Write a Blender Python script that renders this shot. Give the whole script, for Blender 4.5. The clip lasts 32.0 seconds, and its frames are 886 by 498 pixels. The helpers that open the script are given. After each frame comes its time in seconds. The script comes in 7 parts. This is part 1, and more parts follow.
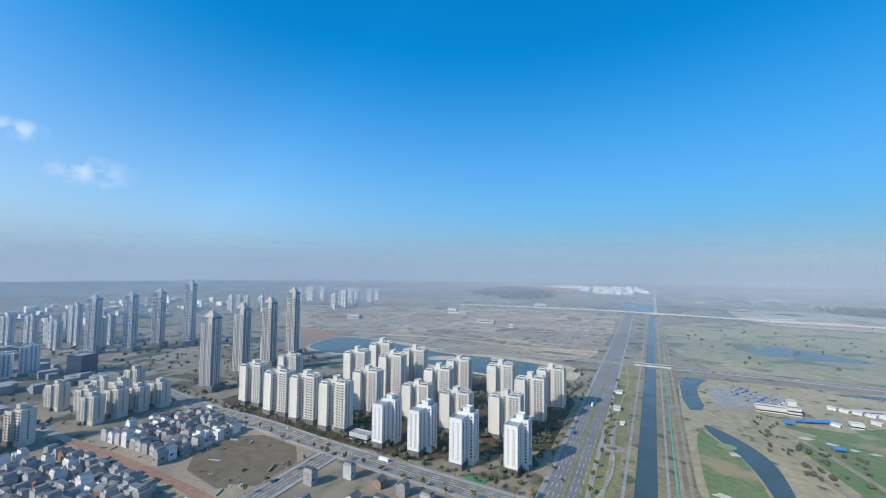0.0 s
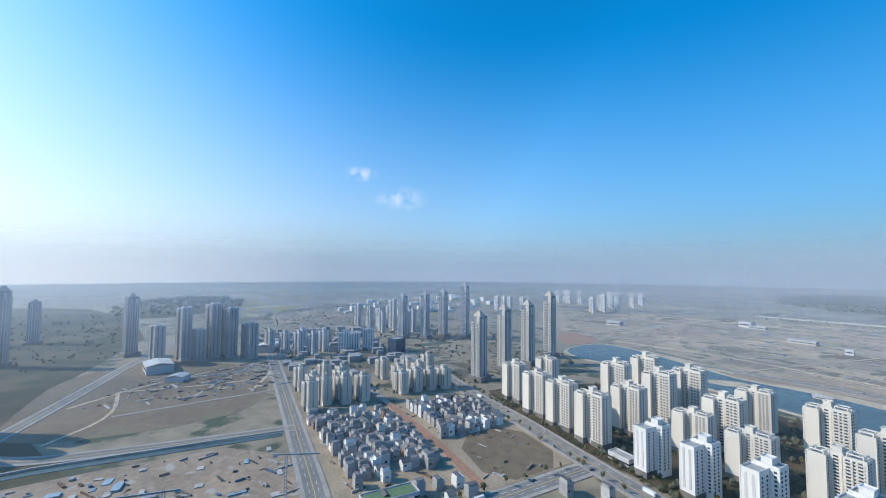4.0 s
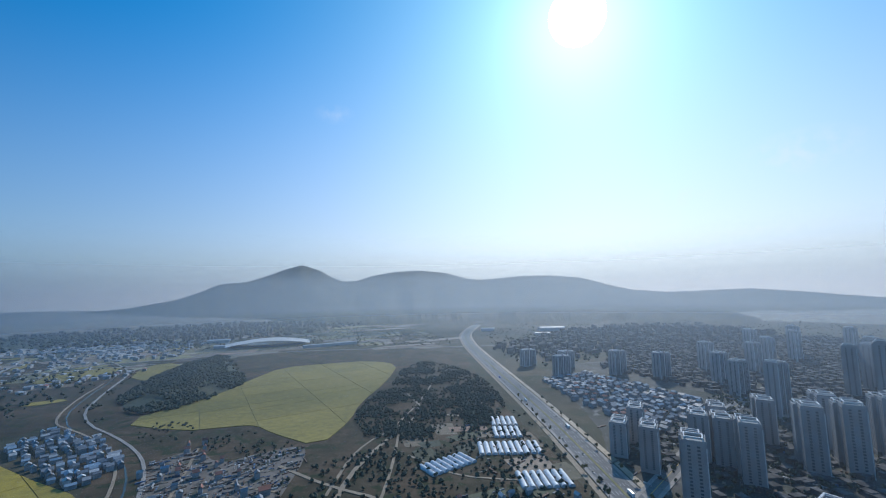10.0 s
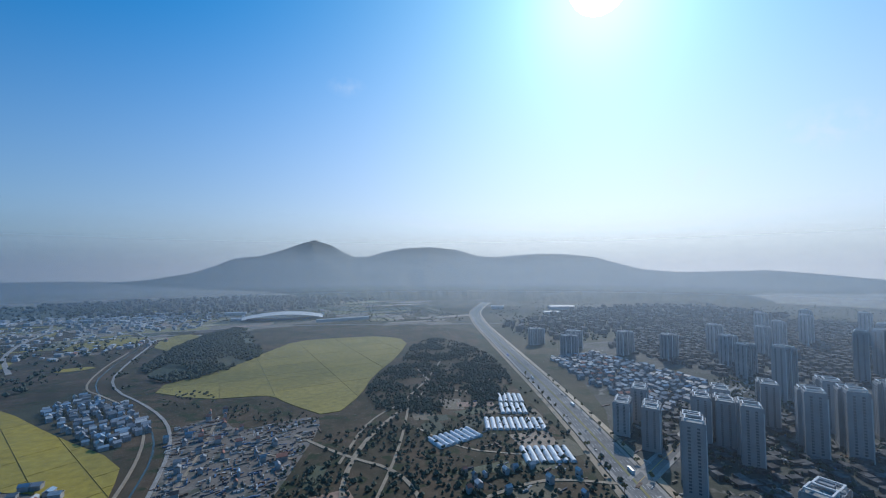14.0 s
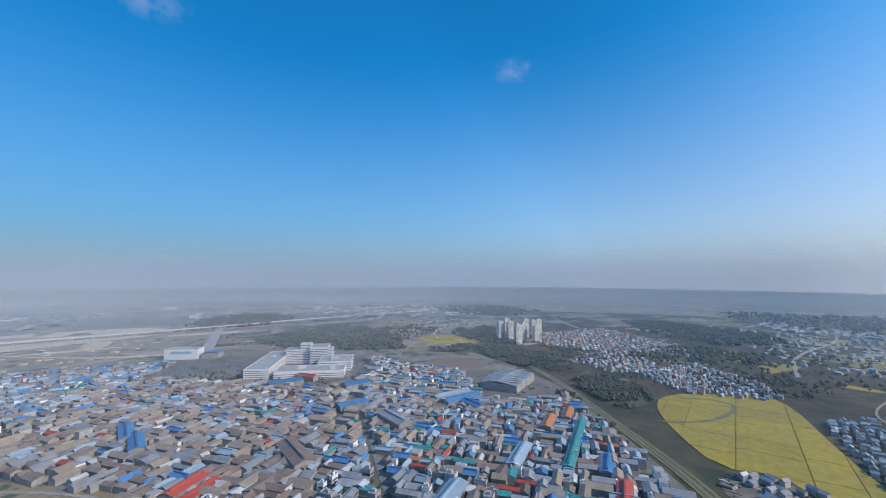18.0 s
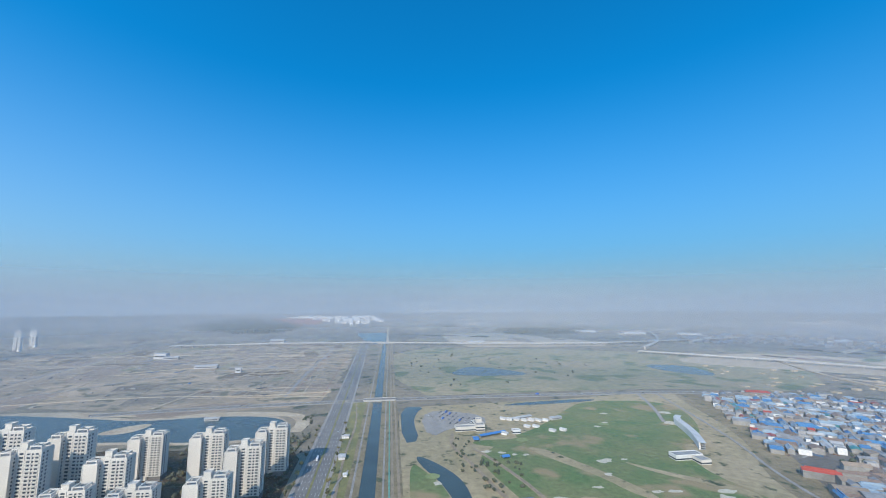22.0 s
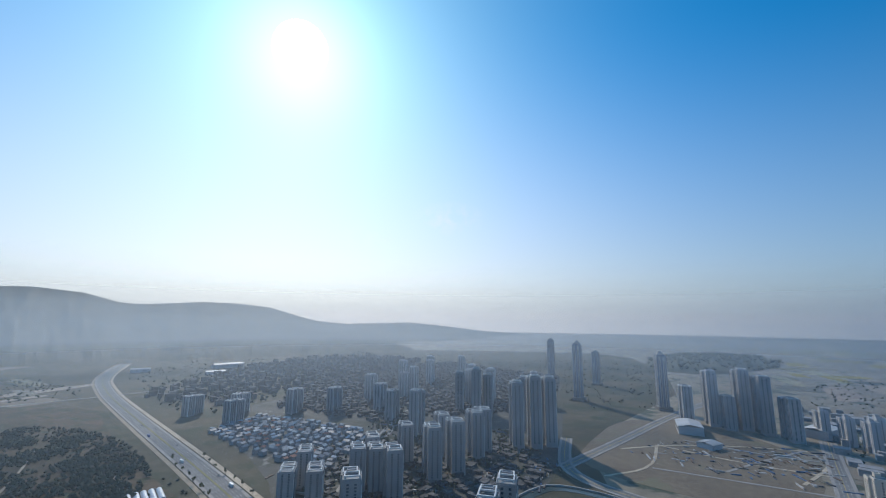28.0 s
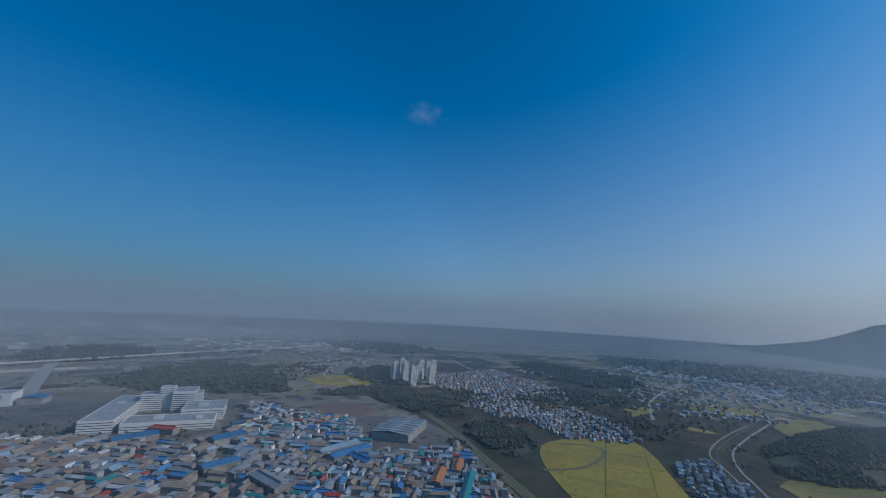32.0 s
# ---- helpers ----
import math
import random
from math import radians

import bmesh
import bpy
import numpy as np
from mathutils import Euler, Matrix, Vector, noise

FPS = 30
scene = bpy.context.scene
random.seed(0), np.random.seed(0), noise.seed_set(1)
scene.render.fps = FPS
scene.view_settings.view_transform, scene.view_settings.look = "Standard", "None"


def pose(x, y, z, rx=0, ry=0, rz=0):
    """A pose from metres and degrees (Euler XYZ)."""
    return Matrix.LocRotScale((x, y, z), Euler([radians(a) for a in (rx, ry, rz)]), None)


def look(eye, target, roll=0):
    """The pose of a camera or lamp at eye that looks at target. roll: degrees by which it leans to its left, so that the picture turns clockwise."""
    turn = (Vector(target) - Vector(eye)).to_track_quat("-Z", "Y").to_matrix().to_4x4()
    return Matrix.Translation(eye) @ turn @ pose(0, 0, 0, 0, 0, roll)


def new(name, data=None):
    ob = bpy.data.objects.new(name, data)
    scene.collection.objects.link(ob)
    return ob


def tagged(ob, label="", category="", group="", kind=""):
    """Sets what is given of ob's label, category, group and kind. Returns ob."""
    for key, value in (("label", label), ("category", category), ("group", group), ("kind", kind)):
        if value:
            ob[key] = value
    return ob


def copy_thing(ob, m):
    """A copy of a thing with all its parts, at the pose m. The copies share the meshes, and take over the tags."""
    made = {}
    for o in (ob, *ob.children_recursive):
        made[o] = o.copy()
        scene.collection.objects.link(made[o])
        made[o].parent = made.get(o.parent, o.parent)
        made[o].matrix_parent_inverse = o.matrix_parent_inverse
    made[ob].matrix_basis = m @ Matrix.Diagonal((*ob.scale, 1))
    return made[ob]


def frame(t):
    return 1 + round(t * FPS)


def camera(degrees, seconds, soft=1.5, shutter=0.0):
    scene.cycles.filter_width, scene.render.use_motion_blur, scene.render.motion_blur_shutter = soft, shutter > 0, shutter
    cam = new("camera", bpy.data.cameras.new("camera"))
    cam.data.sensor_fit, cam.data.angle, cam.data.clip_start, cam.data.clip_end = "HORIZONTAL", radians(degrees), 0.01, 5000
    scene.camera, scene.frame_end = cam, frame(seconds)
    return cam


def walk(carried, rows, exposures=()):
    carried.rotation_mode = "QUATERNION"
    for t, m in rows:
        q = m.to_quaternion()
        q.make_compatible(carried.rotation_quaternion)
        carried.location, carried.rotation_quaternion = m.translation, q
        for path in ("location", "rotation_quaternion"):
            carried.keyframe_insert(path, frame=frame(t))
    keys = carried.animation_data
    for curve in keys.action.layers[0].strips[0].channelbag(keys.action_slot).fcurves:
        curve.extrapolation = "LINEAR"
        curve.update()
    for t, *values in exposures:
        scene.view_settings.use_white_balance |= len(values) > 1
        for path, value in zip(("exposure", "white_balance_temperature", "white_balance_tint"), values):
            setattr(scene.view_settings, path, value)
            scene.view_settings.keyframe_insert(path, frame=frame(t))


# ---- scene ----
import itertools

cam = camera(95.7, 32.0, soft=1.0)
PATH = [  # seconds, x, y, z, heading, tilt up, lean
    (0.0, -6.4, -22.7, 178.0, 27.04, 3.26, 0.62),
    (0.5, -6.4, -22.6, 178.5, 26.94, 3.32, 0.58),
    (1.0, -6.1, -22.7, 179.0, 26.95, 3.13, 0.69),
    (1.5, -5.5, -22.7, 179.7, 26.92, 3.40, 0.42),
    (2.0, -4.8, -23.0, 180.1, 26.81, 3.35, 0.48),
    (2.5, -4.5, -23.0, 180.4, 27.00, 3.38, 0.38),
    (3.0, -4.6, -19.7, 181.1, 28.33, 3.32, 0.42),
    (3.5, -4.6, -16.4, 181.9, 42.04, 3.27, 0.46),
    (4.0, -4.7, -13.2, 182.7, 62.64, 3.21, 0.50),
    (4.5, -4.7, -9.9, 183.4, 85.03, 3.15, 0.54),
    (5.0, 0.3, -8.8, 183.7, 106.91, 4.03, 0.62),
    (5.5, 7.4, -8.6, 184.0, 130.80, 5.30, 1.66),
    (6.0, 9.0, -6.8, 183.5, 154.09, 5.93, 2.38),
    (6.5, 7.0, -6.3, 182.8, 166.62, 6.79, 2.56),
    (7.0, 5.8, -5.3, 182.8, 169.62, 7.48, 1.82),
    (7.5, 5.9, -4.5, 183.0, 170.48, 7.88, 1.09),
    (8.0, 7.4, -3.5, 183.7, 170.68, 8.10, 0.46),
    (8.5, 9.0, -2.5, 184.1, 170.70, 7.87, -0.15),
    (9.0, 11.0, -1.4, 184.6, 170.69, 7.47, -0.44),
    (9.5, 12.4, -0.5, 185.3, 170.67, 6.83, -0.77),
    (10.0, 13.6, 0.9, 186.1, 170.70, 5.97, -1.21),
    (10.5, 13.9, 2.6, 186.8, 170.79, 5.02, -1.34),
    (11.0, 14.3, 4.0, 187.5, 170.88, 4.06, -2.03),
    (11.5, 14.6, 5.3, 188.0, 170.83, 3.18, -2.27),
    (12.0, 15.4, 6.4, 188.8, 170.70, 3.02, -1.83),
    (12.5, 16.0, 7.5, 189.7, 170.74, 2.66, -1.21),
    (13.0, 16.4, 8.1, 190.6, 170.69, 2.28, -0.92),
    (13.5, 16.5, 8.3, 191.1, 170.68, 2.44, -0.57),
    (14.0, 13.2, 7.6, 191.7, 172.38, 2.62, -0.31),
    (14.5, 10.0, 7.0, 192.3, 181.00, 2.80, -0.05),
    (15.0, 6.7, 6.3, 193.0, 192.32, 2.99, 0.20),
    (15.5, 3.5, 5.6, 193.6, 204.03, 3.17, 0.46),
    (16.0, 2.3, 4.3, 194.2, 215.73, 3.38, 0.58),
    (16.5, -1.1, 3.1, 195.0, 227.03, 3.08, 0.36),
    (17.0, -0.8, 1.8, 195.3, 238.27, 3.21, 0.27),
    (17.5, -0.8, 1.8, 195.3, 249.70, 3.85, 0.05),
    (18.0, -0.3, 1.5, 195.3, 261.02, 4.45, -0.04),
    (18.5, 0.4, 1.2, 195.2, 272.41, 4.98, -0.00),
    (19.0, 0.4, 0.6, 195.4, 283.76, 5.11, 0.08),
    (19.5, 0.3, 0.2, 196.5, 295.12, 5.38, 0.12),
    (20.0, 0.6, 0.2, 197.6, 306.53, 5.68, 0.32),
    (20.5, 1.5, 0.8, 198.3, 317.82, 6.26, 0.23),
    (21.0, 2.9, 1.3, 199.1, 329.07, 6.37, 0.18),
    (21.5, 3.9, 2.0, 199.6, 340.52, 6.94, 0.23),
    (22.0, 5.2, 1.9, 200.6, 351.84, 7.44, 0.14),
    (22.5, 6.2, 2.2, 200.7, 363.27, 7.94, -0.06),
    (23.0, 7.0, 2.1, 201.0, 374.71, 8.25, 0.27),
    (23.5, 7.8, 2.0, 201.2, 385.94, 8.44, 0.19),
    (24.0, 9.0, 0.9, 201.9, 397.27, 8.47, 0.43),
    (24.5, 10.2, -0.4, 202.5, 408.66, 8.54, 0.44),
    (25.0, 11.2, -1.0, 203.3, 420.05, 8.80, 0.50),
    (25.5, 11.5, -1.1, 203.5, 431.46, 8.68, 0.33),
    (26.0, 12.7, 0.3, 203.9, 442.72, 8.92, 0.28),
    (26.5, 14.0, 1.8, 204.2, 454.22, 9.17, 0.24),
    (27.0, 15.3, 3.2, 204.6, 465.72, 9.41, 0.19),
    (27.5, 16.6, 4.7, 204.9, 477.19, 9.65, 0.14),
    (28.0, 17.0, 4.9, 205.0, 488.69, 9.73, 0.49),
    (28.5, 16.2, 4.9, 205.2, 499.62, 9.80, 0.88),
    (29.0, 15.9, 4.9, 205.7, 507.98, 9.52, 0.36),
    (29.5, 15.1, 3.5, 206.6, 521.65, 9.23, 0.24),
    (30.0, 13.5, 3.0, 207.8, 538.46, 9.38, 0.79),
    (30.5, 10.3, 2.0, 209.0, 556.21, 9.50, 1.01),
    (31.0, 6.7, 3.1, 210.6, 573.78, 9.47, 1.61),
    (31.5, 6.2, 3.0, 211.6, 590.53, 9.42, 2.21),
    (32.0, 6.1, 3.8, 212.3, 607.04, 9.52, 2.65),
]
EXPOSURES = [(0, 0.15, 6550, 12), (2.5, 0.15, 6550, 12), (4.5, 0.2, 6550, 12), (5, -0.15, 6500, 12), (5.5, -0.4, 6450, 12), (6, -0.35, 6450, 13), (9, -0.5, 6050, 11), (12, -0.55, 6000, 12), (13.5, -0.55, 6000, 12), (15.5, -0.92, 5950, 11), (17, -0.75, 6450, 12),
             (18, -0.02, 6800, 18), (19, 0.1, 6850, 16), (20, 0.12, 6800, 15), (23, 0.13, 6550, 12), (24, 0.17, 6700, 12), (25, 0.25, 6850, 12), (27.5, -0.45, 6550, 12), (28.5, -0.5, 6450, 13), (30, -0.55, 6250, 11), (31, -0.85, 6150, 11), (32, -1.0, 6050, 12)]
walk(cam, [(t, pose(x, y, z, 90 + tilt, 0, turn) @ pose(0, 0, 0, 0, 0, lean)) for t, x, y, z, turn, tilt, lean in PATH], EXPOSURES)

# ---- daylight ----
SUN_AZ, SUN_EL = radians(150.4), radians(34)
SUN_WAY = Vector((-math.sin(SUN_AZ) * math.cos(SUN_EL), math.cos(SUN_AZ) * math.cos(SUN_EL), math.sin(SUN_EL)))
sun = new("sun", bpy.data.lights.new("sun", "SUN"))
sun.data.energy, sun.data.angle, sun.data.color = 3.6, radians(0.53), (1.0, 0.92, 0.80)
sun.matrix_basis = look(SUN_WAY * 3000, (0, 0, 0))

world = bpy.data.worlds.new("sky")
scene.world = world
world.use_nodes = True
wn, wl = world.node_tree.nodes, world.node_tree.links


def wmath(op, a, b=None, clamp=False):
    n = wn.new("ShaderNodeMath")
    n.operation, n.use_clamp = op, clamp
    for i, v in enumerate((a, b)):
        if v is None:
            continue
        if isinstance(v, (int, float)):
            n.inputs[i].default_value = v
        else:
            wl.new(v, n.inputs[i])
    return n.outputs[0]


sky = wn.new("ShaderNodeTexSky")
sky.sky_type, sky.sun_disc = "NISHITA", False
sky.sun_elevation, sky.sun_rotation = SUN_EL, math.atan2(SUN_WAY.x, SUN_WAY.y)
sky.air_density, sky.dust_density, sky.ozone_density, sky.altitude = 1.0, 0.6, 4.0, 200
coord = wn.new("ShaderNodeTexCoord")
split = wn.new("ShaderNodeSeparateXYZ")
wl.new(coord.outputs["Generated"], split.inputs[0])
up = wmath("MAXIMUM", split.outputs[2], 0.02)
join = wn.new("ShaderNodeCombineXYZ")
wl.new(split.outputs[0], join.inputs[0])
wl.new(split.outputs[1], join.inputs[1])
wl.new(up, join.inputs[2])
wl.new(join.outputs[0], sky.inputs[0])
# the thick, bright air low over the land
dot = wn.new("ShaderNodeVectorMath")
dot.operation = "DOT_PRODUCT"
wl.new(coord.outputs["Generated"], dot.inputs[0])
dot.inputs[1].default_value = SUN_WAY
near_sun = wmath("MAXIMUM", dot.outputs["Value"], 0.0)
flat = wn.new("ShaderNodeVectorMath")
flat.operation = "DOT_PRODUCT"
wl.new(coord.outputs["Generated"], flat.inputs[0])
flat.inputs[1].default_value = (SUN_WAY.x / math.cos(SUN_EL), SUN_WAY.y / math.cos(SUN_EL), 0)
sunside = wmath("POWER", wmath("MULTIPLY_ADD", flat.outputs["Value"], 0.5), 3.0)
wn[sunside.node.inputs[0].links[0].from_node.name].inputs[2].default_value = 0.5
haze_col = wn.new("ShaderNodeMix")
haze_col.data_type = "RGBA"
wl.new(sunside, haze_col.inputs[0])
haze_col.inputs[6].default_value, haze_col.inputs[7].default_value = (2.95, 3.75, 5.0, 1), (10.6, 9.5, 8.9, 1)
fall = wmath("SUBTRACT", 2.0, wmath("MULTIPLY", sunside, 0.95))
band = wmath("POWER", wmath("SUBTRACT", 1.0, wmath("MULTIPLY", wmath("MAXIMUM", split.outputs[2], 0.0), fall), True), 1.7)
band = wmath("MULTIPLY", band, 0.95)
hazed = wn.new("ShaderNodeMix")
hazed.data_type = "RGBA"
wl.new(band, hazed.inputs[0])
tinted = wn.new("ShaderNodeMix")
tinted.data_type, tinted.blend_type = "RGBA", "MULTIPLY"
tinted.inputs[0].default_value = 1.0
tone = wn.new("ShaderNodeMix")
tone.data_type = "RGBA"
tone.inputs[6].default_value, tone.inputs[7].default_value = (0.0, 1.32, 1.86, 1), (0.55, 1.13, 1.20, 1)
wl.new(wmath("POWER", near_sun, 4.2), tone.inputs[0])
wl.new(tone.outputs[2], tinted.inputs[7])
wl.new(sky.outputs[0], tinted.inputs[6])
wl.new(tinted.outputs[2], hazed.inputs[6])
wl.new(haze_col.outputs[2], hazed.inputs[7])
# the sun's own disc and the glare of the air round it
glow = wmath("ADD", wmath("MULTIPLY", wmath("POWER", near_sun, 9.0), 1.15), wmath("MULTIPLY", wmath("POWER", near_sun, 150.0), 2.6))
disc = wmath("MULTIPLY", wmath("GREATER_THAN", near_sun, math.cos(radians(3.3))), 40.0)
glow = wmath("ADD", glow, disc)
glow_col = wn.new("ShaderNodeMix")
glow_col.data_type, glow_col.blend_type, glow_col.clamp_result = "RGBA", "ADD", False
glow_col.inputs[0].default_value = 1.0
scaled = wn.new("ShaderNodeVectorMath")
scaled.operation = "SCALE"
scaled.inputs[0].default_value = (0.97, 1.0, 1.0)
wl.new(glow, scaled.inputs["Scale"])
wl.new(hazed.outputs[2], glow_col.inputs[6])
wl.new(scaled.outputs[0], glow_col.inputs[7])
# a few thin wisps of cloud
wisps = wn.new("ShaderNodeTexNoise")
wisps.inputs["Scale"].default_value, wisps.inputs["Detail"].default_value = 34.0, 8.0
wl.new(coord.outputs["Generated"], wisps.inputs["Vector"])
cloud = None
for az, el, size, much in ((74.5, 13.4, 0.046, 0.55), (68.8, 10.2, 0.075, 0.42), (299.5, 30.5, 0.085, 0.2), (250.4, 28.0, 0.06, 0.16), (186.0, 24.0, 0.05, 0.2), (128.0, 14.0, 0.10, 0.35), (140.0, 11.0, 0.08, 0.3)):
    a, e = radians(az), radians(el)
    far = wn.new("ShaderNodeVectorMath")
    far.operation = "DISTANCE"
    stretch = wn.new("ShaderNodeVectorMath")
    stretch.operation = "MULTIPLY"
    stretch.inputs[1].default_value = (1, 1, 2.2)
    wl.new(coord.outputs["Generated"], stretch.inputs[0])
    wl.new(stretch.outputs[0], far.inputs[0])
    far.inputs[1].default_value = (-math.sin(a) * math.cos(e), math.cos(a) * math.cos(e), math.sin(e) * 2.2)
    lump = wmath("MULTIPLY", wmath("SUBTRACT", 1.0, wmath("DIVIDE", far.outputs["Value"], size), True), much)
    cloud = lump if cloud is None else wmath("MAXIMUM", cloud, lump)
cloud = wmath("MULTIPLY", cloud, wmath("MULTIPLY", wmath("SUBTRACT", wisps.outputs[0], 0.40), 4.5, True), True)
clouded = wn.new("ShaderNodeMix")
clouded.data_type = "RGBA"
wl.new(cloud, clouded.inputs[0])
wl.new(glow_col.outputs[2], clouded.inputs[6])
clouded.inputs[7].default_value = (8.4, 8.8, 9.4, 1)
back = wn["Background"]
dip = wmath("MULTIPLY", wmath("MULTIPLY", near_sun, wmath("SUBTRACT", 1.0, near_sun)), 0.115)
wl.new(wmath("SUBTRACT", wmath("ADD", wmath("MULTIPLY", dot.outputs["Value"], 0.046), 0.116), dip), back.inputs[1])
wl.new(clouded.outputs[2], back.inputs[0])


# ---- materials ----
def rgb(c):
    return (*c, 1.0)


def material(name, a, b=None, rough=0.8, metal=0.0, coarse=0.02, fine=0.4, speck=None, sheen=0.08, bump=0.0, per_object=0.0, spec=0.4, space="world"):
    """Two colours mixed by coarse and fine noise, specks of a third one, a little relief."""
    m = bpy.data.materials.new(name)
    m.use_nodes = True
    n, l = m.node_tree.nodes, m.node_tree.links
    s = n["Principled BSDF"]
    b = b or tuple(v * 0.8 for v in a)
    if space == "world":
        where = n.new("ShaderNodeNewGeometry").outputs["Position"]
    else:
        where = n.new("ShaderNodeTexCoord").outputs["Object"]
    big, small = n.new("ShaderNodeTexNoise"), n.new("ShaderNodeTexNoise")
    for t, scale, detail in ((big, coarse, 5.0), (small, fine, 4.0)):
        t.inputs["Scale"].default_value, t.inputs["Detail"].default_value = scale, detail
        l.new(where, t.inputs["Vector"])
    ramp = n.new("ShaderNodeMapRange")
    ramp.inputs[1].default_value, ramp.inputs[2].default_value = 0.36, 0.64
    l.new(big.outputs[0], ramp.inputs[0])
    mix = n.new("ShaderNodeMix")
    mix.data_type = "RGBA"
    mix.inputs[6].default_value, mix.inputs[7].default_value = rgb(a), rgb(b)
    l.new(ramp.outputs[0], mix.inputs[0])
    ramp2 = n.new("ShaderNodeMapRange")
    ramp2.inputs[1].default_value, ramp2.inputs[2].default_value, ramp2.inputs[3].default_value, ramp2.inputs[4].default_value = 0.3, 0.7, 0.80, 1.18
    l.new(small.outputs[0], ramp2.inputs[0])
    grain = n.new("ShaderNodeMix")
    grain.data_type, grain.blend_type = "RGBA", "MULTIPLY"
    grain.inputs[0].default_value = 1.0
    l.new(mix.outputs[2], grain.inputs[6])
    l.new(ramp2.outputs[0], grain.inputs[7])
    out = grain.outputs[2]
    if speck:
        colour, scale, low = speck
        t = n.new("ShaderNodeTexNoise")
        t.inputs["Scale"].default_value, t.inputs["Detail"].default_value = scale, 3.0
        l.new(where, t.inputs["Vector"])
        r = n.new("ShaderNodeMapRange")
        r.inputs[1].default_value, r.inputs[2].default_value = low, low + 0.08
        l.new(t.outputs[0], r.inputs[0])
        sp = n.new("ShaderNodeMix")
        sp.data_type = "RGBA"
        l.new(r.outputs[0], sp.inputs[0])
        l.new(out, sp.inputs[6])
        sp.inputs[7].default_value = rgb(colour)
        out = sp.outputs[2]
    if per_object:
        info = n.new("ShaderNodeObjectInfo")
        r = n.new("ShaderNodeMapRange")
        r.inputs[3].default_value, r.inputs[4].default_value = 1 - per_object, 1 + per_object
        l.new(info.outputs["Random"], r.inputs[0])
        sp = n.new("ShaderNodeMix")
        sp.data_type, sp.blend_type = "RGBA", "MULTIPLY"
        sp.inputs[0].default_value = 1.0
        l.new(out, sp.inputs[6])
        l.new(r.outputs[0], sp.inputs[7])
        out = sp.outputs[2]
    l.new(out, s.inputs["Base Color"])
    s.inputs["Roughness"].default_value, s.inputs["Metallic"].default_value = rough, metal
    s.inputs["Specular IOR Level"].default_value = spec
    # bluish sheen at grazing angles imitates haze over far surfaces
    if sheen:
        s.inputs["Sheen Weight"].default_value, s.inputs["Sheen Roughness"].default_value = sheen, 0.25
        s.inputs["Sheen Tint"].default_value = (0.72, 0.86, 1.0, 1)
    if bump:
        bn = n.new("ShaderNodeBump")
        bn.inputs["Strength"].default_value, bn.inputs["Distance"].default_value = 0.6, bump
        l.new(small.outputs[0], bn.inputs["Height"])
        l.new(bn.outputs[0], s.inputs["Normal"])
    return m


# sheen weight that puts a look of distance haze into ground materials
HAZE_SHEEN = 0.16
M_LAND = material("dry_land", (0.28, 0.225, 0.155), (0.20, 0.17, 0.115), coarse=0.006, fine=0.05, speck=((0.05, 0.065, 0.035), 0.02, 0.56), sheen=HAZE_SHEEN, bump=0.5)
M_WASTE = material("graded_earth", (0.45, 0.34, 0.225), (0.29, 0.23, 0.155), coarse=0.008, fine=0.07, speck=((0.15, 0.14, 0.085), 0.025, 0.54), sheen=HAZE_SHEEN, bump=0.4)
M_DRYGRASS = material("brown_grass", (0.145, 0.108, 0.068), (0.195, 0.148, 0.095), coarse=0.01, fine=0.1, speck=((0.16, 0.14, 0.08), 0.02, 0.60), sheen=0.1, bump=0.4)
M_RED = material("red_soil", (0.24, 0.14, 0.095), (0.20, 0.13, 0.09), coarse=0.02, fine=0.2, sheen=HAZE_SHEEN)
M_SITE = material("site_soil", (0.34, 0.255, 0.18), (0.25, 0.19, 0.135), coarse=0.02, fine=0.15, speck=((0.36, 0.33, 0.29), 0.06, 0.6), sheen=HAZE_SHEEN, bump=0.4)
M_SAND = material("pale_sand", (0.54, 0.44, 0.31), (0.42, 0.33, 0.225), coarse=0.03, fine=0.2, sheen=HAZE_SHEEN)
M_BUNKER = material("bunker_sand", (0.62, 0.56, 0.44), (0.54, 0.48, 0.36), coarse=0.2, fine=1.0)
M_REED = material("dry_reeds", (0.31, 0.24, 0.14), (0.22, 0.175, 0.10), coarse=0.02, fine=0.2, speck=((0.09, 0.10, 0.05), 0.05, 0.56), sheen=HAZE_SHEEN, bump=0.5)
M_ROUGH = material("golf_rough", (0.34, 0.275, 0.15), (0.43, 0.335, 0.20), coarse=0.012, fine=0.12, speck=((0.05, 0.07, 0.03), 0.05, 0.60), sheen=HAZE_SHEEN, bump=0.4)
M_FAIRWAY = material("fairway_grass", (0.115, 0.185, 0.062), (0.205, 0.215, 0.088), coarse=0.018, fine=0.15, speck=((0.33, 0.25, 0.135), 0.013, 0.56), sheen=HAZE_SHEEN * 0.6)
M_PARK = material("park_grass", (0.27, 0.235, 0.09), (0.18, 0.18, 0.07), coarse=0.03, fine=0.25, sheen=HAZE_SHEEN)
M_RICE = material("ripe_rice", (0.36, 0.265, 0.03), (0.29, 0.23, 0.04), coarse=0.012, fine=0.12, per_object=0.12, sheen=0.04)
M_RICE2 = material("pale_rice", (0.28, 0.22, 0.045), (0.235, 0.19, 0.04), coarse=0.012, fine=0.12, per_object=0.10, sheen=0.04)
M_BUND = material("field_bund", (0.20, 0.165, 0.06), (0.15, 0.135, 0.055), coarse=0.05, fine=0.5, sheen=HAZE_SHEEN)
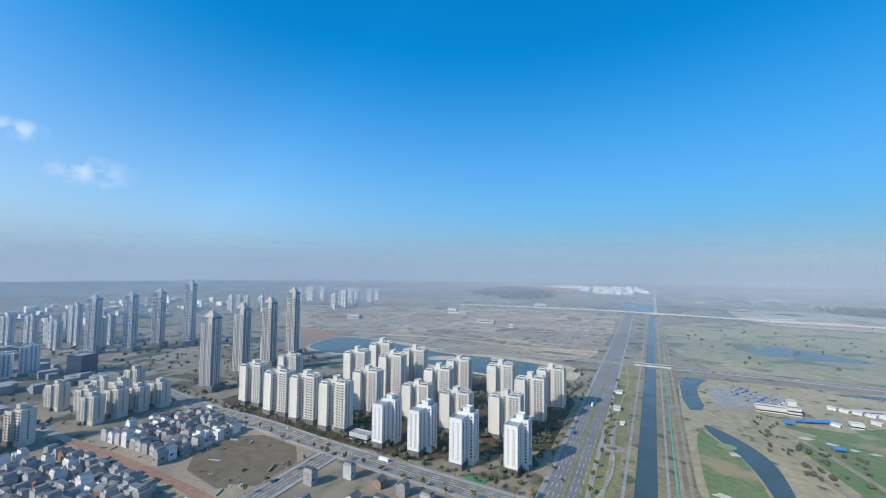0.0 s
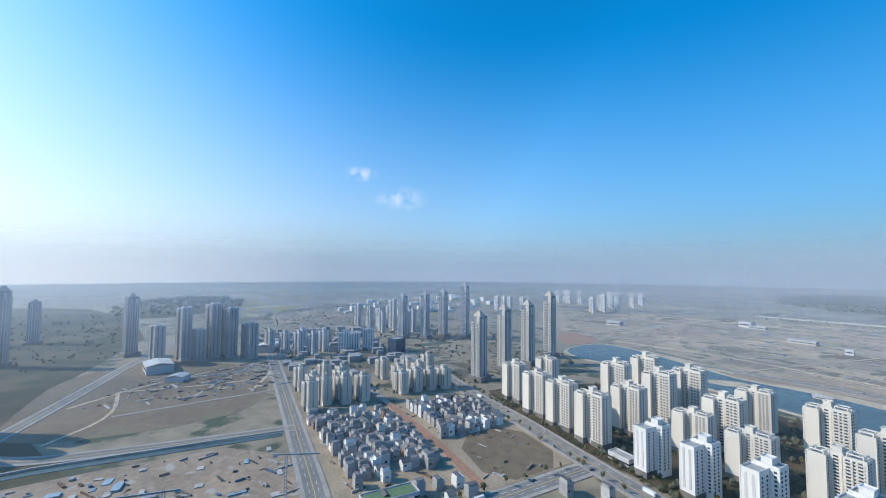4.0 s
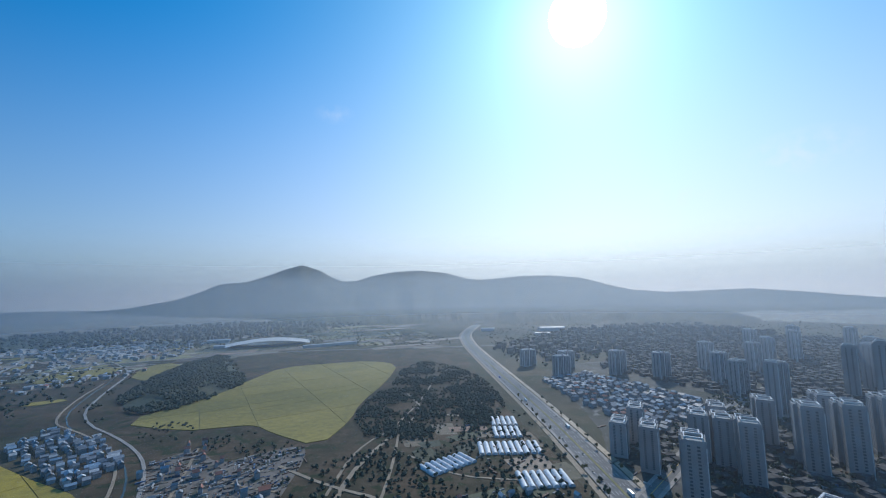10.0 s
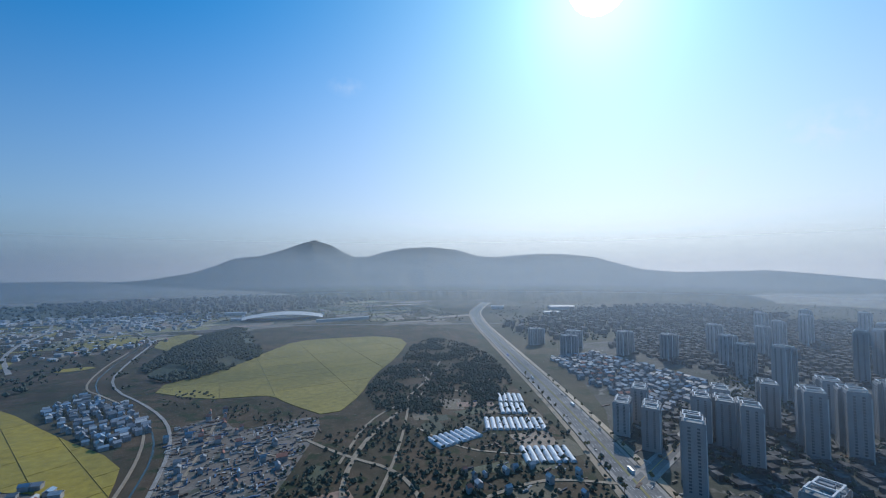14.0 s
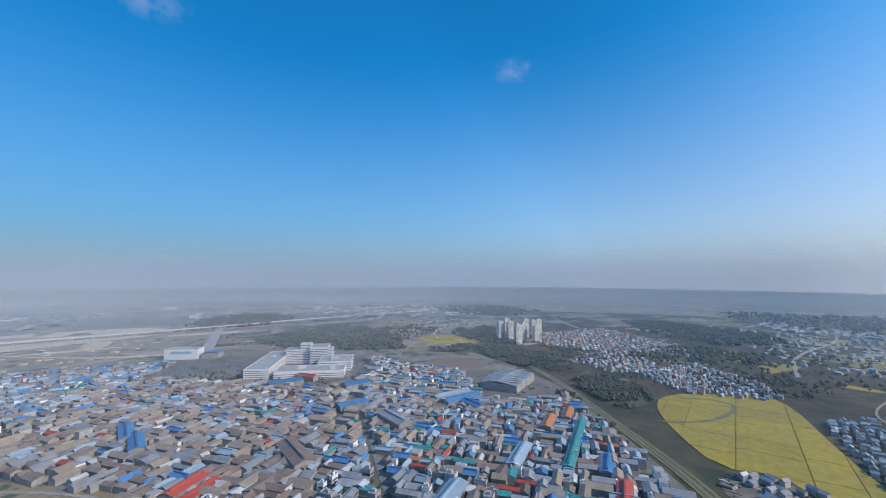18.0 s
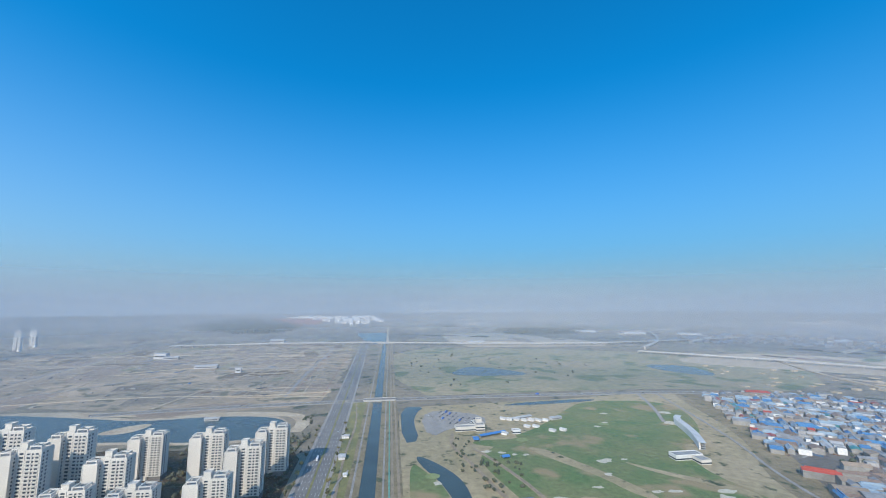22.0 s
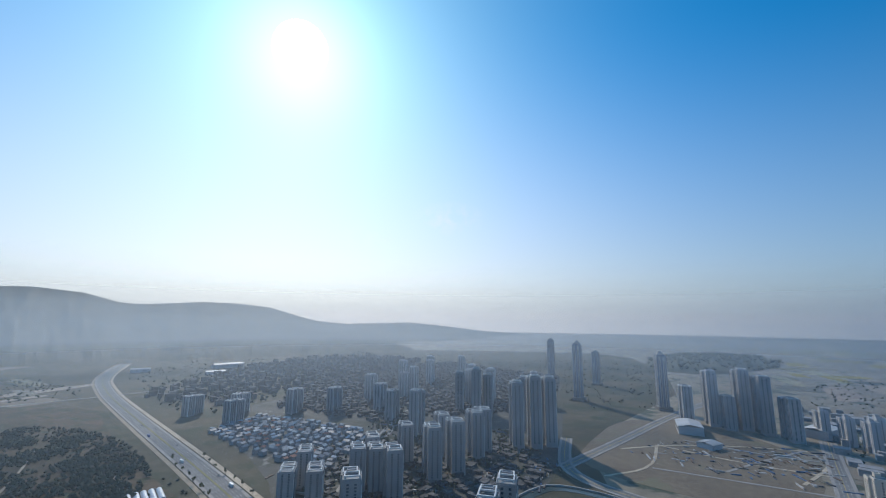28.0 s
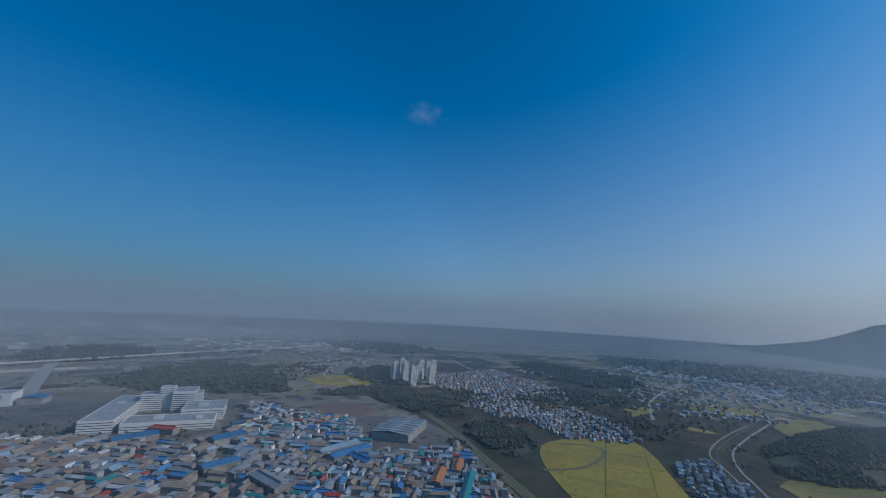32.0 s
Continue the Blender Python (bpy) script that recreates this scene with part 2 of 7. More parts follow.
M_SCRUB = material("scrub", (0.058, 0.052, 0.032), (0.115, 0.082, 0.053), coarse=0.016, fine=0.09, speck=((0.042, 0.052, 0.026), 0.05, 0.54), spec=0.1, bump=0.8, sheen=0.05)
M_PLAIN = material("farmed_plain", (0.055, 0.060, 0.038), (0.115, 0.096, 0.062), coarse=0.007, fine=0.05, speck=((0.05, 0.06, 0.036), 0.015, 0.54), spec=0.1, bump=0.5, sheen=0.05)
M_YARD = material("yard_concrete", (0.18, 0.16, 0.135), (0.12, 0.11, 0.095), coarse=0.02, fine=0.25, speck=((0.10, 0.10, 0.085), 0.06, 0.60), sheen=HAZE_SHEEN)
M_TOWNGROUND = material("town_ground", (0.12, 0.115, 0.105), (0.07, 0.075, 0.055), coarse=0.02, fine=0.2, speck=((0.24, 0.22, 0.195), 0.05, 0.60), spec=0.1, sheen=0.06)
M_TOWNROOF = material("town_roof", (0.075, 0.074, 0.072), (0.19, 0.183, 0.175), coarse=0.09, fine=0.3, sheen=0.0, rough=0.9, spec=0.05)
M_ASPHALT = material("asphalt", (0.185, 0.178, 0.168), (0.225, 0.215, 0.20), coarse=0.02, fine=0.4, sheen=HAZE_SHEEN, rough=0.85, spec=0.2)
M_PAVE = material("paving", (0.36, 0.33, 0.29), (0.29, 0.265, 0.235), coarse=0.05, fine=0.6, sheen=HAZE_SHEEN)
M_LINE = material("road_paint", (0.75, 0.74, 0.70), (0.6, 0.59, 0.55), coarse=0.1, fine=1.0)
M_YLINE = material("yellow_paint", (0.70, 0.50, 0.12), (0.6, 0.42, 0.10), coarse=0.1, fine=1.0)
M_DIRT = material("dirt_track", (0.36, 0.28, 0.19), (0.28, 0.22, 0.15), coarse=0.05, fine=0.4, sheen=HAZE_SHEEN)
M_REDTRACK = material("red_track", (0.36, 0.19, 0.12), (0.29, 0.17, 0.11), coarse=0.05, fine=0.4, sheen=HAZE_SHEEN)
M_CONC = material("concrete", (0.46, 0.44, 0.41), (0.37, 0.355, 0.33), coarse=0.04, fine=0.4, sheen=0.2)
M_STEEL = material("galvanised_steel", (0.45, 0.46, 0.47), (0.36, 0.37, 0.38), rough=0.45, metal=0.6, coarse=0.1, fine=1.0)
M_GLASS = material("dark_glass", (0.035, 0.05, 0.07), (0.05, 0.065, 0.085), rough=0.18, coarse=0.2, fine=0.6, spec=0.6)
M_FOREST = material("woodland", (0.060, 0.076, 0.048), (0.088, 0.09, 0.055), coarse=0.012, fine=0.15, speck=((0.12, 0.095, 0.05), 0.05, 0.64), sheen=0.05, rough=0.9)
M_LEAF = material("autumn_leaves", (0.070, 0.080, 0.030), (0.15, 0.12, 0.045), coarse=0.08, fine=0.9, per_object=0.35, rough=0.85, sheen=0.2)
M_SCRAP = material("trodden_yard", (0.15, 0.125, 0.10), (0.22, 0.185, 0.15), coarse=0.03, fine=0.3, speck=((0.07, 0.075, 0.05), 0.05, 0.56), sheen=0.1, bump=0.3)
M_JUNK = [material("scrap", c, tuple(v * 0.7 for v in c), coarse=0.2, fine=1.2, per_object=0.2) for c in ((0.42, 0.41, 0.39), (0.20, 0.13, 0.09), (0.09, 0.10, 0.12), (0.30, 0.25, 0.19), (0.10, 0.17, 0.28))]
M_BARK = material("bark", (0.12, 0.09, 0.06), (0.08, 0.06, 0.04), coarse=0.5, fine=3.0)


def water_material(name, deep, rough):
    m = material(name, deep, tuple(v * 1.3 for v in deep), rough=rough, coarse=0.01, fine=0.03, spec=0.2)
    n, l = m.node_tree.nodes, m.node_tree.links
    t, b = n.new("ShaderNodeTexNoise"), n.new("ShaderNodeBump")
    t.inputs["Scale"].default_value, t.inputs["Detail"].default_value = 0.35, 4.0
    b.inputs["Strength"].default_value, b.inputs["Distance"].default_value = 0.25, 0.25
    l.new(n.new("ShaderNodeNewGeometry").outputs["Position"], t.inputs["Vector"])
    l.new(t.outputs[0], b.inputs["Height"])
    l.new(b.outputs[0], n["Principled BSDF"].inputs["Normal"])
    return m


M_WATER = water_material("still_water", (0.050, 0.075, 0.075), 0.22)


# ---- mesh tools ----
class Shape:
    """Gathers corners and faces for one mesh."""

    def __init__(self):
        self.v, self.f = [], []

    def add(self, corners, faces):
        k = len(self.v)
        self.v += corners
        self.f += [[k + i for i in f] for f in faces]
        return self

    def box(self, x0, y0, z0, x1, y1, z1):
        return self.add([(x0, y0, z0), (x1, y0, z0), (x1, y1, z0), (x0, y1, z0), (x0, y0, z1), (x1, y0, z1), (x1, y1, z1), (x0, y1, z1)],
                        [(0, 3, 2, 1), (4, 5, 6, 7), (0, 1, 5, 4), (1, 2, 6, 5), (2, 3, 7, 6), (3, 0, 4, 7)])

    def prism(self, outline, z0, z1):
        n = len(outline)
        sides = [(i, (i + 1) % n, n + (i + 1) % n, n + i) for i in range(n)]
        return self.add([(x, y, z0) for x, y in outline] + [(x, y, z1) for x, y in outline], [list(range(n))[::-1], list(range(n, 2 * n))] + sides)

    def ring(self, x0, y0, x1, y1, t, z0, z1):
        self.box(x0, y0, z0, x1, y0 + t, z1).box(x0, y1 - t, z0, x1, y1, z1)
        return self.box(x0, y0 + t, z0, x0 + t, y1 - t, z1).box(x1 - t, y0 + t, z0, x1, y1 - t, z1)

    def gable(self, x0, y0, x1, y1, z0, z1, over=0.4):
        """A ridge roof along x with a thickness."""
        ym, t = (y0 + y1) / 2, 0.35
        a = [(x0 - over, y0 - over, z0), (x0 - over, ym, z1), (x0 - over, y1 + over, z0), (x1 + over, y0 - over, z0), (x1 + over, ym, z1), (x1 + over, y1 + over, z0)]
        b = [(x, y, z - t) for x, y, z in a]
        return self.add(a + b, [(0, 3, 4, 1), (1, 4, 5, 2), (6, 7, 10, 9), (7, 8, 11, 10), (0, 6, 9, 3), (2, 5, 11, 8), (0, 1, 7, 6), (1, 2, 8, 7), (3, 9, 10, 4), (4, 10, 11, 5)])

    def moved(self, other, m):
        """Adds another shape, moved by a matrix."""
        return self.add([tuple(m @ Vector(p)) for p in other.v], other.f)

    def mesh(self, name):
        m = bpy.data.meshes.new(name)
        m.from_pydata(self.v, [], self.f)
        m.update()
        return m


def part(name, shape, mat, parent, label=""):
    m = shape.mesh(name) if isinstance(shape, Shape) else shape
    if mat and not m.materials:
        m.materials.append(mat)
    ob = new(name, m)
    ob.parent = parent
    if label:
        tagged(ob, label)
    return ob


def thing(name, label, category, group="", at=None, kind=""):
    ob = new(name)
    ob.empty_display_size = 2
    tagged(ob, label, category, group, kind)
    if at is not None:
        ob.matrix_basis = at
    return ob


def solid(name, shape, mat, label="", category="", group="", kind=""):
    m = shape.mesh(name)
    m.materials.append(mat)
    return tagged(new(name, m), label, category, group, kind)


def orient(outline):
    area = sum(x0 * y1 - x1 * y0 for (x0, y0), (x1, y1) in zip(outline, outline[1:] + outline[:1]))
    return outline if area > 0 else outline[::-1]


def smooth(outline, rounds=2):
    for _ in range(rounds):
        outline = [q for (x0, y0), (x1, y1) in zip(outline, outline[1:] + outline[:1]) for q in ((0.75 * x0 + 0.25 * x1, 0.75 * y0 + 0.25 * y1), (0.25 * x0 + 0.75 * x1, 0.25 * y0 + 0.75 * y1))]
    return outline


def smooth_line(line, rounds=2):
    for _ in range(rounds):
        line = [line[0]] + [q for (x0, y0), (x1, y1) in zip(line, line[1:]) for q in ((0.75 * x0 + 0.25 * x1, 0.75 * y0 + 0.25 * y1), (0.25 * x0 + 0.75 * x1, 0.25 * y0 + 0.75 * y1))] + [line[-1]]
    return line


def inside(x, y, outline):
    hit = False
    for (x0, y0), (x1, y1) in zip(outline, outline[1:] + outline[:1]):
        if (y0 > y) != (y1 > y) and x < x0 + (y - y0) * (x1 - x0) / (y1 - y0):
            hit = not hit
    return hit


def sheet(name, outline, z, mat, label, category="ground", depth=0.5, rounds=2, kind="structure"):
    return solid(name, Shape().prism(orient(smooth(outline, rounds)), z - depth, z), mat, label, category, kind=kind)


def ribbon(line, width, z0, z1, shift=0.0, shape=None):
    """A band of one width along a line, with a thickness; shift moves it to the line's right."""
    shape = shape or Shape()
    left, right = [], []
    for i, (x, y) in enumerate(line):
        a, b = line[max(i - 1, 0)], line[min(i + 1, len(line) - 1)]
        d = math.hypot(b[0] - a[0], b[1] - a[1]) or 1.0
        nx, ny = (b[1] - a[1]) / d, -(b[0] - a[0]) / d
        left.append((x + nx * (shift - width / 2), y + ny * (shift - width / 2)))
        right.append((x + nx * (shift + width / 2), y + ny * (shift + width / 2)))
    for i in range(len(line) - 1):
        q = [left[i], right[i], right[i + 1], left[i + 1]]
        shape.add([(*p, z0) for p in q] + [(*p, z1) for p in q], [(4, 5, 6, 7), (0, 1, 5, 4), (2, 3, 7, 6), (1, 2, 6, 5), (3, 0, 4, 7), (3, 2, 1, 0)])
    return shape


def dashes(line, dash, gap, width, z, shift=0.0):
    """Short painted strokes along a line."""
    s, run = Shape(), 0.0
    for (x0, y0), (x1, y1) in zip(line, line[1:]):
        d = math.hypot(x1 - x0, y1 - y0)
        ux, uy = (x1 - x0) / d, (y1 - y0) / d
        k = 0.0
        while k + dash < d:
            a, b = (x0 + ux * k, y0 + uy * k), (x0 + ux * (k + dash), y0 + uy * (k + dash))
            ribbon([a, b], width, z - 0.05, z, shift, s)
            k += dash + gap
    return s


def along(line, step):
    """Points and headings at even steps along a line."""
    out, left = [], 0.0
    for (x0, y0), (x1, y1) in zip(line, line[1:]):
        d = math.hypot(x1 - x0, y1 - y0)
        k = left
        while k < d:
            out.append((x0 + (x1 - x0) * k / d, y0 + (y1 - y0) * k / d, math.degrees(math.atan2(y1 - y0, x1 - x0))))
            k += step
        left = k - d
    return out


def spots(outline, step, rng, jitter=0.3, turn=0.0):
    """A jittered grid of places inside an outline, its rows turned by some degrees."""
    c, s = math.cos(radians(turn)), math.sin(radians(turn))
    us = [x * c + y * s for x, y in outline]
    vs = [-x * s + y * c for x, y in outline]
    out = []
    u = min(us)
    while u < max(us):
        v = min(vs)
        while v < max(vs):
            a, b = u + rng.uniform(-jitter, jitter) * step, v + rng.uniform(-jitter, jitter) * step
            x, y = a * c - b * s, a * s + b * c
            if inside(x, y, outline):
                out.append((x, y))
            v += step
        u += step
    return out


def stand(build, places, group=""):
    """Builds a thing once at the first place (x, y, height, turn) and sets copies, as tall as they are, at the others."""
    x, y, h0, turn = places[0]
    first = build(h0)
    first.matrix_basis = pose(x, y, 0, 0, 0, turn)
    if group:
        first["group"] = group
    for x, y, h, turn in places[1:]:
        copy_thing(first, pose(x, y, 0, 0, 0, turn) @ Matrix.Diagonal((1, 1, h / h0, 1)))
    return first

# ---- land and water ----
M_PALEGRASS = material("pale_grass", (0.27, 0.25, 0.14), (0.37, 0.295, 0.18), coarse=0.006, fine=0.06, speck=((0.14, 0.175, 0.08), 0.012, 0.54), sheen=HAZE_SHEEN, bump=0.3)
def rise(x, y):
    """The far plain climbs gently towards its rim: low in the north and west, higher in the east."""
    r, a = math.hypot(x, y), math.degrees(math.atan2(-x, y)) % 360
    high = float(np.interp(a, (0, 60, 110, 200, 215, 245, 318, 338, 360), (60, 60, 40, 40, 80, 110, 110, 75, 60)))
    return high * max(0.0, (r - 2600) / 2330) ** 1.25


def draped(s):
    """The same shape, lying on the far land."""
    s.v = [(x, y, z + rise(x, y)) for x, y, z in s.v]
    return s


def land():
    s, n = Shape(), 144
    radii = [0, 250, 500, 900, 1500, 2100, 2600, 2900, 3200, 3500, 3800, 4100, 4400, 4700, 4930]
    s.v = [(r * math.cos(2 * math.pi * i / n), r * math.sin(2 * math.pi * i / n), 0.0) for r in radii for i in range(n)]
    draped(s)
    for k in range(len(radii) - 1):
        for i in range(n):
            j = (i + 1) % n
            s.f.append([k * n + i, (k + 1) * n + i, (k + 1) * n + j, k * n + j])
    return solid("ground", s, M_LAND, "flat dry land with scrub and bare soil", "ground", kind="structure")


land()
WASTE = [(-900, 850), (-1500, 1250), (-1900, 2200), (-1100, 2500), (-120, 2150), (-95, 880), (-190, 815), (-415, 830), (-714, 900)]
sheet("ground_graded", WASTE, 0.12, M_WASTE, "wide graded brown earth plots awaiting building", rounds=1)
sheet("ground_south", [(-330, -60), (-700, -260), (-1500, -200), (-2600, -700), (-3300, -2600), (-600, -4200), (2600, -3300), (3300, -1200), (1800, -500), (1000, -330), (250, -240), (-100, -100)], 0.06, M_PLAIN, "dark farmed plain with trees and tracks", rounds=1)
sheet("ground_scrub", [(-180, -230), (-190, -860), (-260, -1300), (420, -1500), (700, -1150), (480, -700), (270, -440), (220, -230), (120, -150), (-60, -160)], 0.12, M_SCRUB, "dark dry scrub and weeds round the fields")
sheet("ground_village", [(430, -700), (700, -420), (1000, -250), (1600, -200), (1700, -1000), (1100, -1500), (620, -1200)], 0.09, M_SCRUB, "scrubby ground between villages and woods")
sheet("ground_industrial", [(690, 835), (470, 390), (440, 270), (370, 190), (330, 120), (285, -60), (250, -262), (300, -276), (440, -300), (700, -335), (840, -310), (920, -100), (1130, 80), (1130, 520), (940, 790)], 0.16, M_YARD, "grey concrete yards of the workshop quarter", rounds=1)
sheet("ground_estate", [(-530, 312), (-530, 420), (-470, 560), (-380, 640), (-230, 610), (-100, 650), (-96, 312)], 0.14, M_SCRUB, "planted grounds of the apartment estate", rounds=1)
sheet("ground_red", [(-695, -252), (-900, -260), (-1000, -150), (-862, 40), (-606, 40), (-560, -87), (-584, -235)], 0.16, M_DRYGRASS, "wide field of dry brown grass")
sheet("ground_site", [(-455, -205), (-478, -170), (-482, 38), (-300, 45), (-290, -30), (-300, -150), (-380, -200)], 0.17, M_SITE, "churned soil of a building site", rounds=1)
sheet("ground_town", [(-300, -560), (-320, -830), (-520, -1000), (-1000, -900), (-1000, -420), (-560, -240), (-400, -220), (-230, -160), (-190, -330)], 0.13, M_TOWNGROUND, "dark paved and planted ground of the town quarter", rounds=1)
sheet("ground_scrapyard", [(270, -520), (232, -558), (190, -500), (150, -525), (105, -540), (95, -500), (104, -400), (112, -335), (195, -322), (228, -420)], 0.24, M_SCRAP, "brown trodden ground of a scrap and timber yard", rounds=1)
sheet("ground_yard_south", [(373, -337), (351, -404), (284, -367), (274, -332), (326, -306)], 0.24, M_SCRAP, "pale trodden yard beside the rice field", rounds=1)
sheet("ground_bare_soil", [(1018, -107), (1009, -246), (886, -230), (862, -117)], 0.233, M_RED, "bare red-brown soil behind the workshops", rounds=1)
sheet("ground_plots", [(-530, 60), (-530, 300), (-300, 285), (-284, 60)], 0.15, M_DIRT, "bare plots between new houses", rounds=0)
sheet("ground_meadow", [(-400, 205), (-405, 288), (-300, 280), (-296, 190)], 0.2, M_DRYGRASS, "dry grass meadow at the crossing", rounds=1)
sheet("ground_red_bank", [(-782, 730), (-930, 850), (-913, 918), (-800, 880), (-757, 800)], 0.22, M_REDTRACK, "red mud bank at the lake's end")
sheet("ground_sand_north", [(340, 2590), (330, 1790), (549, 1760), (1166, 1760), (900, 2300), (559, 2765)], 0.15, M_SAND, "pale sandy fill beyond the elevated road", rounds=1)
sheet("ground_dunes", [(900, 1300), (1250, 1050), (1700, 700), (1900, 1000), (1500, 1500)], 0.22, M_SAND, "sandy ground by the elevated road")

LAKE = [(-735, 690), (-757, 840), (-640, 835), (-559, 815), (-470, 790), (-392, 765), (-288, 785), (-178, 768), (-141, 714), (-135, 672), (-226, 640), (-378, 668), (-553, 668), (-653, 650)]
sheet("ground_beach", [(x * 1.01 + 4, y + (14 if y > 720 else -10)) for x, y in LAKE], 0.24, M_SAND, "sandy shore round the lake")
sheet("water_lake", LAKE, 0.3, M_WATER, "still blue lake behind the apartments", "water")
solid("ground_shore", ribbon(smooth_line([(-640, 842), (-526, 832), (-411, 806), (-304, 800), (-209, 795), (-140, 775), (-122, 718), (-130, 680)], 2), 22, -0.2, 0.28), M_SAND, "pale sandy bank of the lake", "ground", kind="structure")
sheet("ground_spit", [(-430, 700), (-400, 745), (-360, 755), (-375, 700)], 0.45, M_SAND, "sandy spit in the lake")
sheet("water_basin", [(-200, 2835), (30, 2844), (28, 2000), (-70, 1960)], 0.3, M_WATER, "broad basin at the canal's far end", "water")
sheet("ground_golf", [(24, 330), (30, 600), (36, 800), (222, 812), (430, 830), (640, 868), (690, 830), (560, 520), (445, 411), (430, 253), (360, 180), (200, 230), (80, 250)], 0.15, M_ROUGH, "dry rough of the golf course", rounds=1)
sheet("ground_golf_north", [(30, 890), (30, 1770), (600, 1720), (1100, 1500), (1300, 1100), (1000, 800), (640, 900), (300, 895)], 0.14, M_PALEGRASS, "dry grass and ponds beyond the road", rounds=1)
sheet("ground_bank_path", [(385, 160), (440, 262), (470, 383), (560, 520), (700, 850), (640, 870), (545, 560), (430, 420), (418, 262), (350, 170)], 0.2, M_REED, "dry grassy bank beside the workshops")
for k, fairway in enumerate(([(145, 559), (188, 604), (279, 632), (421, 668), (500, 690), (515, 640), (438, 562), (385, 470), (408, 380), (384, 306), (350, 262), (275, 300), (185, 375), (152, 405), (142, 449), (133, 495), (129, 536)],
                [(190, 610), (244, 640), (330, 730), (409, 806), (574, 780), (545, 664), (470, 560), (403, 535), (318, 562), (250, 600)], [(130, 585), (139, 605), (237, 598), (347, 515), (395, 440), (400, 330), (378, 322), (292, 401), (264, 460), (230, 548)],
                [(146, 500), (165, 540), (228, 532), (257, 448), (290, 380), (365, 310), (405, 260), (330, 225), (230, 300), (200, 400)], [(41, 540), (60, 500), (76, 455), (79, 386), (68, 330), (36, 330), (34, 440)], [(190, 330), (250, 280), (320, 225), (300, 190), (220, 230), (180, 280)])):
    sheet("fairway", fairway, 0.27 + 0.011 * k, M_FAIRWAY, "mown green golf fairway", "fairway", rounds=2)
sheet("water_golf_pond", [(49, 560), (74, 530), (97, 480), (99, 422), (90, 338), (86, 300), (72, 300), (78, 340), (82, 400), (74, 468), (51, 529)], 0.36, M_WATER, "winding pond between fairways", "water")
sheet("water_pond", [(38, 800), (84, 800), (66, 760), (56, 701), (60, 613), (34, 604)], 0.36, M_WATER, "rectangular pond beside the canal", "water", rounds=1)
sheet("water_north_pond", [(180, 1125), (230, 1220), (279, 1271), (380, 1170), (417, 1097), (277, 1098)], 0.36, M_WATER, "shallow pond beyond the road", "water")
sheet("water_north_pond", [(823, 1236), (970, 1191), (916, 986), (814, 1103)], 0.36, M_WATER, "shallow pond beyond the road", "water")
sheet("water_road_pond", [(215, 790), (330, 815), (440, 815), (430, 800), (300, 785)], 0.36, M_WATER, "narrow pond along the road", "water")
BUNKERS = ((177, 406, 24), (162, 398, 15), (212, 365, 17), (343, 346, 13), (346, 332, 13), (353, 325, 9), (365, 323, 7), (373, 313, 5), (484, 642, 14), (287, 507, 11), (269, 470, 8), (298, 422, 7), (315, 420, 7), (313, 398, 8), (372, 412, 10), (359, 400, 9), (370, 392, 5),
           (145, 559, 7), (165, 552, 6), (179, 543, 5), (193, 540, 5), (315, 508, 5), (372, 658, 6), (68, 471, 8), (45, 377, 8), (262, 700, 9), (402, 710, 7), (350, 640, 7), (518, 702, 12), (330, 380, 6), (240, 440, 6))
rng = random.Random(5)
for x, y, r in BUNKERS:
    ring = [(x + r * rng.uniform(0.3, 1.35) * math.cos(k * 0.628) * 1.1, y + r * rng.uniform(0.3, 1.3) * math.sin(k * 0.628) * 0.75) for k in range(10)]
    tagged(sheet("bunker", ring, 0.4, M_BUNKER, "pale sand bunker in the golf course", "bunker", depth=0.4, kind=""), group="golf bunkers")

for k, band in enumerate(([(200, 572), (219, 526), (256, 466), (270, 416), (294, 398), (278, 455), (248, 515), (231, 554)], [(206, 426), (241, 412), (282, 362), (306, 336), (297, 314), (247, 344), (213, 399)], [(300, 513), (345, 461), (401, 417), (393, 379), (376, 422), (330, 460)])):
    sheet("ground_rough_band", band, 0.345 + 0.009 * k, M_ROUGH, "tan strip of dry rough between the fairways", rounds=2)
M_GREEN = material("putting_green", (0.22, 0.27, 0.10), (0.26, 0.29, 0.12), coarse=0.05, fine=0.6, sheen=HAZE_SHEEN)
for x, y in [(64, 492), (362, 322), (368, 653), (208, 597)]:
    tagged(sheet("putting_green", [(x + 9 * math.cos(k * 0.628), y + 8 * math.sin(k * 0.628)) for k in range(10)], 0.385, M_GREEN, "pale close-mown putting green", "putting green", depth=0.4, kind=""), group="putting greens")

# the canal runs straight north between stone-edged banks
CANAL = 0.012
for name, x0, x1, y0, y1, mat, label in (("water_canal", -16, 1, 60, 2000, M_WATER, "straight dark blue canal"), ("canal_bank", 1, 12, 60, 1990, M_REED, "dry grassy canal bank"), ("canal_bank", -30, -16, 60, 1990, M_REED, "dry grassy canal bank"),
                                         ("canal_verge", 12, 30, 60, 1900, M_REED, "dry tan grass strip beside the canal"), ("canal_park", -56, -30, 240, 850, M_PARK, "yellowing grass strip park")):
    z = {"water_canal": 0.25, "canal_bank": 0.6, "canal_verge": 0.5, "canal_park": 0.45}[name]
    solid(name, Shape().prism([(x0 + CANAL * (y0 - 600), y0), (x1 + CANAL * (y0 - 600), y0), (x1 + CANAL * (y1 - 600), y1), (x0 + CANAL * (y1 - 600), y1)], z - 0.6, z), mat, label, "water" if mat is M_WATER else "ground", kind="structure")
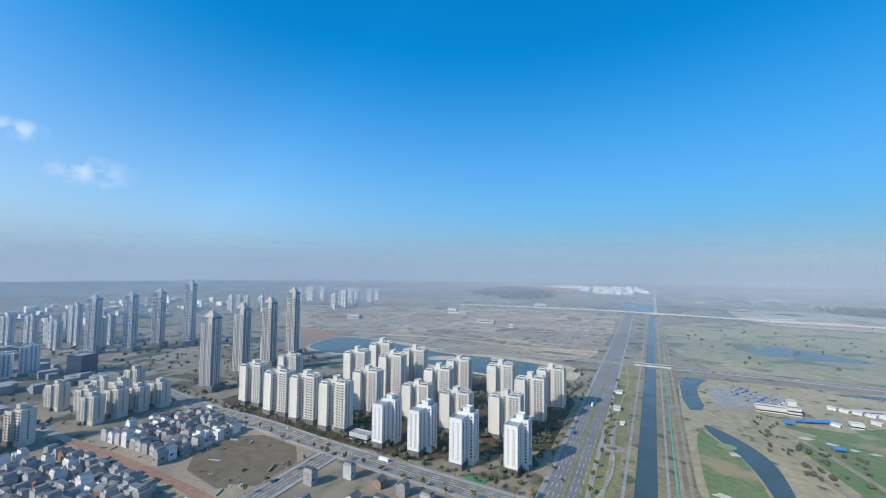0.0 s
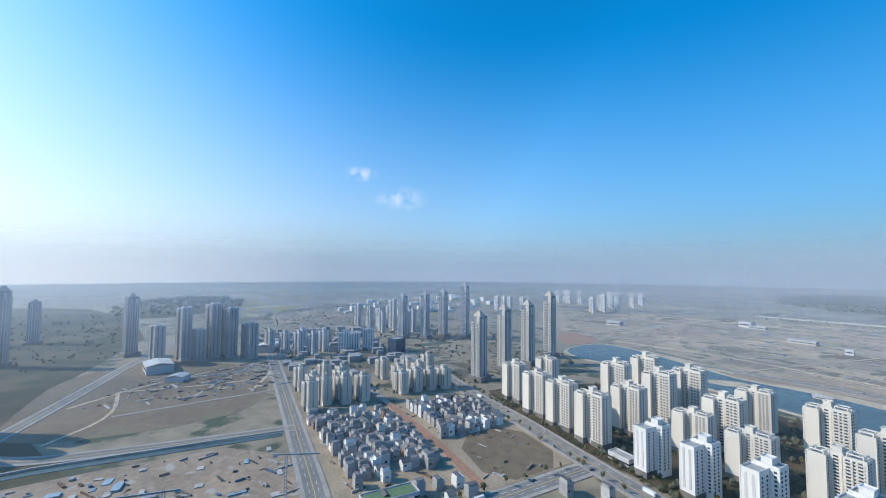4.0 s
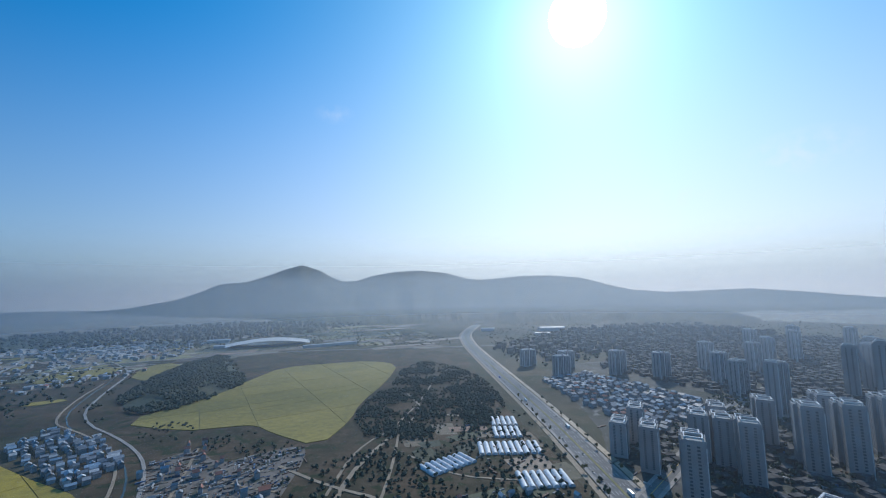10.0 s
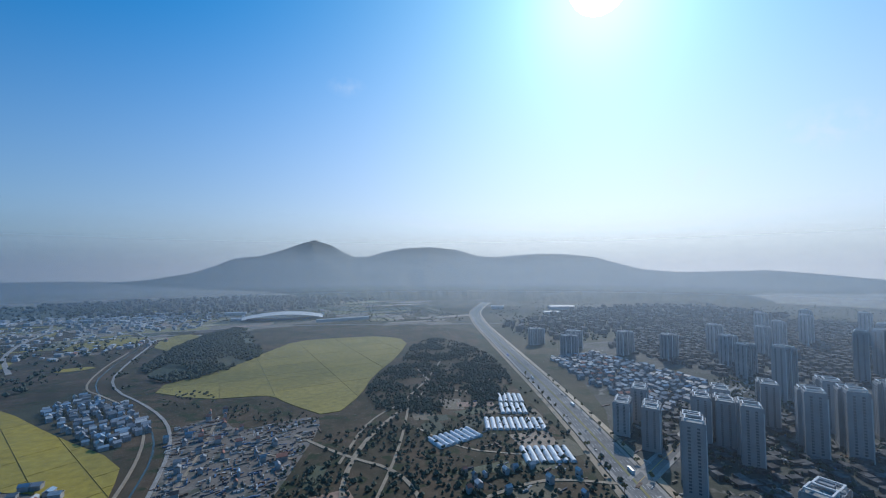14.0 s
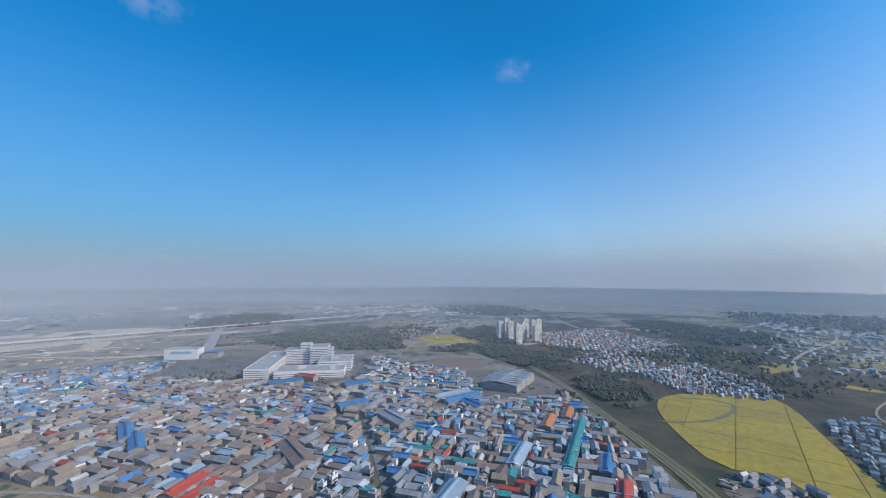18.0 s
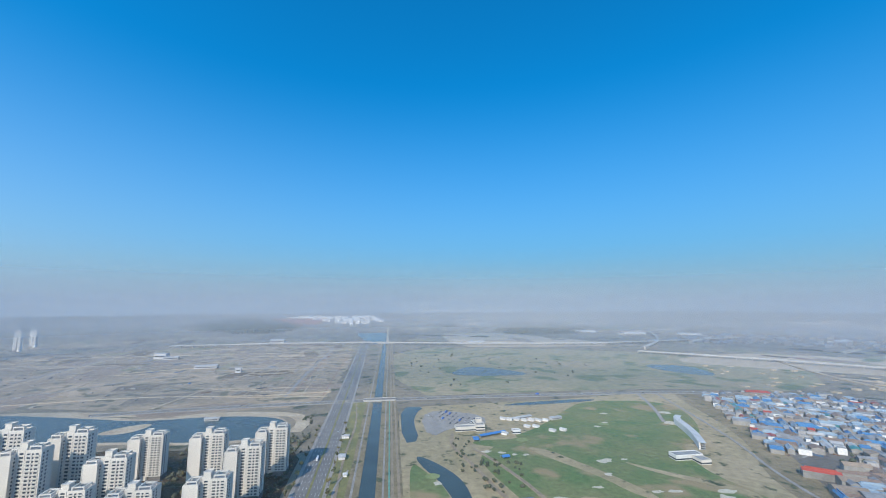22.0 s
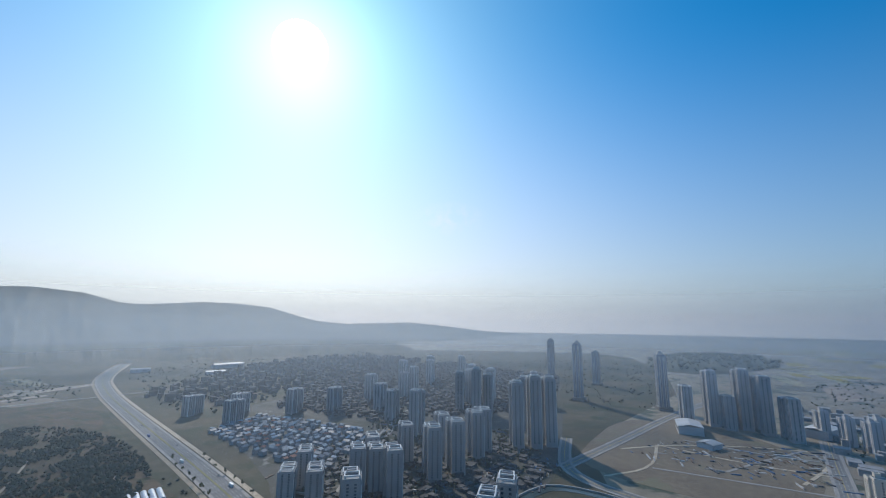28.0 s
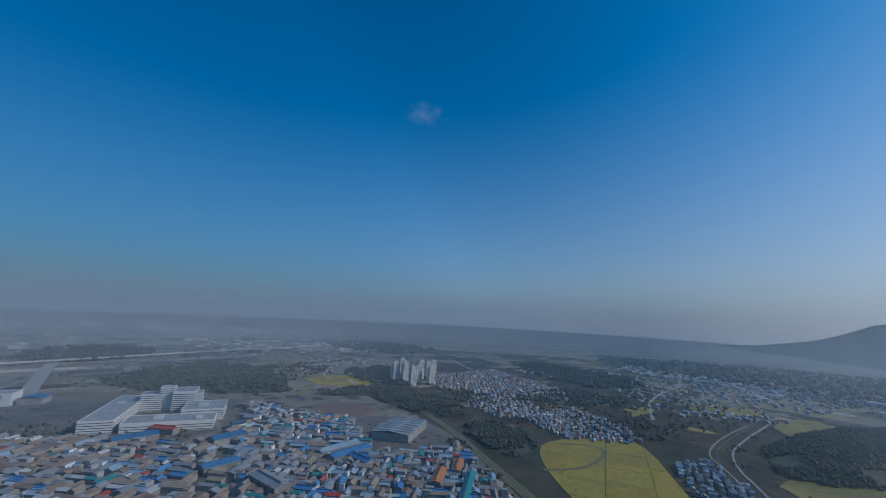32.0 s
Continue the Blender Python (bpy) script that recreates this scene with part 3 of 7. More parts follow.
for x, w, mat, label in ((9, 2.2, M_PAVE, "narrow paved path along the canal"), (19, 3.0, M_DIRT, "brown dirt path along the canal"), (-24, 2.5, M_PAVE, "narrow paved path along the canal"), (26, 3.0, M_DIRT, "brown dirt path along the canal")):
    solid("path", ribbon([(x + CANAL * (y - 600), y) for y in (60, 860, 1900)], w, 0.3, 0.72), mat, label, "path", kind="structure")
M_GREENPATH = material("green_path", (0.16, 0.36, 0.28), (0.13, 0.30, 0.24), coarse=0.05, fine=0.5)
solid("path", ribbon([(15.5 + CANAL * (y - 600), y) for y in (60, 600, 860)], 1.8, 0.3, 0.74), M_GREENPATH, "green-painted cycle path along the canal", "path", kind="structure")

# fields of ripe rice, plot by plot, with low banks between them
def paddy(outline, turn, along_step, across_step, mat, label):
    field = thing("rice_field", label, "rice field", "rice fields")
    part("bank", Shape().prism(orient(smooth(outline, 1)), -0.3, 0.30), M_BUND, field)
    c, s = math.cos(radians(turn)), math.sin(radians(turn))
    rim = smooth(outline, 1)
    u = [x * c + y * s for x, y in rim]
    v = [-x * s + y * c for x, y in rim]
    rng = random.Random(int(abs(outline[0][0])) + 3)
    a = min(u) - rng.uniform(0, 0.5) * along_step
    while a < max(u):
        wide = along_step * rng.uniform(0.65, 1.4)
        b = min(v) - rng.uniform(0, 0.8) * across_step
        while b < max(v):
            deep = across_step * rng.choice((0.5, 0.8, 1.0, 1.5, 2.0))
            clip = list(zip(u, v))
            for axis, edge, keep in ((0, a + 0.4, 1), (0, a + wide - 0.4, -1), (1, b + 0.4, 1), (1, b + deep - 0.4, -1)):
                out = []
                for p, q in zip(clip, clip[1:] + clip[:1]):
                    ip, iq = (p[axis] - edge) * keep >= 0, (q[axis] - edge) * keep >= 0
                    if ip:
                        out.append(p)
                    if ip != iq:
                        k = (edge - p[axis]) / (q[axis] - p[axis])
                        out.append((p[0] + (q[0] - p[0]) * k, p[1] + (q[1] - p[1]) * k))
                clip = out
                if not clip:
                    break
            if len(clip) > 2:
                part("rice_plot", Shape().prism(orient([(p * c - q * s , p * s + q * c ) for p, q in clip]), 0, 0.85), mat, field)
            b += deep
        a += wide
    return field


paddy([(400, -690), (284, -628), (222, -634), (188, -634), (154, -591), (86, -528), (54, -622), (45, -713), (-5, -872), (-38, -1066), (38, -1140), (150, -1125), (256, -1098), (290, -960), (325, -800)], 22, 78, 70, M_RICE2, "large golden rice field beside a wooded knoll")
paddy([(569, -416), (623, -464), (634, -529), (600, -645), (537, -625), (388, -512), (276, -438), (250, -382), (240, -348), (307, -386), (358, -395), (384, -349), (479, -376)], 45, 44, 60, M_RICE, "bright yellow rice field beside the railway")
paddy([(1418, -106), (1453, -346), (1275, -369), (1217, -165)], 10, 90, 80, M_RICE, "small yellow rice field between woods")
paddy([(971, -829), (1016, -957), (875, -965), (824, -796)], 20, 80, 70, M_RICE2, "pale yellow rice field below the village")
paddy([(606, -1084), (620, -1286), (500, -1180), (503, -990)], 20, 100, 90, M_RICE2, "pale yellow rice field by the stream")
paddy([(760, -1010), (820, -1180), (700, -1260), (650, -1100)], 30, 80, 70, M_RICE2, "pale rice field beyond the stream")

solid("field_ditch", ribbon(smooth_line([(516, -385), (512, -402), (505, -437), (512, -472), (542, -530), (570, -549), (598, -533), (612, -490)], 2), 7, 0.2, 1.0), M_BUND, "weedy curved ditch through the rice field", "ditch", kind="structure")
PLOT_TONES = [material("plot_tone", c, tuple(v * 0.8 for v in c), coarse=0.03, fine=0.25, per_object=0.2, sheen=HAZE_SHEEN) for c in ((0.13, 0.115, 0.07), (0.20, 0.155, 0.10), (0.085, 0.095, 0.05), (0.26, 0.21, 0.15), (0.24, 0.20, 0.075), (0.11, 0.075, 0.055), (0.30, 0.19, 0.13), (0.06, 0.075, 0.045))]


def patchwork(outline, count, small, large, weights, turn, seed, label, avoid=(), joined=False):
    """Farm plots of many tones: four-sided, slightly skewed, roughly in rows."""
    rng = random.Random(seed)
    xs, ys = [p[0] for p in outline], [p[1] for p in outline]
    rest = [Shape() for _ in range(8)]
    made = 0
    while made < count:
        x, y = rng.uniform(min(xs), max(xs)), rng.uniform(min(ys), max(ys))
        if not inside(x, y, outline):
            continue
        made += 1
        w, d, a = rng.uniform(small, large) / 2, rng.uniform(small, large) / 3.2, radians(turn + rng.choice((0, 90)) + rng.uniform(-12, 12))
        if any(inside(x, y, q) for q in avoid):
            continue
        quad = [(sx * w * rng.uniform(0.8, 1.15), sy * d * rng.uniform(0.8, 1.15)) for sx, sy in ((-1, -1), (1, -1), (1, 1), (-1, 1))]
        s = Shape().prism([(x + u * math.cos(a) - v * math.sin(a), y + u * math.sin(a) + v * math.cos(a)) for u, v in quad], -0.2, 0.2007 + made * 0.0013)
        tone = rng.choices(range(8), weights)[0]
        if joined:
            rest[tone].moved(s, Matrix())
        else:
            solid("plot", s, PLOT_TONES[tone], label, "field", "farm plots")
    for k in range(8):
        if rest[k].f:
            solid("plots", rest[k], PLOT_TONES[k], label.replace("plot", "plots").replace("patch", "patches"), "fields", kind="stuff")


patchwork([(1150, 380), (1250, -100), (1700, -600), (1500, -1100), (2400, -1300), (2900, 0), (2300, 700), (1500, 560)], 150, 60, 200, (3, 5, 2, 5, 2, 1, 2, 2), 20, 81, "small farm plot on the plain", joined=True)
patchwork([(620, -1150), (1100, -1400), (1500, -2200), (300, -2500), (-250, -1500), (350, -1430)], 150, 50, 210, (3, 2, 4, 3, 5, 1, 1, 4), 15, 82, "dim farm plot on the plain", joined=True)
patchwork([(640, -420), (1020, -300), (1200, -330), (1000, -620), (760, -560)], 14, 24, 60, (3, 3, 3, 2, 1, 1, 1, 2), 30, 83, "small vegetable plot by the village")
patchwork([(-150, -220), (-190, -560), (-60, -640), (40, -480), (120, -400), (180, -250), (60, -170)], 26, 22, 60, (4, 3, 4, 1, 1, 2, 1, 4), 10, 84, "overgrown plot in the scrub")
patchwork([(900, 60), (1150, 60), (1250, -250), (950, -300)], 16, 30, 90, (2, 4, 2, 4, 0, 1, 4, 1), 10, 85, "bare earth plot behind the workshops")
patchwork([(-950, 950), (-1400, 1400), (-1500, 2000), (-200, 2050), (-130, 960), (-420, 900)], 14, 60, 190, (0, 0, 0, 6, 0, 0, 0, 0), 12, 86, "graded bare building plot")
patchwork([(-1000, 100), (-1500, -100), (-2300, 500), (-1900, 1100), (-1300, 700)], 40, 60, 190, (3, 4, 2, 4, 1, 1, 1, 1), 20, 89, "hazy field patch on the plain", joined=True)

# ---- roads ----
road_count = itertools.count()


def road(name, line, width, label, lanes=4, median=False, walks=True, mat=None):
    line, z = smooth_line(line, 2), 0.44 + 0.0137 * next(road_count)
    r = thing(name, label, "road", kind="structure")
    if walks:
        for side in (-1, 1):
            part("pavement", ribbon(line, 4, -0.2, z + 0.15, side * (width / 2 + 2)), M_PAVE, r)
    part("roadway", ribbon(line, width, -0.2, z), mat or M_ASPHALT, r)
    if median:
        part("median", ribbon(line, 2.5, 0, z + 0.2), M_PARK, r, "narrow planted median strip")
    elif lanes > 1:
        part("centre_line", ribbon(line, 0.5, z, z + 0.04), M_YLINE, r)
    for k in range(1, lanes):
        if k * 2 == lanes:
            continue
        part("lane_line", dashes(line, 7, 9, 0.3, z + 0.05, (k / lanes - 0.5) * width), M_LINE, r)
    return line


MAIN = road("road_boulevard", [(-68, 120), (-70, 400), (-72, 815), (-76, 1300), (-80, 1540), (-84, 2100)], 31, "wide asphalt boulevard along the canal", lanes=8, median=True)
CROSS = road("road_cross", [(-500, 815), (-372, 836), (-200, 852), (-43, 862), (142, 870), (322, 862), (623, 858), (800, 815), (982, 741), (1306, 558)], 16, "asphalt cross road over the canal", lanes=4)
ESTATE = road("road_estate", [(-20, 285), (-130, 288), (-290, 294), (-413, 307), (-530, 306), (-700, 330), (-900, 330)], 19, "asphalt street past the apartment estate", lanes=6)
SOUTH = road("road_link", [(-284, 285), (-280, 184), (-276, 40), (-262, -120)], 16, "asphalt street from the crossing to the building site", lanes=4)
BIG = road("road_highway", [(-150, -40), (-178, -160), (-200, -300), (-228, -527), (-253, -860), (-282, -1230), (-300, -1400), (-345, -1700), (-509, -2136)], 27, "wide asphalt road past the greenhouses", lanes=8, median=True)
road("road_village", [(-970, 64), (-844, 61), (-597, 57), (-473, 54), (-341, 51), (-276, 45)], 15, "straight asphalt street between plots", lanes=4)
road("road_curve", [(-700, -290), (-620, -262), (-560, -235), (-530, -190), (-520, -130), (-512, -50), (-506, 54)], 12, "curved new street round the grass field", lanes=2)
road("road_town", [(-560, -240), (-760, -210), (-1000, -180), (-1300, -120)], 12, "asphalt street into the hazy town", lanes=2)
road("road_town", [(-205, -330), (-330, -420), (-520, -560), (-800, -700)], 12, "asphalt street between town blocks", lanes=2)
road("road_far", [(-300, -1330), (0, -1370), (300, -1400), (640, -1330), (900, -1240)], 12, "distant road across the plain", lanes=2, walks=False)
road("road_far", [(-300, -1330), (-520, -1330), (-900, -1180)], 12, "distant road across the plain", lanes=2, walks=False)
road("road_workshops", [(315, -20), (520, 10), (700, 30), (900, 70)], 9, "narrow street between workshops", lanes=1, walks=False)
road("road_workshops", [(430, 290), (600, 330), (800, 420), (1000, 470)], 9, "narrow street between workshops", lanes=1, walks=False)
road("road_workshops", [(420, -250), (520, -60), (600, 130), (660, 330), (760, 640)], 9, "narrow street between workshops", lanes=1, walks=False)
road("road_north", [(1306, 558), (1560, 560), (2200, 760), (3100, 1080)], 16, "distant straight road beside the elevated road", lanes=2, walks=False)
for line, w, mat, label in (([(-543, 181), (-459, 184), (-371, 184), (-300, 180)], 9, M_REDTRACK, "red earth track between new houses"), ([(-920, 200), (-834, 180), (-543, 181)], 8, M_PAVE, "pale straight street"),
                            ([(-120, 60), (-60, -60), (20, -250), (60, -340), (40, -470), (-60, -640), (-40, -760)], 5, M_DIRT, "pale dirt track through scrub"), ([(120, -480), (60, -420), (0, -380), (-20, -300)], 4, M_DIRT, "pale dirt track through scrub"),
                            ([(-60, -640), (-110, -600), (-150, -640), (-170, -720)], 4, M_DIRT, "pale dirt track through scrub"), ([(-20, -300), (-70, -330), (-130, -350), (-190, -330)], 4, M_DIRT, "pale dirt track through scrub"),
                            ([(215, -250), (232, -339), (262, -440), (300, -520), (345, -585), (440, -668), (500, -712), (560, -850), (606, -1010)], 3, M_DIRT, "pale track on the stream's bank"),
                            ([(190, -250), (204, -339), (252, -490), (325, -592), (475, -725), (545, -905), (620, -1145), (782, -1337)], 3.6, M_PAVE, "concrete track on the stream's bank"),
                            ([(200, 200), (170, 330), (130, 430), (118, 520), (100, 580), (112, 640)], 5, M_DIRT, "sandy track through the golf course"), ([(185, 250), (175, 420), (150, 520), (130, 570)], 5, M_DIRT, "sandy track through the golf course"),
                            ([(560, 850), (520, 740), (475, 650)], 6, M_PAVE, "pale road to the club building"), ([(600, 840), (520, 560), (455, 420), (432, 262), (370, 180)], 4, M_PAVE, "paved path on the bank beside the workshops"),
                            ([(-43, 250), (-40, 400), (-44, 560), (-36, 700), (-46, 840)], 3, M_DIRT, "winding sandy path in the strip park"), ([(-50, 300), (-34, 380), (-48, 470), (-34, 520)], 2.5, M_PAVE, "winding sandy path in the strip park"),
                            ([(-880, 900), (-700, 1010), (-560, 1240), (-300, 1330), (-120, 1300)], 7, M_PAVE, "pale track over graded earth"), ([(-1300, 1500), (-900, 1640), (-400, 1650), (-130, 1750)], 9, M_SAND, "pale track over graded earth"),
                            ([(-420, 850), (-380, 1100), (-330, 1400), (-300, 1900)], 5, M_SAND, "pale track over graded earth"), ([(-760, 900), (-500, 960), (-250, 930), (-110, 960)], 6, M_SAND, "pale track over graded earth")):
    solid("track", ribbon(smooth_line(line, 2), w, -0.2, 0.52 + 0.0113 * next(road_count)), mat, label, "track", kind="structure")
rng = random.Random(77)
lanes = [([(-883, 925), (-886, 1174), (-925, 1500), (-933, 1705), (-674, 1444), (-509, 1367), (-419, 1315), (-255, 1281), (-125, 1240)], 8, M_PAVE), ([(-1497, 1428), (-1253, 1662), (-1137, 1964), (-922, 2477), (-699, 2194), (-468, 2166), (-125, 2015)], 10, M_PAVE),
         ([(-933, 1705), (-909, 1433), (-846, 1029)], 8, M_SAND), ([(-199, 918), (-209, 1256), (-206, 1635), (-215, 1900)], 7, M_PAVE), ([(-381, 1019), (-242, 967), (-110, 949)], 5, M_SAND), ([(-461, 1579), (-300, 1560), (-120, 1545)], 5, M_SAND)]
for k in range(16):
    x, y = -115 - 24 * (k % 8) - rng.uniform(0, 8), 900 + rng.uniform(0, 60)
    lanes.append(([(x, y), (x - 4, y + 250), (x - rng.uniform(0, 12), y + rng.uniform(450, 900))], 2.2, rng.choice((M_REDTRACK, M_SAND, M_DIRT))) if k < 8 else ([(-112, 910 + 95 * (k - 8)), (-200, 918 + 95 * (k - 8)), (-rng.uniform(300, 420), 930 + 95 * (k - 8))], 2.6, rng.choice((M_SAND, M_DIRT))))
for k in range(46):  # rough access tracks between the plots, along two headings
    x, y, a, run = rng.uniform(-1250, -150), rng.uniform(930, 2050), radians(rng.choice((8, 98, 22, 104)) + rng.uniform(-5, 5)), rng.uniform(60, 260)
    if inside(x, y, WASTE) and inside(x + run * math.cos(a), y + run * math.sin(a), WASTE):
        lanes.append(([(x, y), (x + run * 0.5 * math.cos(a) + rng.uniform(-6, 6), y + run * 0.5 * math.sin(a)), (x + run * math.cos(a), y + run * math.sin(a))], rng.uniform(2.2, 5.0), rng.choice((M_PAVE, M_SAND, M_SAND, M_DIRT))))
for k, (line, w, mat) in enumerate(lanes):
    solid("track", ribbon(smooth_line(line, 2), w, -0.2, 0.58 + k * 0.006), mat, "pale track over graded earth", "track", kind="structure")
for k, line in enumerate(([(-20, -620), (0, -440), (25, -330), (50, -240)], [(62, -403), (40, -514), (-10, -577), (-74, -753), (-110, -900)], [(-20, -480), (-60, -420), (-110, -400), (-150, -390)], [(232, -556), (215, -480), (200, -400), (190, -330)], [(185, -475), (150, -440), (108, -420)])):
    solid("track", ribbon(smooth_line(line, 2), 3, -0.2, 0.6 + k * 0.0091), M_DIRT, "pale dirt track through scrub", "track", kind="structure")
solid("road_verge", ribbon(smooth_line(BIG, 1), 7, -0.2, 0.46, 23), M_SAND, "pale sandy verge of the wide road", "verge", kind="structure")
solid("road_verge", ribbon(smooth_line(BIG, 1), 6, -0.2, 0.46, -22), M_DIRT, "pale sandy verge of the wide road", "verge", kind="structure")
for k, line in enumerate(([(-700, -200), (-790, -130), (-870, 0), (-890, 90)], [(-690, -60), (-780, -20), (-880, 30)], [(-700, 20), (-760, 40), (-880, 70)], [(-640, -142), (-660, -40), (-678, 60)], [(-760, -160), (-745, -40), (-760, 60)], [(-820, -130), (-812, -20), (-830, 60)], [(-566, -185), (-640, -140), (-760, -160)])):
    solid("track", ribbon(smooth_line(line, 2), 4.5, -0.2, 0.47 + k * 0.007), M_PAVE if k % 2 else M_SAND, "pale new street between bare plots", "track", kind="structure")
STREAM = smooth_line([(205, -250), (220, -339), (258, -470), (335, -575), (490, -708), (562, -890), (630, -1120), (770, -1310)], 2)
solid("stream_bed", ribbon(STREAM, 18, -0.2, 0.42), M_SCRUB, "weedy bed of a small stream", "stream", kind="structure")
solid("water_stream", ribbon(STREAM, 2, -0.2, 0.5), M_WATER, "thin dark stream", "water", kind="structure")
solid("water_channel", ribbon(smooth_line([(-372, -230), (-446, -236), (-500, -216), (-497, -80), (-492, 40)], 2), 10, -0.2, 0.45), M_WATER, "straight concrete-edged water channel", "water", kind="structure")
solid("channel_wall", ribbon(smooth_line([(-380, -240), (-450, -245), (-508, -222), (-505, -80), (-500, 42)], 2), 1.5, -0.2, 2.0), M_CONC, "low concrete wall beside the channel", "wall", kind="structure")
RAIL = smooth_line([(1010, -330), (777, -345), (558, -322), (378, -306), (291, -285), (150, -215), (60, -140)], 2)
rail_line = thing("railway", "dark ballasted railway line beside the workshops", "railway", kind="structure")
part("ballast", ribbon(RAIL, 16, -0.2, 0.7), M_BUND, rail_line)
for shift in (-4, -2.5, 2.5, 4):
    part("rail", ribbon(RAIL, 0.25, 0.7, 1.0, shift), M_STEEL, rail_line)


def elevated(line, width, height, label):
    line = smooth_line(line, 2)
    r = thing("elevated_road", label, "bridge")
    part("deck", ribbon(line, width, height - 1.6, height), M_CONC, r)
    for side in (-1, 1):
        part("parapet", ribbon(line, 0.5, height, height + 1.1, side * (width / 2 - 0.25)), M_CONC, r)
    post = Shape().box(-1.2, -width * 0.3, -1, 1.2, width * 0.3, height - 1.6).mesh("pier")
    for x, y, turn in along(line, 45):
        part("pier", post, M_CONC, r).matrix_basis = pose(x, y, 0, 0, 0, turn)
    return r


elevated([(-900, 1900), (-159, 1985), (371, 1860), (950, 1800), (1312, 1850), (2000, 2000), (2754, 2225)], 22, 10, "long concrete elevated road over sandy land")
elevated([(1000, 1500), (1362, 1190), (1692, 740), (2180, 180), (2500, -300)], 22, 9, "concrete elevated road beyond the workshops")
elevated([(1100, 1600), (1400, 1900), (1800, 2600)], 14, 12, "curved concrete ramp of an interchange")
elevated([(1480, 1800), (1929, 2123), (2905, 2526)], 20, 11, "concrete ramp rising over the sandy land")
for line, w, mat, label in (([(3164, 2248), (3400, 1000), (3470, -183)], 22, M_PAVE, "far pale road across the plain"), ([(1132, 440), (1261, 488), (2000, 705), (2807, 950)], 30, M_PAVE, "pale straight avenue across the plain"),
                            ([(1350, 1255), (1210, 1000), (1132, 700), (1180, 520)], 10, M_SAND, "sandy track to the elevated road"), ([(2300, 300), (2700, 1400), (2900, 2300)], 14, M_PAVE, "far pale road across the plain")):
    solid("road_far_east", draped(ribbon(smooth_line(line, 3), w, -6, 2.52 + 0.0113 * next(road_count))), mat, label, "road", kind="structure")


def far_plots(name, outline, count, turn, seed, tones, label, size=1.0):
    """Long bare and planted plots on far land, joined by tone; each lies a little above the one before."""
    rng, shapes = random.Random(seed), [Shape() for m in tones]
    xs, ys = [p[0] for p in outline], [p[1] for p in outline]
    for k in range(count):
        x, y, a = rng.uniform(min(xs), max(xs)), rng.uniform(min(ys), max(ys)), radians(turn + rng.choice((0, 0, 90)) + rng.uniform(-9, 9))
        if not inside(x, y, outline):
            continue
        w, d = rng.uniform(50, 190) * size, rng.uniform(18, 60) * size
        ring = []
        for j in range(9):
            b = j * 2 * math.pi / 9
            u, v = w * rng.uniform(0.7, 1.1) * max(-0.8, min(0.8, math.cos(b))), d * rng.uniform(0.7, 1.1) * max(-0.8, min(0.8, math.sin(b)))
            ring.append((x + u * math.cos(a) - v * math.sin(a), y + u * math.sin(a) + v * math.cos(a)))
        shapes[rng.randrange(len(tones))].prism(orient(ring), -0.2, 0.24 + 0.0009 * k)
    for s, m in zip(shapes, tones):
        solid(name, draped(s), m, label, "ground", kind="stuff")


far_plots("ground_plots_east", [(1150, 560), (1350, 1300), (1500, 2400), (3300, 2900), (4200, 1200), (4200, -700), (2200, -700), (1500, -150), (1150, 100)], 300, -62, 91, (M_SAND, M_SITE, M_DRYGRASS, M_SCRUB, M_FOREST, M_PALEGRASS, M_RED), "sandy and planted plots on the far plain")
far_plots("ground_plots_north", [(60, 2050), (60, 4200), (1500, 3900), (1700, 2300), (1200, 2000)], 120, -4, 92, (M_SAND, M_SITE, M_SCRUB, M_PALEGRASS, M_DRYGRASS), "sandy and planted plots near the sea")
far_plots("ground_plots_graded", WASTE, 150, 10, 93, (M_SITE, M_DRYGRASS, M_PALEGRASS, M_DIRT), "bare and weedy plots of graded earth")
far_plots("ground_plots_south", [(-250, -1350), (-100, -2600), (1600, -2700), (1900, -1500), (900, -1150), (300, -1420)], 150, 12, 94, (M_BUND, M_DRYGRASS, M_SITE, M_SCRUB), "fields and bare plots before the hills")
far_plots("ground_plots_village", [(800, -480), (1250, -420), (1500, -560), (1250, -930), (900, -900), (780, -700)], 130, 25, 95, (M_BUND, M_DRYGRASS, M_PALEGRASS, M_RICE2, M_SITE), "small fields and gardens between villages and woods", 0.3)
far_plots("ground_plots_wood_edge", [(1150, -100), (1700, 300), (2100, -100), (2000, -600), (1500, -540), (1200, -260)], 110, -30, 96, (M_BUND, M_PALEGRASS, M_RICE2, M_SITE, M_DRYGRASS), "small fields between the woods", 0.4)
far_plots("ground_plots_southeast", [(600, -1250), (560, -800), (760, -760), (1000, -1000), (1500, -950), (2100, -1100), (1900, -2100), (900, -2300), (640, -1600)], 260, 18, 97, (M_BUND, M_PALEGRASS, M_RICE2, M_SITE, M_DRYGRASS, M_RICE), "fields and bare plots before the hills", 0.55)
far_plots("ground_plots_west", [(-1450, 250), (-1400, 1200), (-2300, 2300), (-3700, 1500), (-3700, 100), (-2000, -150)], 200, 8, 98, (M_PALEGRASS, M_BUND, M_DIRT, M_SITE, M_RICE2), "fields and bare plots on the western plain")
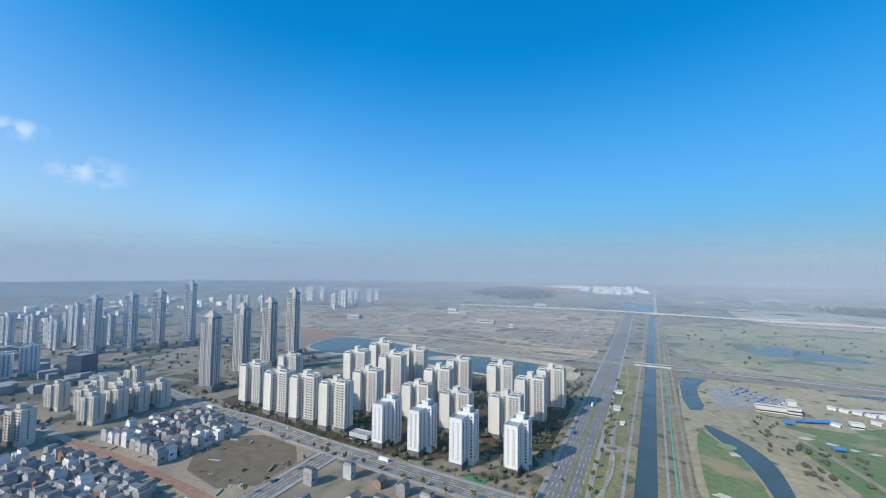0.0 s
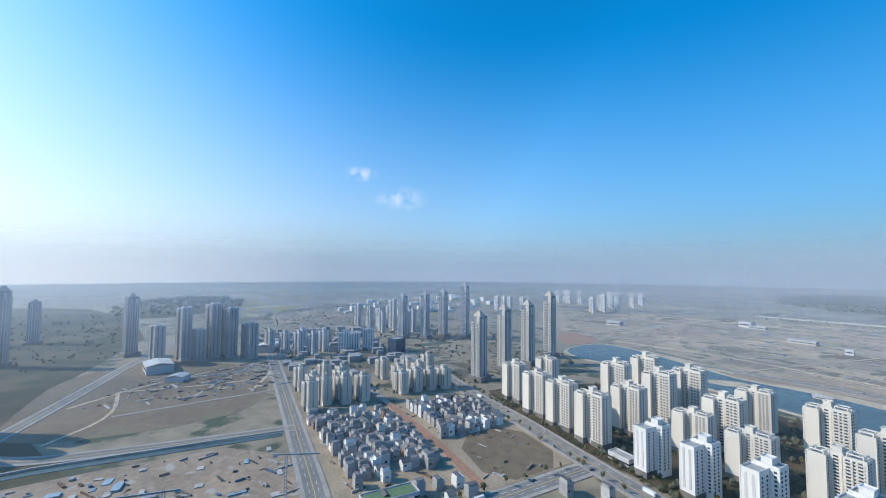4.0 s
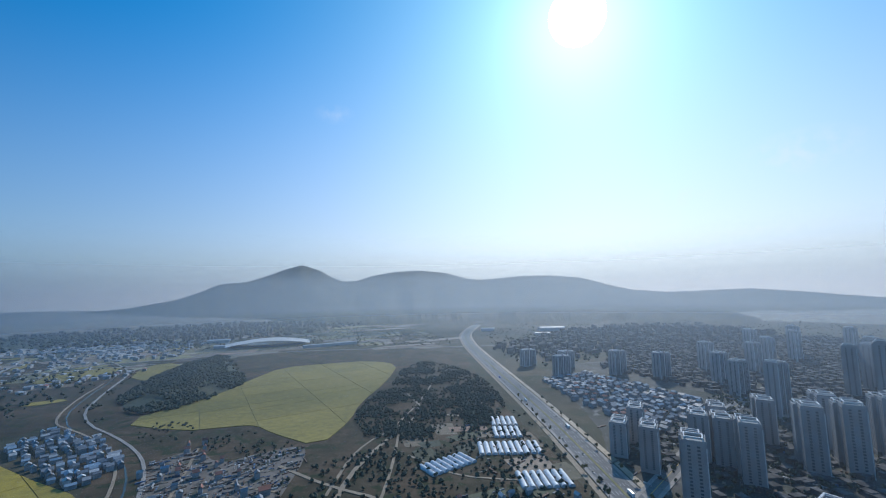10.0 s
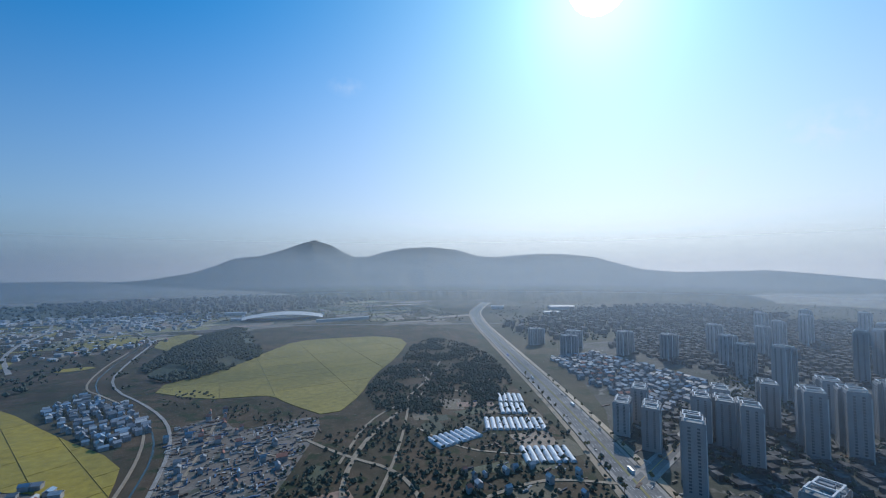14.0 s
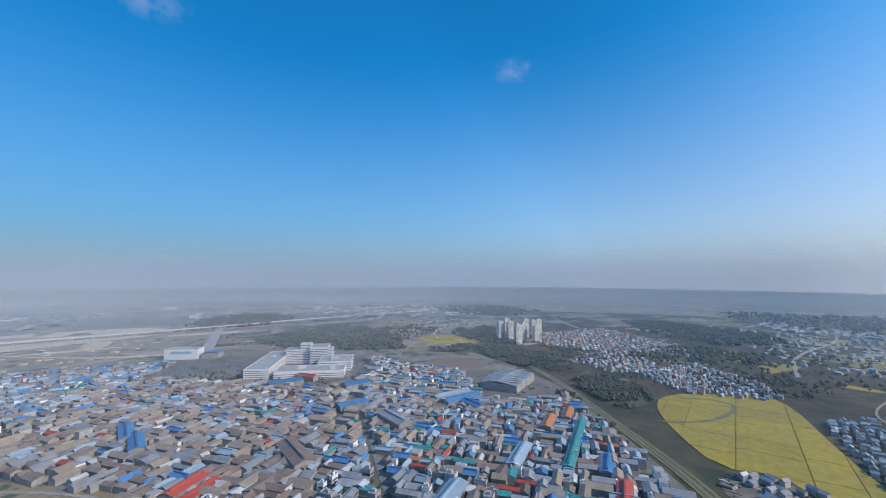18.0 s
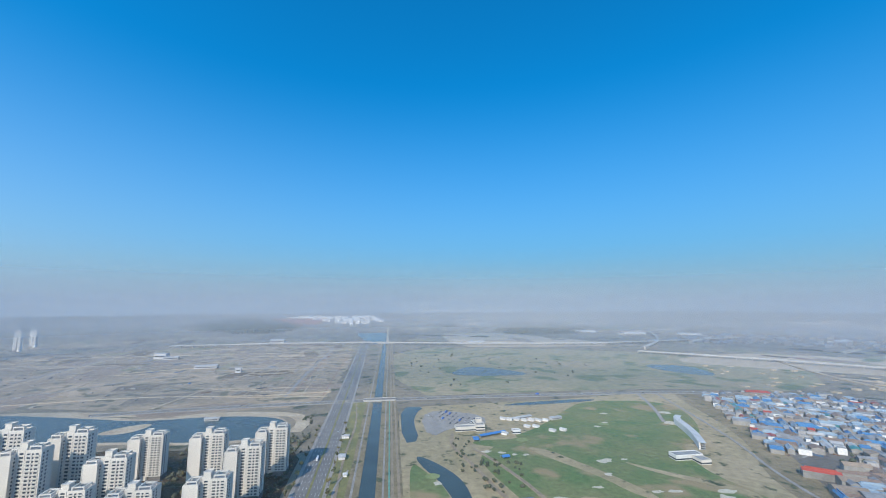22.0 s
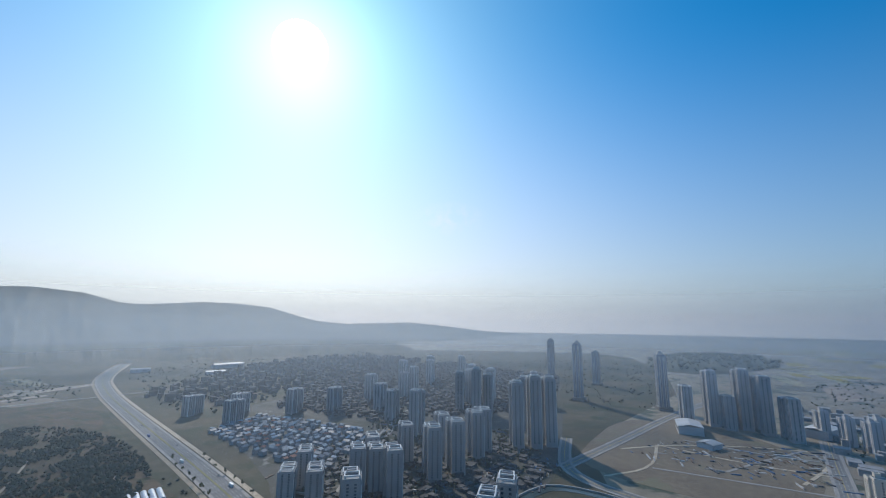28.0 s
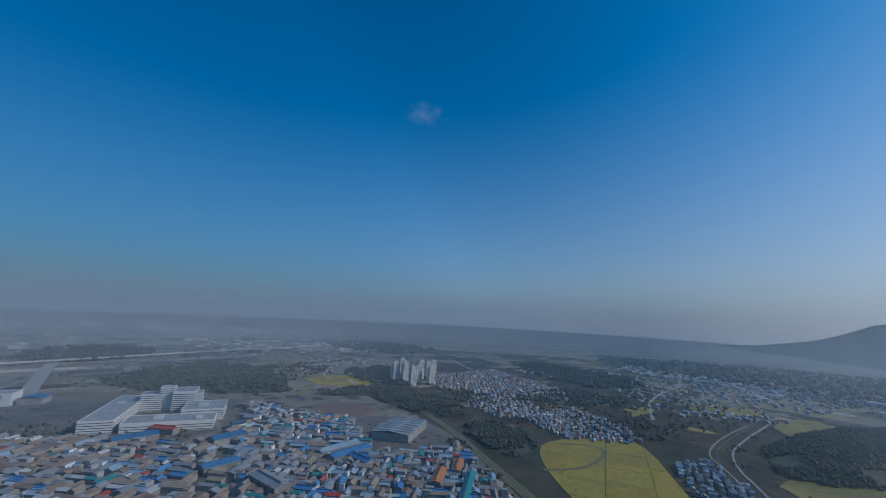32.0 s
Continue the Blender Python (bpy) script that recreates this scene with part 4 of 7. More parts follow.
for line in ([(700, -830), (900, -1050), (1100, -1500), (1500, -1900)], [(620, -1250), (1000, -1130), (1500, -1120), (2200, -1050)], [(900, -640), (1150, -760), (1600, -800), (2000, -900)], [(760, -1330), (1100, -1700), (1150, -2200)], [(1250, -420), (1400, -250), (1900, -160), (2600, -40)]):
    solid("road_plain", ribbon(smooth_line(line, 2), 8, -0.2, 0.52 + 0.0113 * next(road_count)), M_PAVE, "pale farm road across the plain", "road", kind="structure")

bridge = thing("canal_bridge", "concrete road bridge over the canal", "bridge")
part("deck", Shape().box(-32, 852, 0.2, 30, 872, 2.4), M_CONC, bridge)
for y in (852, 871.4):
    part("railing", Shape().box(-34, y, 2.4, 32, y + 0.6, 3.6), M_CONC, bridge)
part("roadway", Shape().box(-34, 854, 2.4, 32, 870, 2.5), M_ASPHALT, bridge)
for x in (-17, -5, 6):
    part("pier", Shape().box(x - 0.7, 853, -1, x + 0.7, 871, 0.2), M_CONC, bridge)
solid("canal_crossing", Shape().box(-30, 1975, 0.2, 60, 1990, 3.0), M_CONC, "low concrete road crossing of the canal", "bridge")

# sand-coloured ribbon stands in for the shining water farther up the canal
solid("causeway", draped(ribbon([(22 + 2 * k, 1995 + 192 * k) for k in range(13)], 14, -0.2, 1.2)), M_SAND, "pale straight strip imitating bright reflection on the canal's far reach", "road", kind="structure")
sea_bridge = thing("sea_bridge", "pale long bridge with two tall pylons far off in haze", "bridge", at=pose(0, 0, 40))
deck_line = [(120 + 1250 * k / 12, 4680 - 420 * k / 12) for k in range(13)]
part("deck", ribbon(deck_line, 24, 58, 62), M_CONC, sea_bridge)
for k, (x, y) in enumerate(deck_line):
    part("pier", Shape().box(x - 4, y - 4, -1, x + 4, y + 4, 58), M_CONC, sea_bridge)
    if k in (1, 3):
        part("pylon", Shape().box(x - 16, y - 4, -1, x - 11, y + 4, 170).box(x + 11, y - 4, -1, x + 16, y + 4, 170).box(x - 11, y - 3, 120, x + 11, y + 3, 127), M_CONC, sea_bridge)

# ---- far hills ----
M_HILL = material("wooded_slope", (0.040, 0.052, 0.034), (0.085, 0.075, 0.046), coarse=0.004, fine=0.03, speck=((0.13, 0.105, 0.07), 0.006, 0.62), spec=0.1, sheen=0.0, bump=3.0)


def hills(name, profile, dist, label, depth=500, seed=0):
    """A far ridge: heading and height of its crest at one distance from the middle; depth: how far its foot reaches towards the middle, by heading."""
    s, steps = Shape(), 20
    a0, a1 = profile[0][0], profile[-1][0]
    n = int((a1 - a0) * 4)
    deep = depth if isinstance(depth, list) else [(a0, depth), (a1, depth)]
    for i in range(n + 1):
        a = a0 + (a1 - a0) * i / n
        h = float(np.interp(a, [p[0] for p in profile], [p[1] for p in profile]))
        d = float(np.interp(a, [p[0] for p in deep], [p[1] for p in deep]))
        for k in range(steps + 1):
            u = k / steps
            r = dist - d * (1 - u)
            wob = noise.noise(Vector((a * 0.5 + seed, u * 3.0, 0.3))) * 0.55 + noise.noise(Vector((a * 1.4 + seed, u * 7.0, 1.3))) * 0.28 + noise.noise(Vector((a * 4.0 + seed, u * 17.0, 2.3))) * 0.08
            z = h * (u ** 1.5) * (1 + wob * (1 - u) * 1.3) - 9 * (1 - u)
            s.v.append((-math.sin(radians(a)) * r, math.cos(radians(a)) * r, z))
    for i in range(n):
        for k in range(steps):
            q = i * (steps + 1) + k
            s.f.append([q, q + 1, q + steps + 2, q + steps + 1])
    return solid(name, s, M_HILL, label, "hills", kind="structure")


hills("backdrop_hills", [(112, 10), (123, 60), (129.5, 120), (133.5, 150), (137.5, 140), (142, 130), (146, 160), (148.5, 215), (152, 300), (156, 335), (159.5, 340), (163, 320), (165.5, 305), (167.5, 320), (170.5, 395), (174.5, 430), (178, 415), (181, 372), (183, 320), (185, 315), (186.5, 370),
                         (188, 440), (190.3, 505), (192.3, 455), (194.5, 385), (197, 322), (200, 300), (202, 225), (204.5, 150), (209, 85), (216, 45), (224, 26), (232, 5)], 4700, "hazy blue mountain ridge on the skyline", [(112, 1500), (135, 1800), (146, 2500), (186, 2500), (200, 1300), (232, 900)])
hills("backdrop_hills", [(133, 5), (137, 60), (142, 95), (147, 120), (152, 105), (157, 120), (161, 80), (164, 10)], 2700, "dark wooded hill beyond the wide road", 650, 21)

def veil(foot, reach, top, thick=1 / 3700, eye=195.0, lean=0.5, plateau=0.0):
    """An added ring that imitates one layer of haze: it leans and scatters sunlight and skylight. It is clear at its
    foot and thickens upwards as the land seen through it lies farther off, as far as reach; above eye level and the
    plateau it thins out again."""
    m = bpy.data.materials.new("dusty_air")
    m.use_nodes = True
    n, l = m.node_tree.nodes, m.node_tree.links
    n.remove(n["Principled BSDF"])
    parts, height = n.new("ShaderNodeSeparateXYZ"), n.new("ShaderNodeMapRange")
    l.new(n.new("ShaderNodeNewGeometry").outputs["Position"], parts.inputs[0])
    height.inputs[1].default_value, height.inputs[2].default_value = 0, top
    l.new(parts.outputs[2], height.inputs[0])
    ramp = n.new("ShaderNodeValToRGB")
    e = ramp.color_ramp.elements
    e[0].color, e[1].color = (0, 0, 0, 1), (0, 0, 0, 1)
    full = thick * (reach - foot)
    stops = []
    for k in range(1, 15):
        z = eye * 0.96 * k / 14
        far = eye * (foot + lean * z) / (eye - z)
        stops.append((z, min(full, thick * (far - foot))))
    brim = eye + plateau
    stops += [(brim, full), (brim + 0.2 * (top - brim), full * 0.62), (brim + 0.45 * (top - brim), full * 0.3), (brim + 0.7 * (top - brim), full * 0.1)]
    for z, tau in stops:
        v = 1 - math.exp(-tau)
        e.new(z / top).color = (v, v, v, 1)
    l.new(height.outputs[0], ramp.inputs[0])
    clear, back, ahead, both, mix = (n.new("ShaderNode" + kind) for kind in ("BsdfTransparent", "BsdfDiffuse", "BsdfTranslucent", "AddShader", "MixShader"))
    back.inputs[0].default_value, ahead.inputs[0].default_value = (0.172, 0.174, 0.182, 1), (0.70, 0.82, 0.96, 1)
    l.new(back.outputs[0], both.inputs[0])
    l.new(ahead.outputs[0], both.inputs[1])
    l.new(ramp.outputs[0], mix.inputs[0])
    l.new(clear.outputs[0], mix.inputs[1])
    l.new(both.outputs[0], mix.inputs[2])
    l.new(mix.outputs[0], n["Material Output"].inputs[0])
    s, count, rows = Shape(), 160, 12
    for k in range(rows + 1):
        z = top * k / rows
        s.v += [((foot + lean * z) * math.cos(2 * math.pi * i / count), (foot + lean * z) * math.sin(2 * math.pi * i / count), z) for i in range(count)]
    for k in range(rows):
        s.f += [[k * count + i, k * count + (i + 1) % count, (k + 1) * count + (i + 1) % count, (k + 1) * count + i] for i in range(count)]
    return solid("backdrop_haze", s, m, "leaning see-through ring imitating pale haze over the land", "haze", kind="structure")


# three added rings stand in for haze that grows with distance
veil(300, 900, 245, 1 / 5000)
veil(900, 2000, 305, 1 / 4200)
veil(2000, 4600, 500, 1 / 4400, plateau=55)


# ---- woods ----
def clump(rng, x, y, z, r, tall, out):
    """A lumpy crown of a few faceted clusters."""
    for _ in range(3):
        cx, cy, cz, q = x + rng.uniform(-0.5, 0.5) * r, y + rng.uniform(-0.5, 0.5) * r, z + tall * rng.uniform(0.45, 0.8), r * rng.uniform(0.55, 0.85)
        ring = [(cx + q * rng.uniform(0.75, 1.2) * math.cos(k * 1.257), cy + q * rng.uniform(0.75, 1.2) * math.sin(k * 1.257), cz + q * rng.uniform(-0.25, 0.25)) for k in range(5)]
        out.add(ring + [(cx + rng.uniform(-0.3, 0.3) * q, cy + rng.uniform(-0.3, 0.3) * q, cz + q * rng.uniform(0.7, 1.1)), (cx, cy, cz - q)],
                [(k, (k + 1) % 5, 5) for k in range(5)] + [((k + 1) % 5, k, 6) for k in range(5)])


def wood(outline, step, size, rise, label, seed, name="woodland"):
    rng, s = random.Random(seed), Shape()
    cx, cy = sum(p[0] for p in outline) / len(outline), sum(p[1] for p in outline) / len(outline)
    if rise:
        rim = orient(smooth([(cx + (x - cx) * 0.97, cy + (y - cy) * 0.97) for x, y in outline], 2))
        mound = Shape()
        for k in range(9):
            f = 1 - k / 8.5
            mound.v += [(cx + (x - cx) * f, cy + (y - cy) * f, rise * (1 - f * f) - 0.3) for x, y in rim]
        n = len(rim)
        for k in range(8):
            mound.f += [[k * n + i, k * n + (i + 1) % n, (k + 1) * n + (i + 1) % n, (k + 1) * n + i] for i in range(n)]
        mound.f.append([8 * n + i for i in range(n)])
        solid("knoll", mound, M_FOREST, "low wooded knoll", "hill", kind="structure")
    rim = smooth(outline, 1)
    for x, y in spots(rim, step, rng, 0.5):
        z = -1.0
        if rise:
            f = next((k / 10 for k in range(2, 11) if inside(cx + (x - cx) * 10 / k, cy + (y - cy) * 10 / k, rim)), 1.0)
            z = rise * (1 - f * f) - 0.5
        thick = 0.62 + 1.5 * noise.noise(Vector((x / 55, y / 55, seed))) + 0.6 * noise.noise(Vector((x / 17, y / 17, seed)))
        if (not rise and rng.random() > thick) or (rise and f > 0.7 and thick < 0.55):
            continue
        clump(rng, x, y, z, size * rng.uniform(0.6, 1.1) * min(1.3, 0.75 + 0.5 * thick), size * rng.uniform(1.3, 2.2), s)
    return solid(name, s, M_FOREST, label, "woods", kind="stuff")


wood([(735, -350), (781, -412), (741, -481), (617, -458), (564, -385), (590, -352), (660, -362)], 6, 4.2, 4, "dense dark pine wood beside the railway", 1)
wood([(1087, -262), (1150, -359), (1042, -453), (903, -453), (800, -395), (868, -310)], 8, 4.6, 3, "dark pine wood between railway and apartments", 101)
wood([(1499, 414), (1862, 108), (1302, -100), (1129, -68), (1165, 116), (1275, 355)], 12, 6, 5, "dark wood behind the white hospital", 2)
wood([(1572, -280), (1688, -501), (1480, -440), (1300, -395), (1155, -380), (1375, -257)], 12, 6, 3, "dark wood round the cream apartments", 3)
wood([(1898, -1193), (1306, -1387), (996, -1197), (964, -1025), (1366, -954)], 15, 7, 6, "dark wood beyond the village", 4)
wood([(478, -815), (525, -1000), (530, -1265), (480, -1390), (360, -1100), (278, -917), (335, -750), (395, -722)], 7, 4.2, 17, "dense dark wooded knoll beside the rice field", 5)
wood([(45, -700), (-12, -823), (-45, -1010), (-125, -1103), (-205, -900), (-200, -640), (-120, -540), (-40, -520), (50, -560)], 5.5, 3.2, 0, "scattered dark trees between field and road", 6)
wood([(126, -415), (60, -500), (-20, -490), (-60, -380), (-60, -250), (40, -260), (110, -320)], 11, 2.8, 0, "scattered bushes and trees in scrub", 7)
wood([(243, -564), (213, -625), (150, -580), (90, -521), (139, -490)], 9, 2.4, 0, "low marsh bushes by the rice field", 8)
wood([(1000, -620), (1080, -900), (900, -980), (800, -860), (880, -700)], 15, 6, 2, "dark trees below the village", 9)
wood([(690, -560), (760, -690), (640, -820), (560, -740), (600, -600)], 17, 5, 0, "trees among village plots", 10)
wood([(-603, 2560), (-1000, 2640), (-1500, 3200), (-1500, 3900), (-900, 4000), (-560, 3200)], 30, 9, 45, "low wooded hill in haze", 11)
wood([(700, 2500), (1000, 2350), (1500, 2500), (1200, 2900), (800, 2900)], 34, 8, 12, "low wooded hill in haze", 12)
wood([(-1700, -200), (-2500, 100), (-3000, -100), (-2700, -500), (-2000, -500)], 36, 9, 25, "low wooded hill in haze", 13)
wood([(1700, 800), (2400, 900), (2500, 500), (1900, 400)], 19, 7, 3, "dark tree belt on the plain", 14)
wood([(2000, -500), (3200, -300), (3400, -900), (2300, -1100)], 38, 8, 8, "dark wooded rise on the plain", 15)
wood([(900, -1600), (1900, -1700), (2200, -2200), (1200, -2300)], 38, 8, 10, "dark wooded rise on the plain", 16)
wood([(-520, 318), (-420, 318), (-300, 312), (-130, 306), (-98, 330), (-100, 640), (-230, 604), (-380, 632), (-470, 552)], 12, 3.4, 0, "estate shrubs and small trees", 17, "shrubs")
wood([(-98, 300), (-104, 800), (-150, 700), (-130, 560), (-140, 420), (-125, 305)], 8, 3.0, 0, "dense shrubs along the boulevard", 18, "shrubs")
wood([(340, -60), (440, -60), (520, 60), (1000, 120), (900, 480), (700, 640), (520, 380), (440, 200)], 15, 3.3, 0, "small trees between workshops", 19, "shrubs")
wood([(410, -240), (430, -300), (700, -335), (680, -300)], 10, 3.4, 0, "tree row along the railway", 20, "shrubs")
wood([(100, 420), (200, 470), (150, 560), (120, 640), (100, 600)], 12, 2.6, 0, "shrubs on the golf course", 21, "shrubs")
wood([(100, 900), (520, 1000), (700, 1300), (300, 1600), (80, 1500)], 55, 3.4, 0, "scattered shrubs beyond the road", 22, "shrubs")
wood([(-330, -1050), (-1300, -950), (-2200, -1400), (-1500, -2400), (-450, -2000)], 30, 3.4, 0, "scattered hazy trees on the plain", 23)
wood([(-260, -1320), (420, -1520), (900, -1500), (1000, -2200), (100, -2400), (-250, -1700)], 26, 3.2, 0, "scattered hazy trees on the plain", 24)
wood([(-1000, -880), (-1040, -400), (-900, -270), (-1500, -150), (-2200, -600), (-1700, -1100)], 26, 3.2, 0, "scattered hazy trees on the plain", 25)
wood([(640, -560), (1000, -640), (820, -800), (1000, -1000), (700, -1300), (560, -900)], 22, 4.4, 0, "scattered trees between village plots", 26)
wood([(-170, -180), (-180, -640), (-60, -640), (40, -480), (180, -260), (60, -160)], 8, 2.3, 0, "scrub bushes and small trees", 27)
wood([(1129, -68), (1230, -330), (1150, -392), (1060, -300), (1090, -160)], 12, 5, 2, "dark wood between hospital and apartments", 28)
wood([(1300, -100), (1600, 60), (1800, -200), (1500, -260), (1420, -100)], 17, 5.5, 0, "patchy wood on the plain", 29)
wood([(1000, -460), (1180, -480), (1020, -600), (900, -560), (820, -500)], 13, 4.6, 0, "dark trees round the village", 30)
wood([(-560, 330), (-700, 340), (-760, 640), (-640, 640), (-540, 480)], 17, 3.0, 0, "young trees round the skyscrapers", 31, "shrubs")
wood([(-1000, 340), (-720, 340), (-790, 680), (-1200, 700), (-1400, 400)], 26, 3.2, 0, "scattered trees among hazy blocks", 32, "shrubs")
patchwork([(-560, 330), (-1000, 345), (-1250, 560), (-900, 720), (-700, 630), (-560, 520)], 40, 30, 110, (3, 3, 2, 2, 1, 0, 0, 2), 8, 90, "bare and planted plots round the skyscrapers", joined=True)
patchwork([(-700, 66), (-1000, 66), (-1300, 120), (-1300, 330), (-720, 320)], 34, 26, 90, (3, 3, 2, 3, 1, 0, 0, 1), 8, 91, "bare and planted plots among hazy blocks", joined=True)
wood([(-1000, 60), (-1320, 60), (-1900, 100), (-2300, 500), (-1600, 900), (-1300, 560)], 30, 3.2, 0, "scattered hazy trees on the plain", 33, "shrubs")
wood([(-330, -900), (-560, -1000), (-1000, -900), (-1400, -1250), (-700, -1700), (-340, -1350)], 22, 4.2, 0, "trees among distant town roofs", 34, "shrubs")
wood([(260, -660), (360, -700), (330, -600), (270, -570)], 12, 2.4, 0, "bushes at the rice field's corner", 35, "shrubs")

# ---- apartment towers ----
M_CREAM = material("cream_render", (0.64, 0.60, 0.53), (0.61, 0.57, 0.505), coarse=0.05, fine=2.0, per_object=0.05, space="object")
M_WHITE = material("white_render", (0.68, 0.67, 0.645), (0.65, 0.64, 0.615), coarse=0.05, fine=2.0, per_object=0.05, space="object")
M_GREY = material("grey_render", (0.52, 0.515, 0.51), (0.49, 0.485, 0.48), coarse=0.05, fine=2.0, per_object=0.08, space="object")
# grey render darkened: shade of the sun-backed towers put into the colour
M_GREY_SHADED = material("slate_render", (0.36, 0.355, 0.35), (0.31, 0.305, 0.30), coarse=0.05, fine=2.0, per_object=0.12, space="object")
M_BEIGE = material("beige_render", (0.58, 0.535, 0.465), (0.55, 0.505, 0.44), coarse=0.05, fine=2.0, per_object=0.06, space="object")
M_STONE = material("dark_stone_base", (0.20, 0.185, 0.17), (0.15, 0.14, 0.13), coarse=0.2, fine=1.0, space="object")
M_ROOF = material("roof_deck", (0.36, 0.36, 0.345), (0.28, 0.28, 0.27), coarse=0.1, fine=0.6, sheen=0.2, space="object")
M_BLUEGLASS = material("blue_glass", (0.04, 0.075, 0.13), (0.05, 0.09, 0.15), rough=0.12, coarse=0.2, fine=0.6, spec=0.7, space="object")
M_TINTED = material("tinted_glass", (0.16, 0.20, 0.25), (0.20, 0.24, 0.29), rough=0.22, coarse=0.2, fine=0.6, spec=0.6, space="object")
FLOOR = 2.85


def window_column(h, side, at, off, wide, low=2, tall=1.5):
    """One window above the other up a wall: side is the wall's outward axis."""
    s = Shape()
    for k in range(low, max(low + 1, int(h / FLOOR))):
        z = k * FLOOR + 0.7
        if side == "y-":
            s.box(at - wide / 2, off - 0.12, z, at + wide / 2, off + 0.1, z + tall)
        elif side == "y+":
            s.box(at - wide / 2, off - 0.1, z, at + wide / 2, off + 0.12, z + tall)
        elif side == "x-":
            s.box(off - 0.12, at - wide / 2, z, off + 0.1, at + wide / 2, z + tall)
        else:
            s.box(off - 0.1, at - wide / 2, z, off + 0.12, at + wide / 2, z + tall)
    return s


def rails(s, h, x0, x1, y, low=2):
    """Balcony fronts, floor by floor, along a wall that faces south."""
    for k in range(low, int(h / FLOOR)):
        s.box(x0, y - 0.9, k * FLOOR, x1, y, k * FLOOR + 0.95)
    return s


def wing(t, x0, y0, x1, y1, h, wall, faces, crown=True, base=True):
    """A tower's wing: walls with corner piers, base, parapet and its window columns."""
    s = Shape().box(x0, y0, -1, x1, y1, h)
    for x in (x0, x1):
        for y in (y0, y1):
            s.box(x - 0.35, y - 0.35, -1, x + 0.35, y + 0.35, h + 0.6)
    walls = part("wing", s, wall, t)
    if base:
        part("base", Shape().ring(x0 - 0.5, y0 - 0.5, x1 + 0.5, y1 + 0.5, 0.5, -1, 2 * FLOOR - 0.4), M_STONE, t)
    if crown:
        part("parapet", Shape().ring(x0, y0, x1, y1, 0.5, h, h + 1.3), wall, walls)
        part("roof", Shape().box(x0 + 0.5, y0 + 0.5, h, x1 - 0.5, y1 - 0.5, h + 0.25), M_ROOF, t)
    panes = Shape()
    for side, share, wide in faces:
        if side[0] == "y":
            c = window_column(h, side, x0 + (x1 - x0) * share, y0 if side == "y-" else y1, wide)
        else:
            c = window_column(h, side, y0 + (y1 - y0) * share, x0 if side == "x-" else x1, wide)
        panes.add(c.v, c.f)
    tagged(part("windows", panes, M_GLASS, walls, "small dark windows, floor over floor"), kind="stuff")


def roof_house(t, x0, y0, x1, y1, z, wall):
    s = Shape().box(x0, y0, z, x1, y1, z + 4.2).ring(x0 - 0.4, y0 - 0.4, x1 + 0.4, y1 + 0.4, 0.5, z + 4.2, z + 5.0)
    part("roof_house", s, wall, t)


def roof_frame(t, x0, y0, x1, y1, z, wall):
    """An open square frame on posts, as crowns many of these roofs."""
    s = Shape().ring(x0, y0, x1, y1, 1.1, z + 2.6, z + 3.6)
    for x in (x0, x1 - 0.8):
        for y in (y0, y1 - 0.8):
            s.box(x, y, z, x + 0.8, y + 0.8, z + 2.6)
    part("roof_frame", s, wall, t)


FULL = [("y-", 0.25, 2.6), ("y-", 0.75, 2.6), ("x+", 0.5, 1.8), ("y+", 0.3, 2.0), ("y+", 0.75, 2.0)]
BLANK = [("x+", 0.3, 1.6), ("x+", 0.7, 1.6), ("y+", 0.5, 2.0)]


def estate_tower(h, wall=None, label="cream and white high-rise apartment block with two wings"):
    wall = wall or M_CREAM
    t = thing("apartment_tower", label, "apartment block")
    wing(t, -17, -8, -5, 6, h - 3, wall, BLANK)
    wing(t, -5, -2, 3, 9, h + 1, wall, [("y-", 0.5, 3.2), ("y+", 0.5, 2.4)], base=False)
    wing(t, 3, -4, 17, 10, h, wall, FULL + [("x+", 0.2, 1.6), ("y-", 0.5, 1.6)])
    tagged(part("balconies", rails(rails(Shape(), h, 4.2, 9.4, -4), h, 10.6, 15.8, -4), wall, t), kind="stuff")
    roof_house(t, -4, 0, 2, 7, h + 1.2, wall)
    roof_frame(t, 5, -2, 15, 8, h + 0.2, wall)
    roof_frame(t, -15.5, -6.5, -6.5, 4.5, h - 2.8, wall)
    return t


def estate_slab(h, wall=None, label="white narrow apartment slab with a bare end wall"):
    wall = wall or M_WHITE
    t = thing("apartment_slab", label, "apartment block")
    wing(t, -8, -12, 4, 2, h - 2, wall, [("x+", 0.3, 1.8), ("x+", 0.75, 1.8), ("x-", 0.3, 2.2), ("x-", 0.75, 2.2)])
    wing(t, -6, 2, 10, 14, h, wall, [("x+", 0.25, 1.8), ("x+", 0.7, 1.8), ("x-", 0.5, 2.2), ("y-", 0.85, 1.8), ("y+", 0.5, 2.2)], base=False)
    part("end_panel", Shape().box(-5.4, -12.25, 3 * FLOOR, -3.6, -12, h - 4).box(-0.4, -12.25, 3 * FLOOR, 1.4, -12, h - 4), M_GREY, t, "faint grey stripes on the end wall")
    roof_house(t, -2, 4, 5, 11, h + 0.2, wall)
    return t


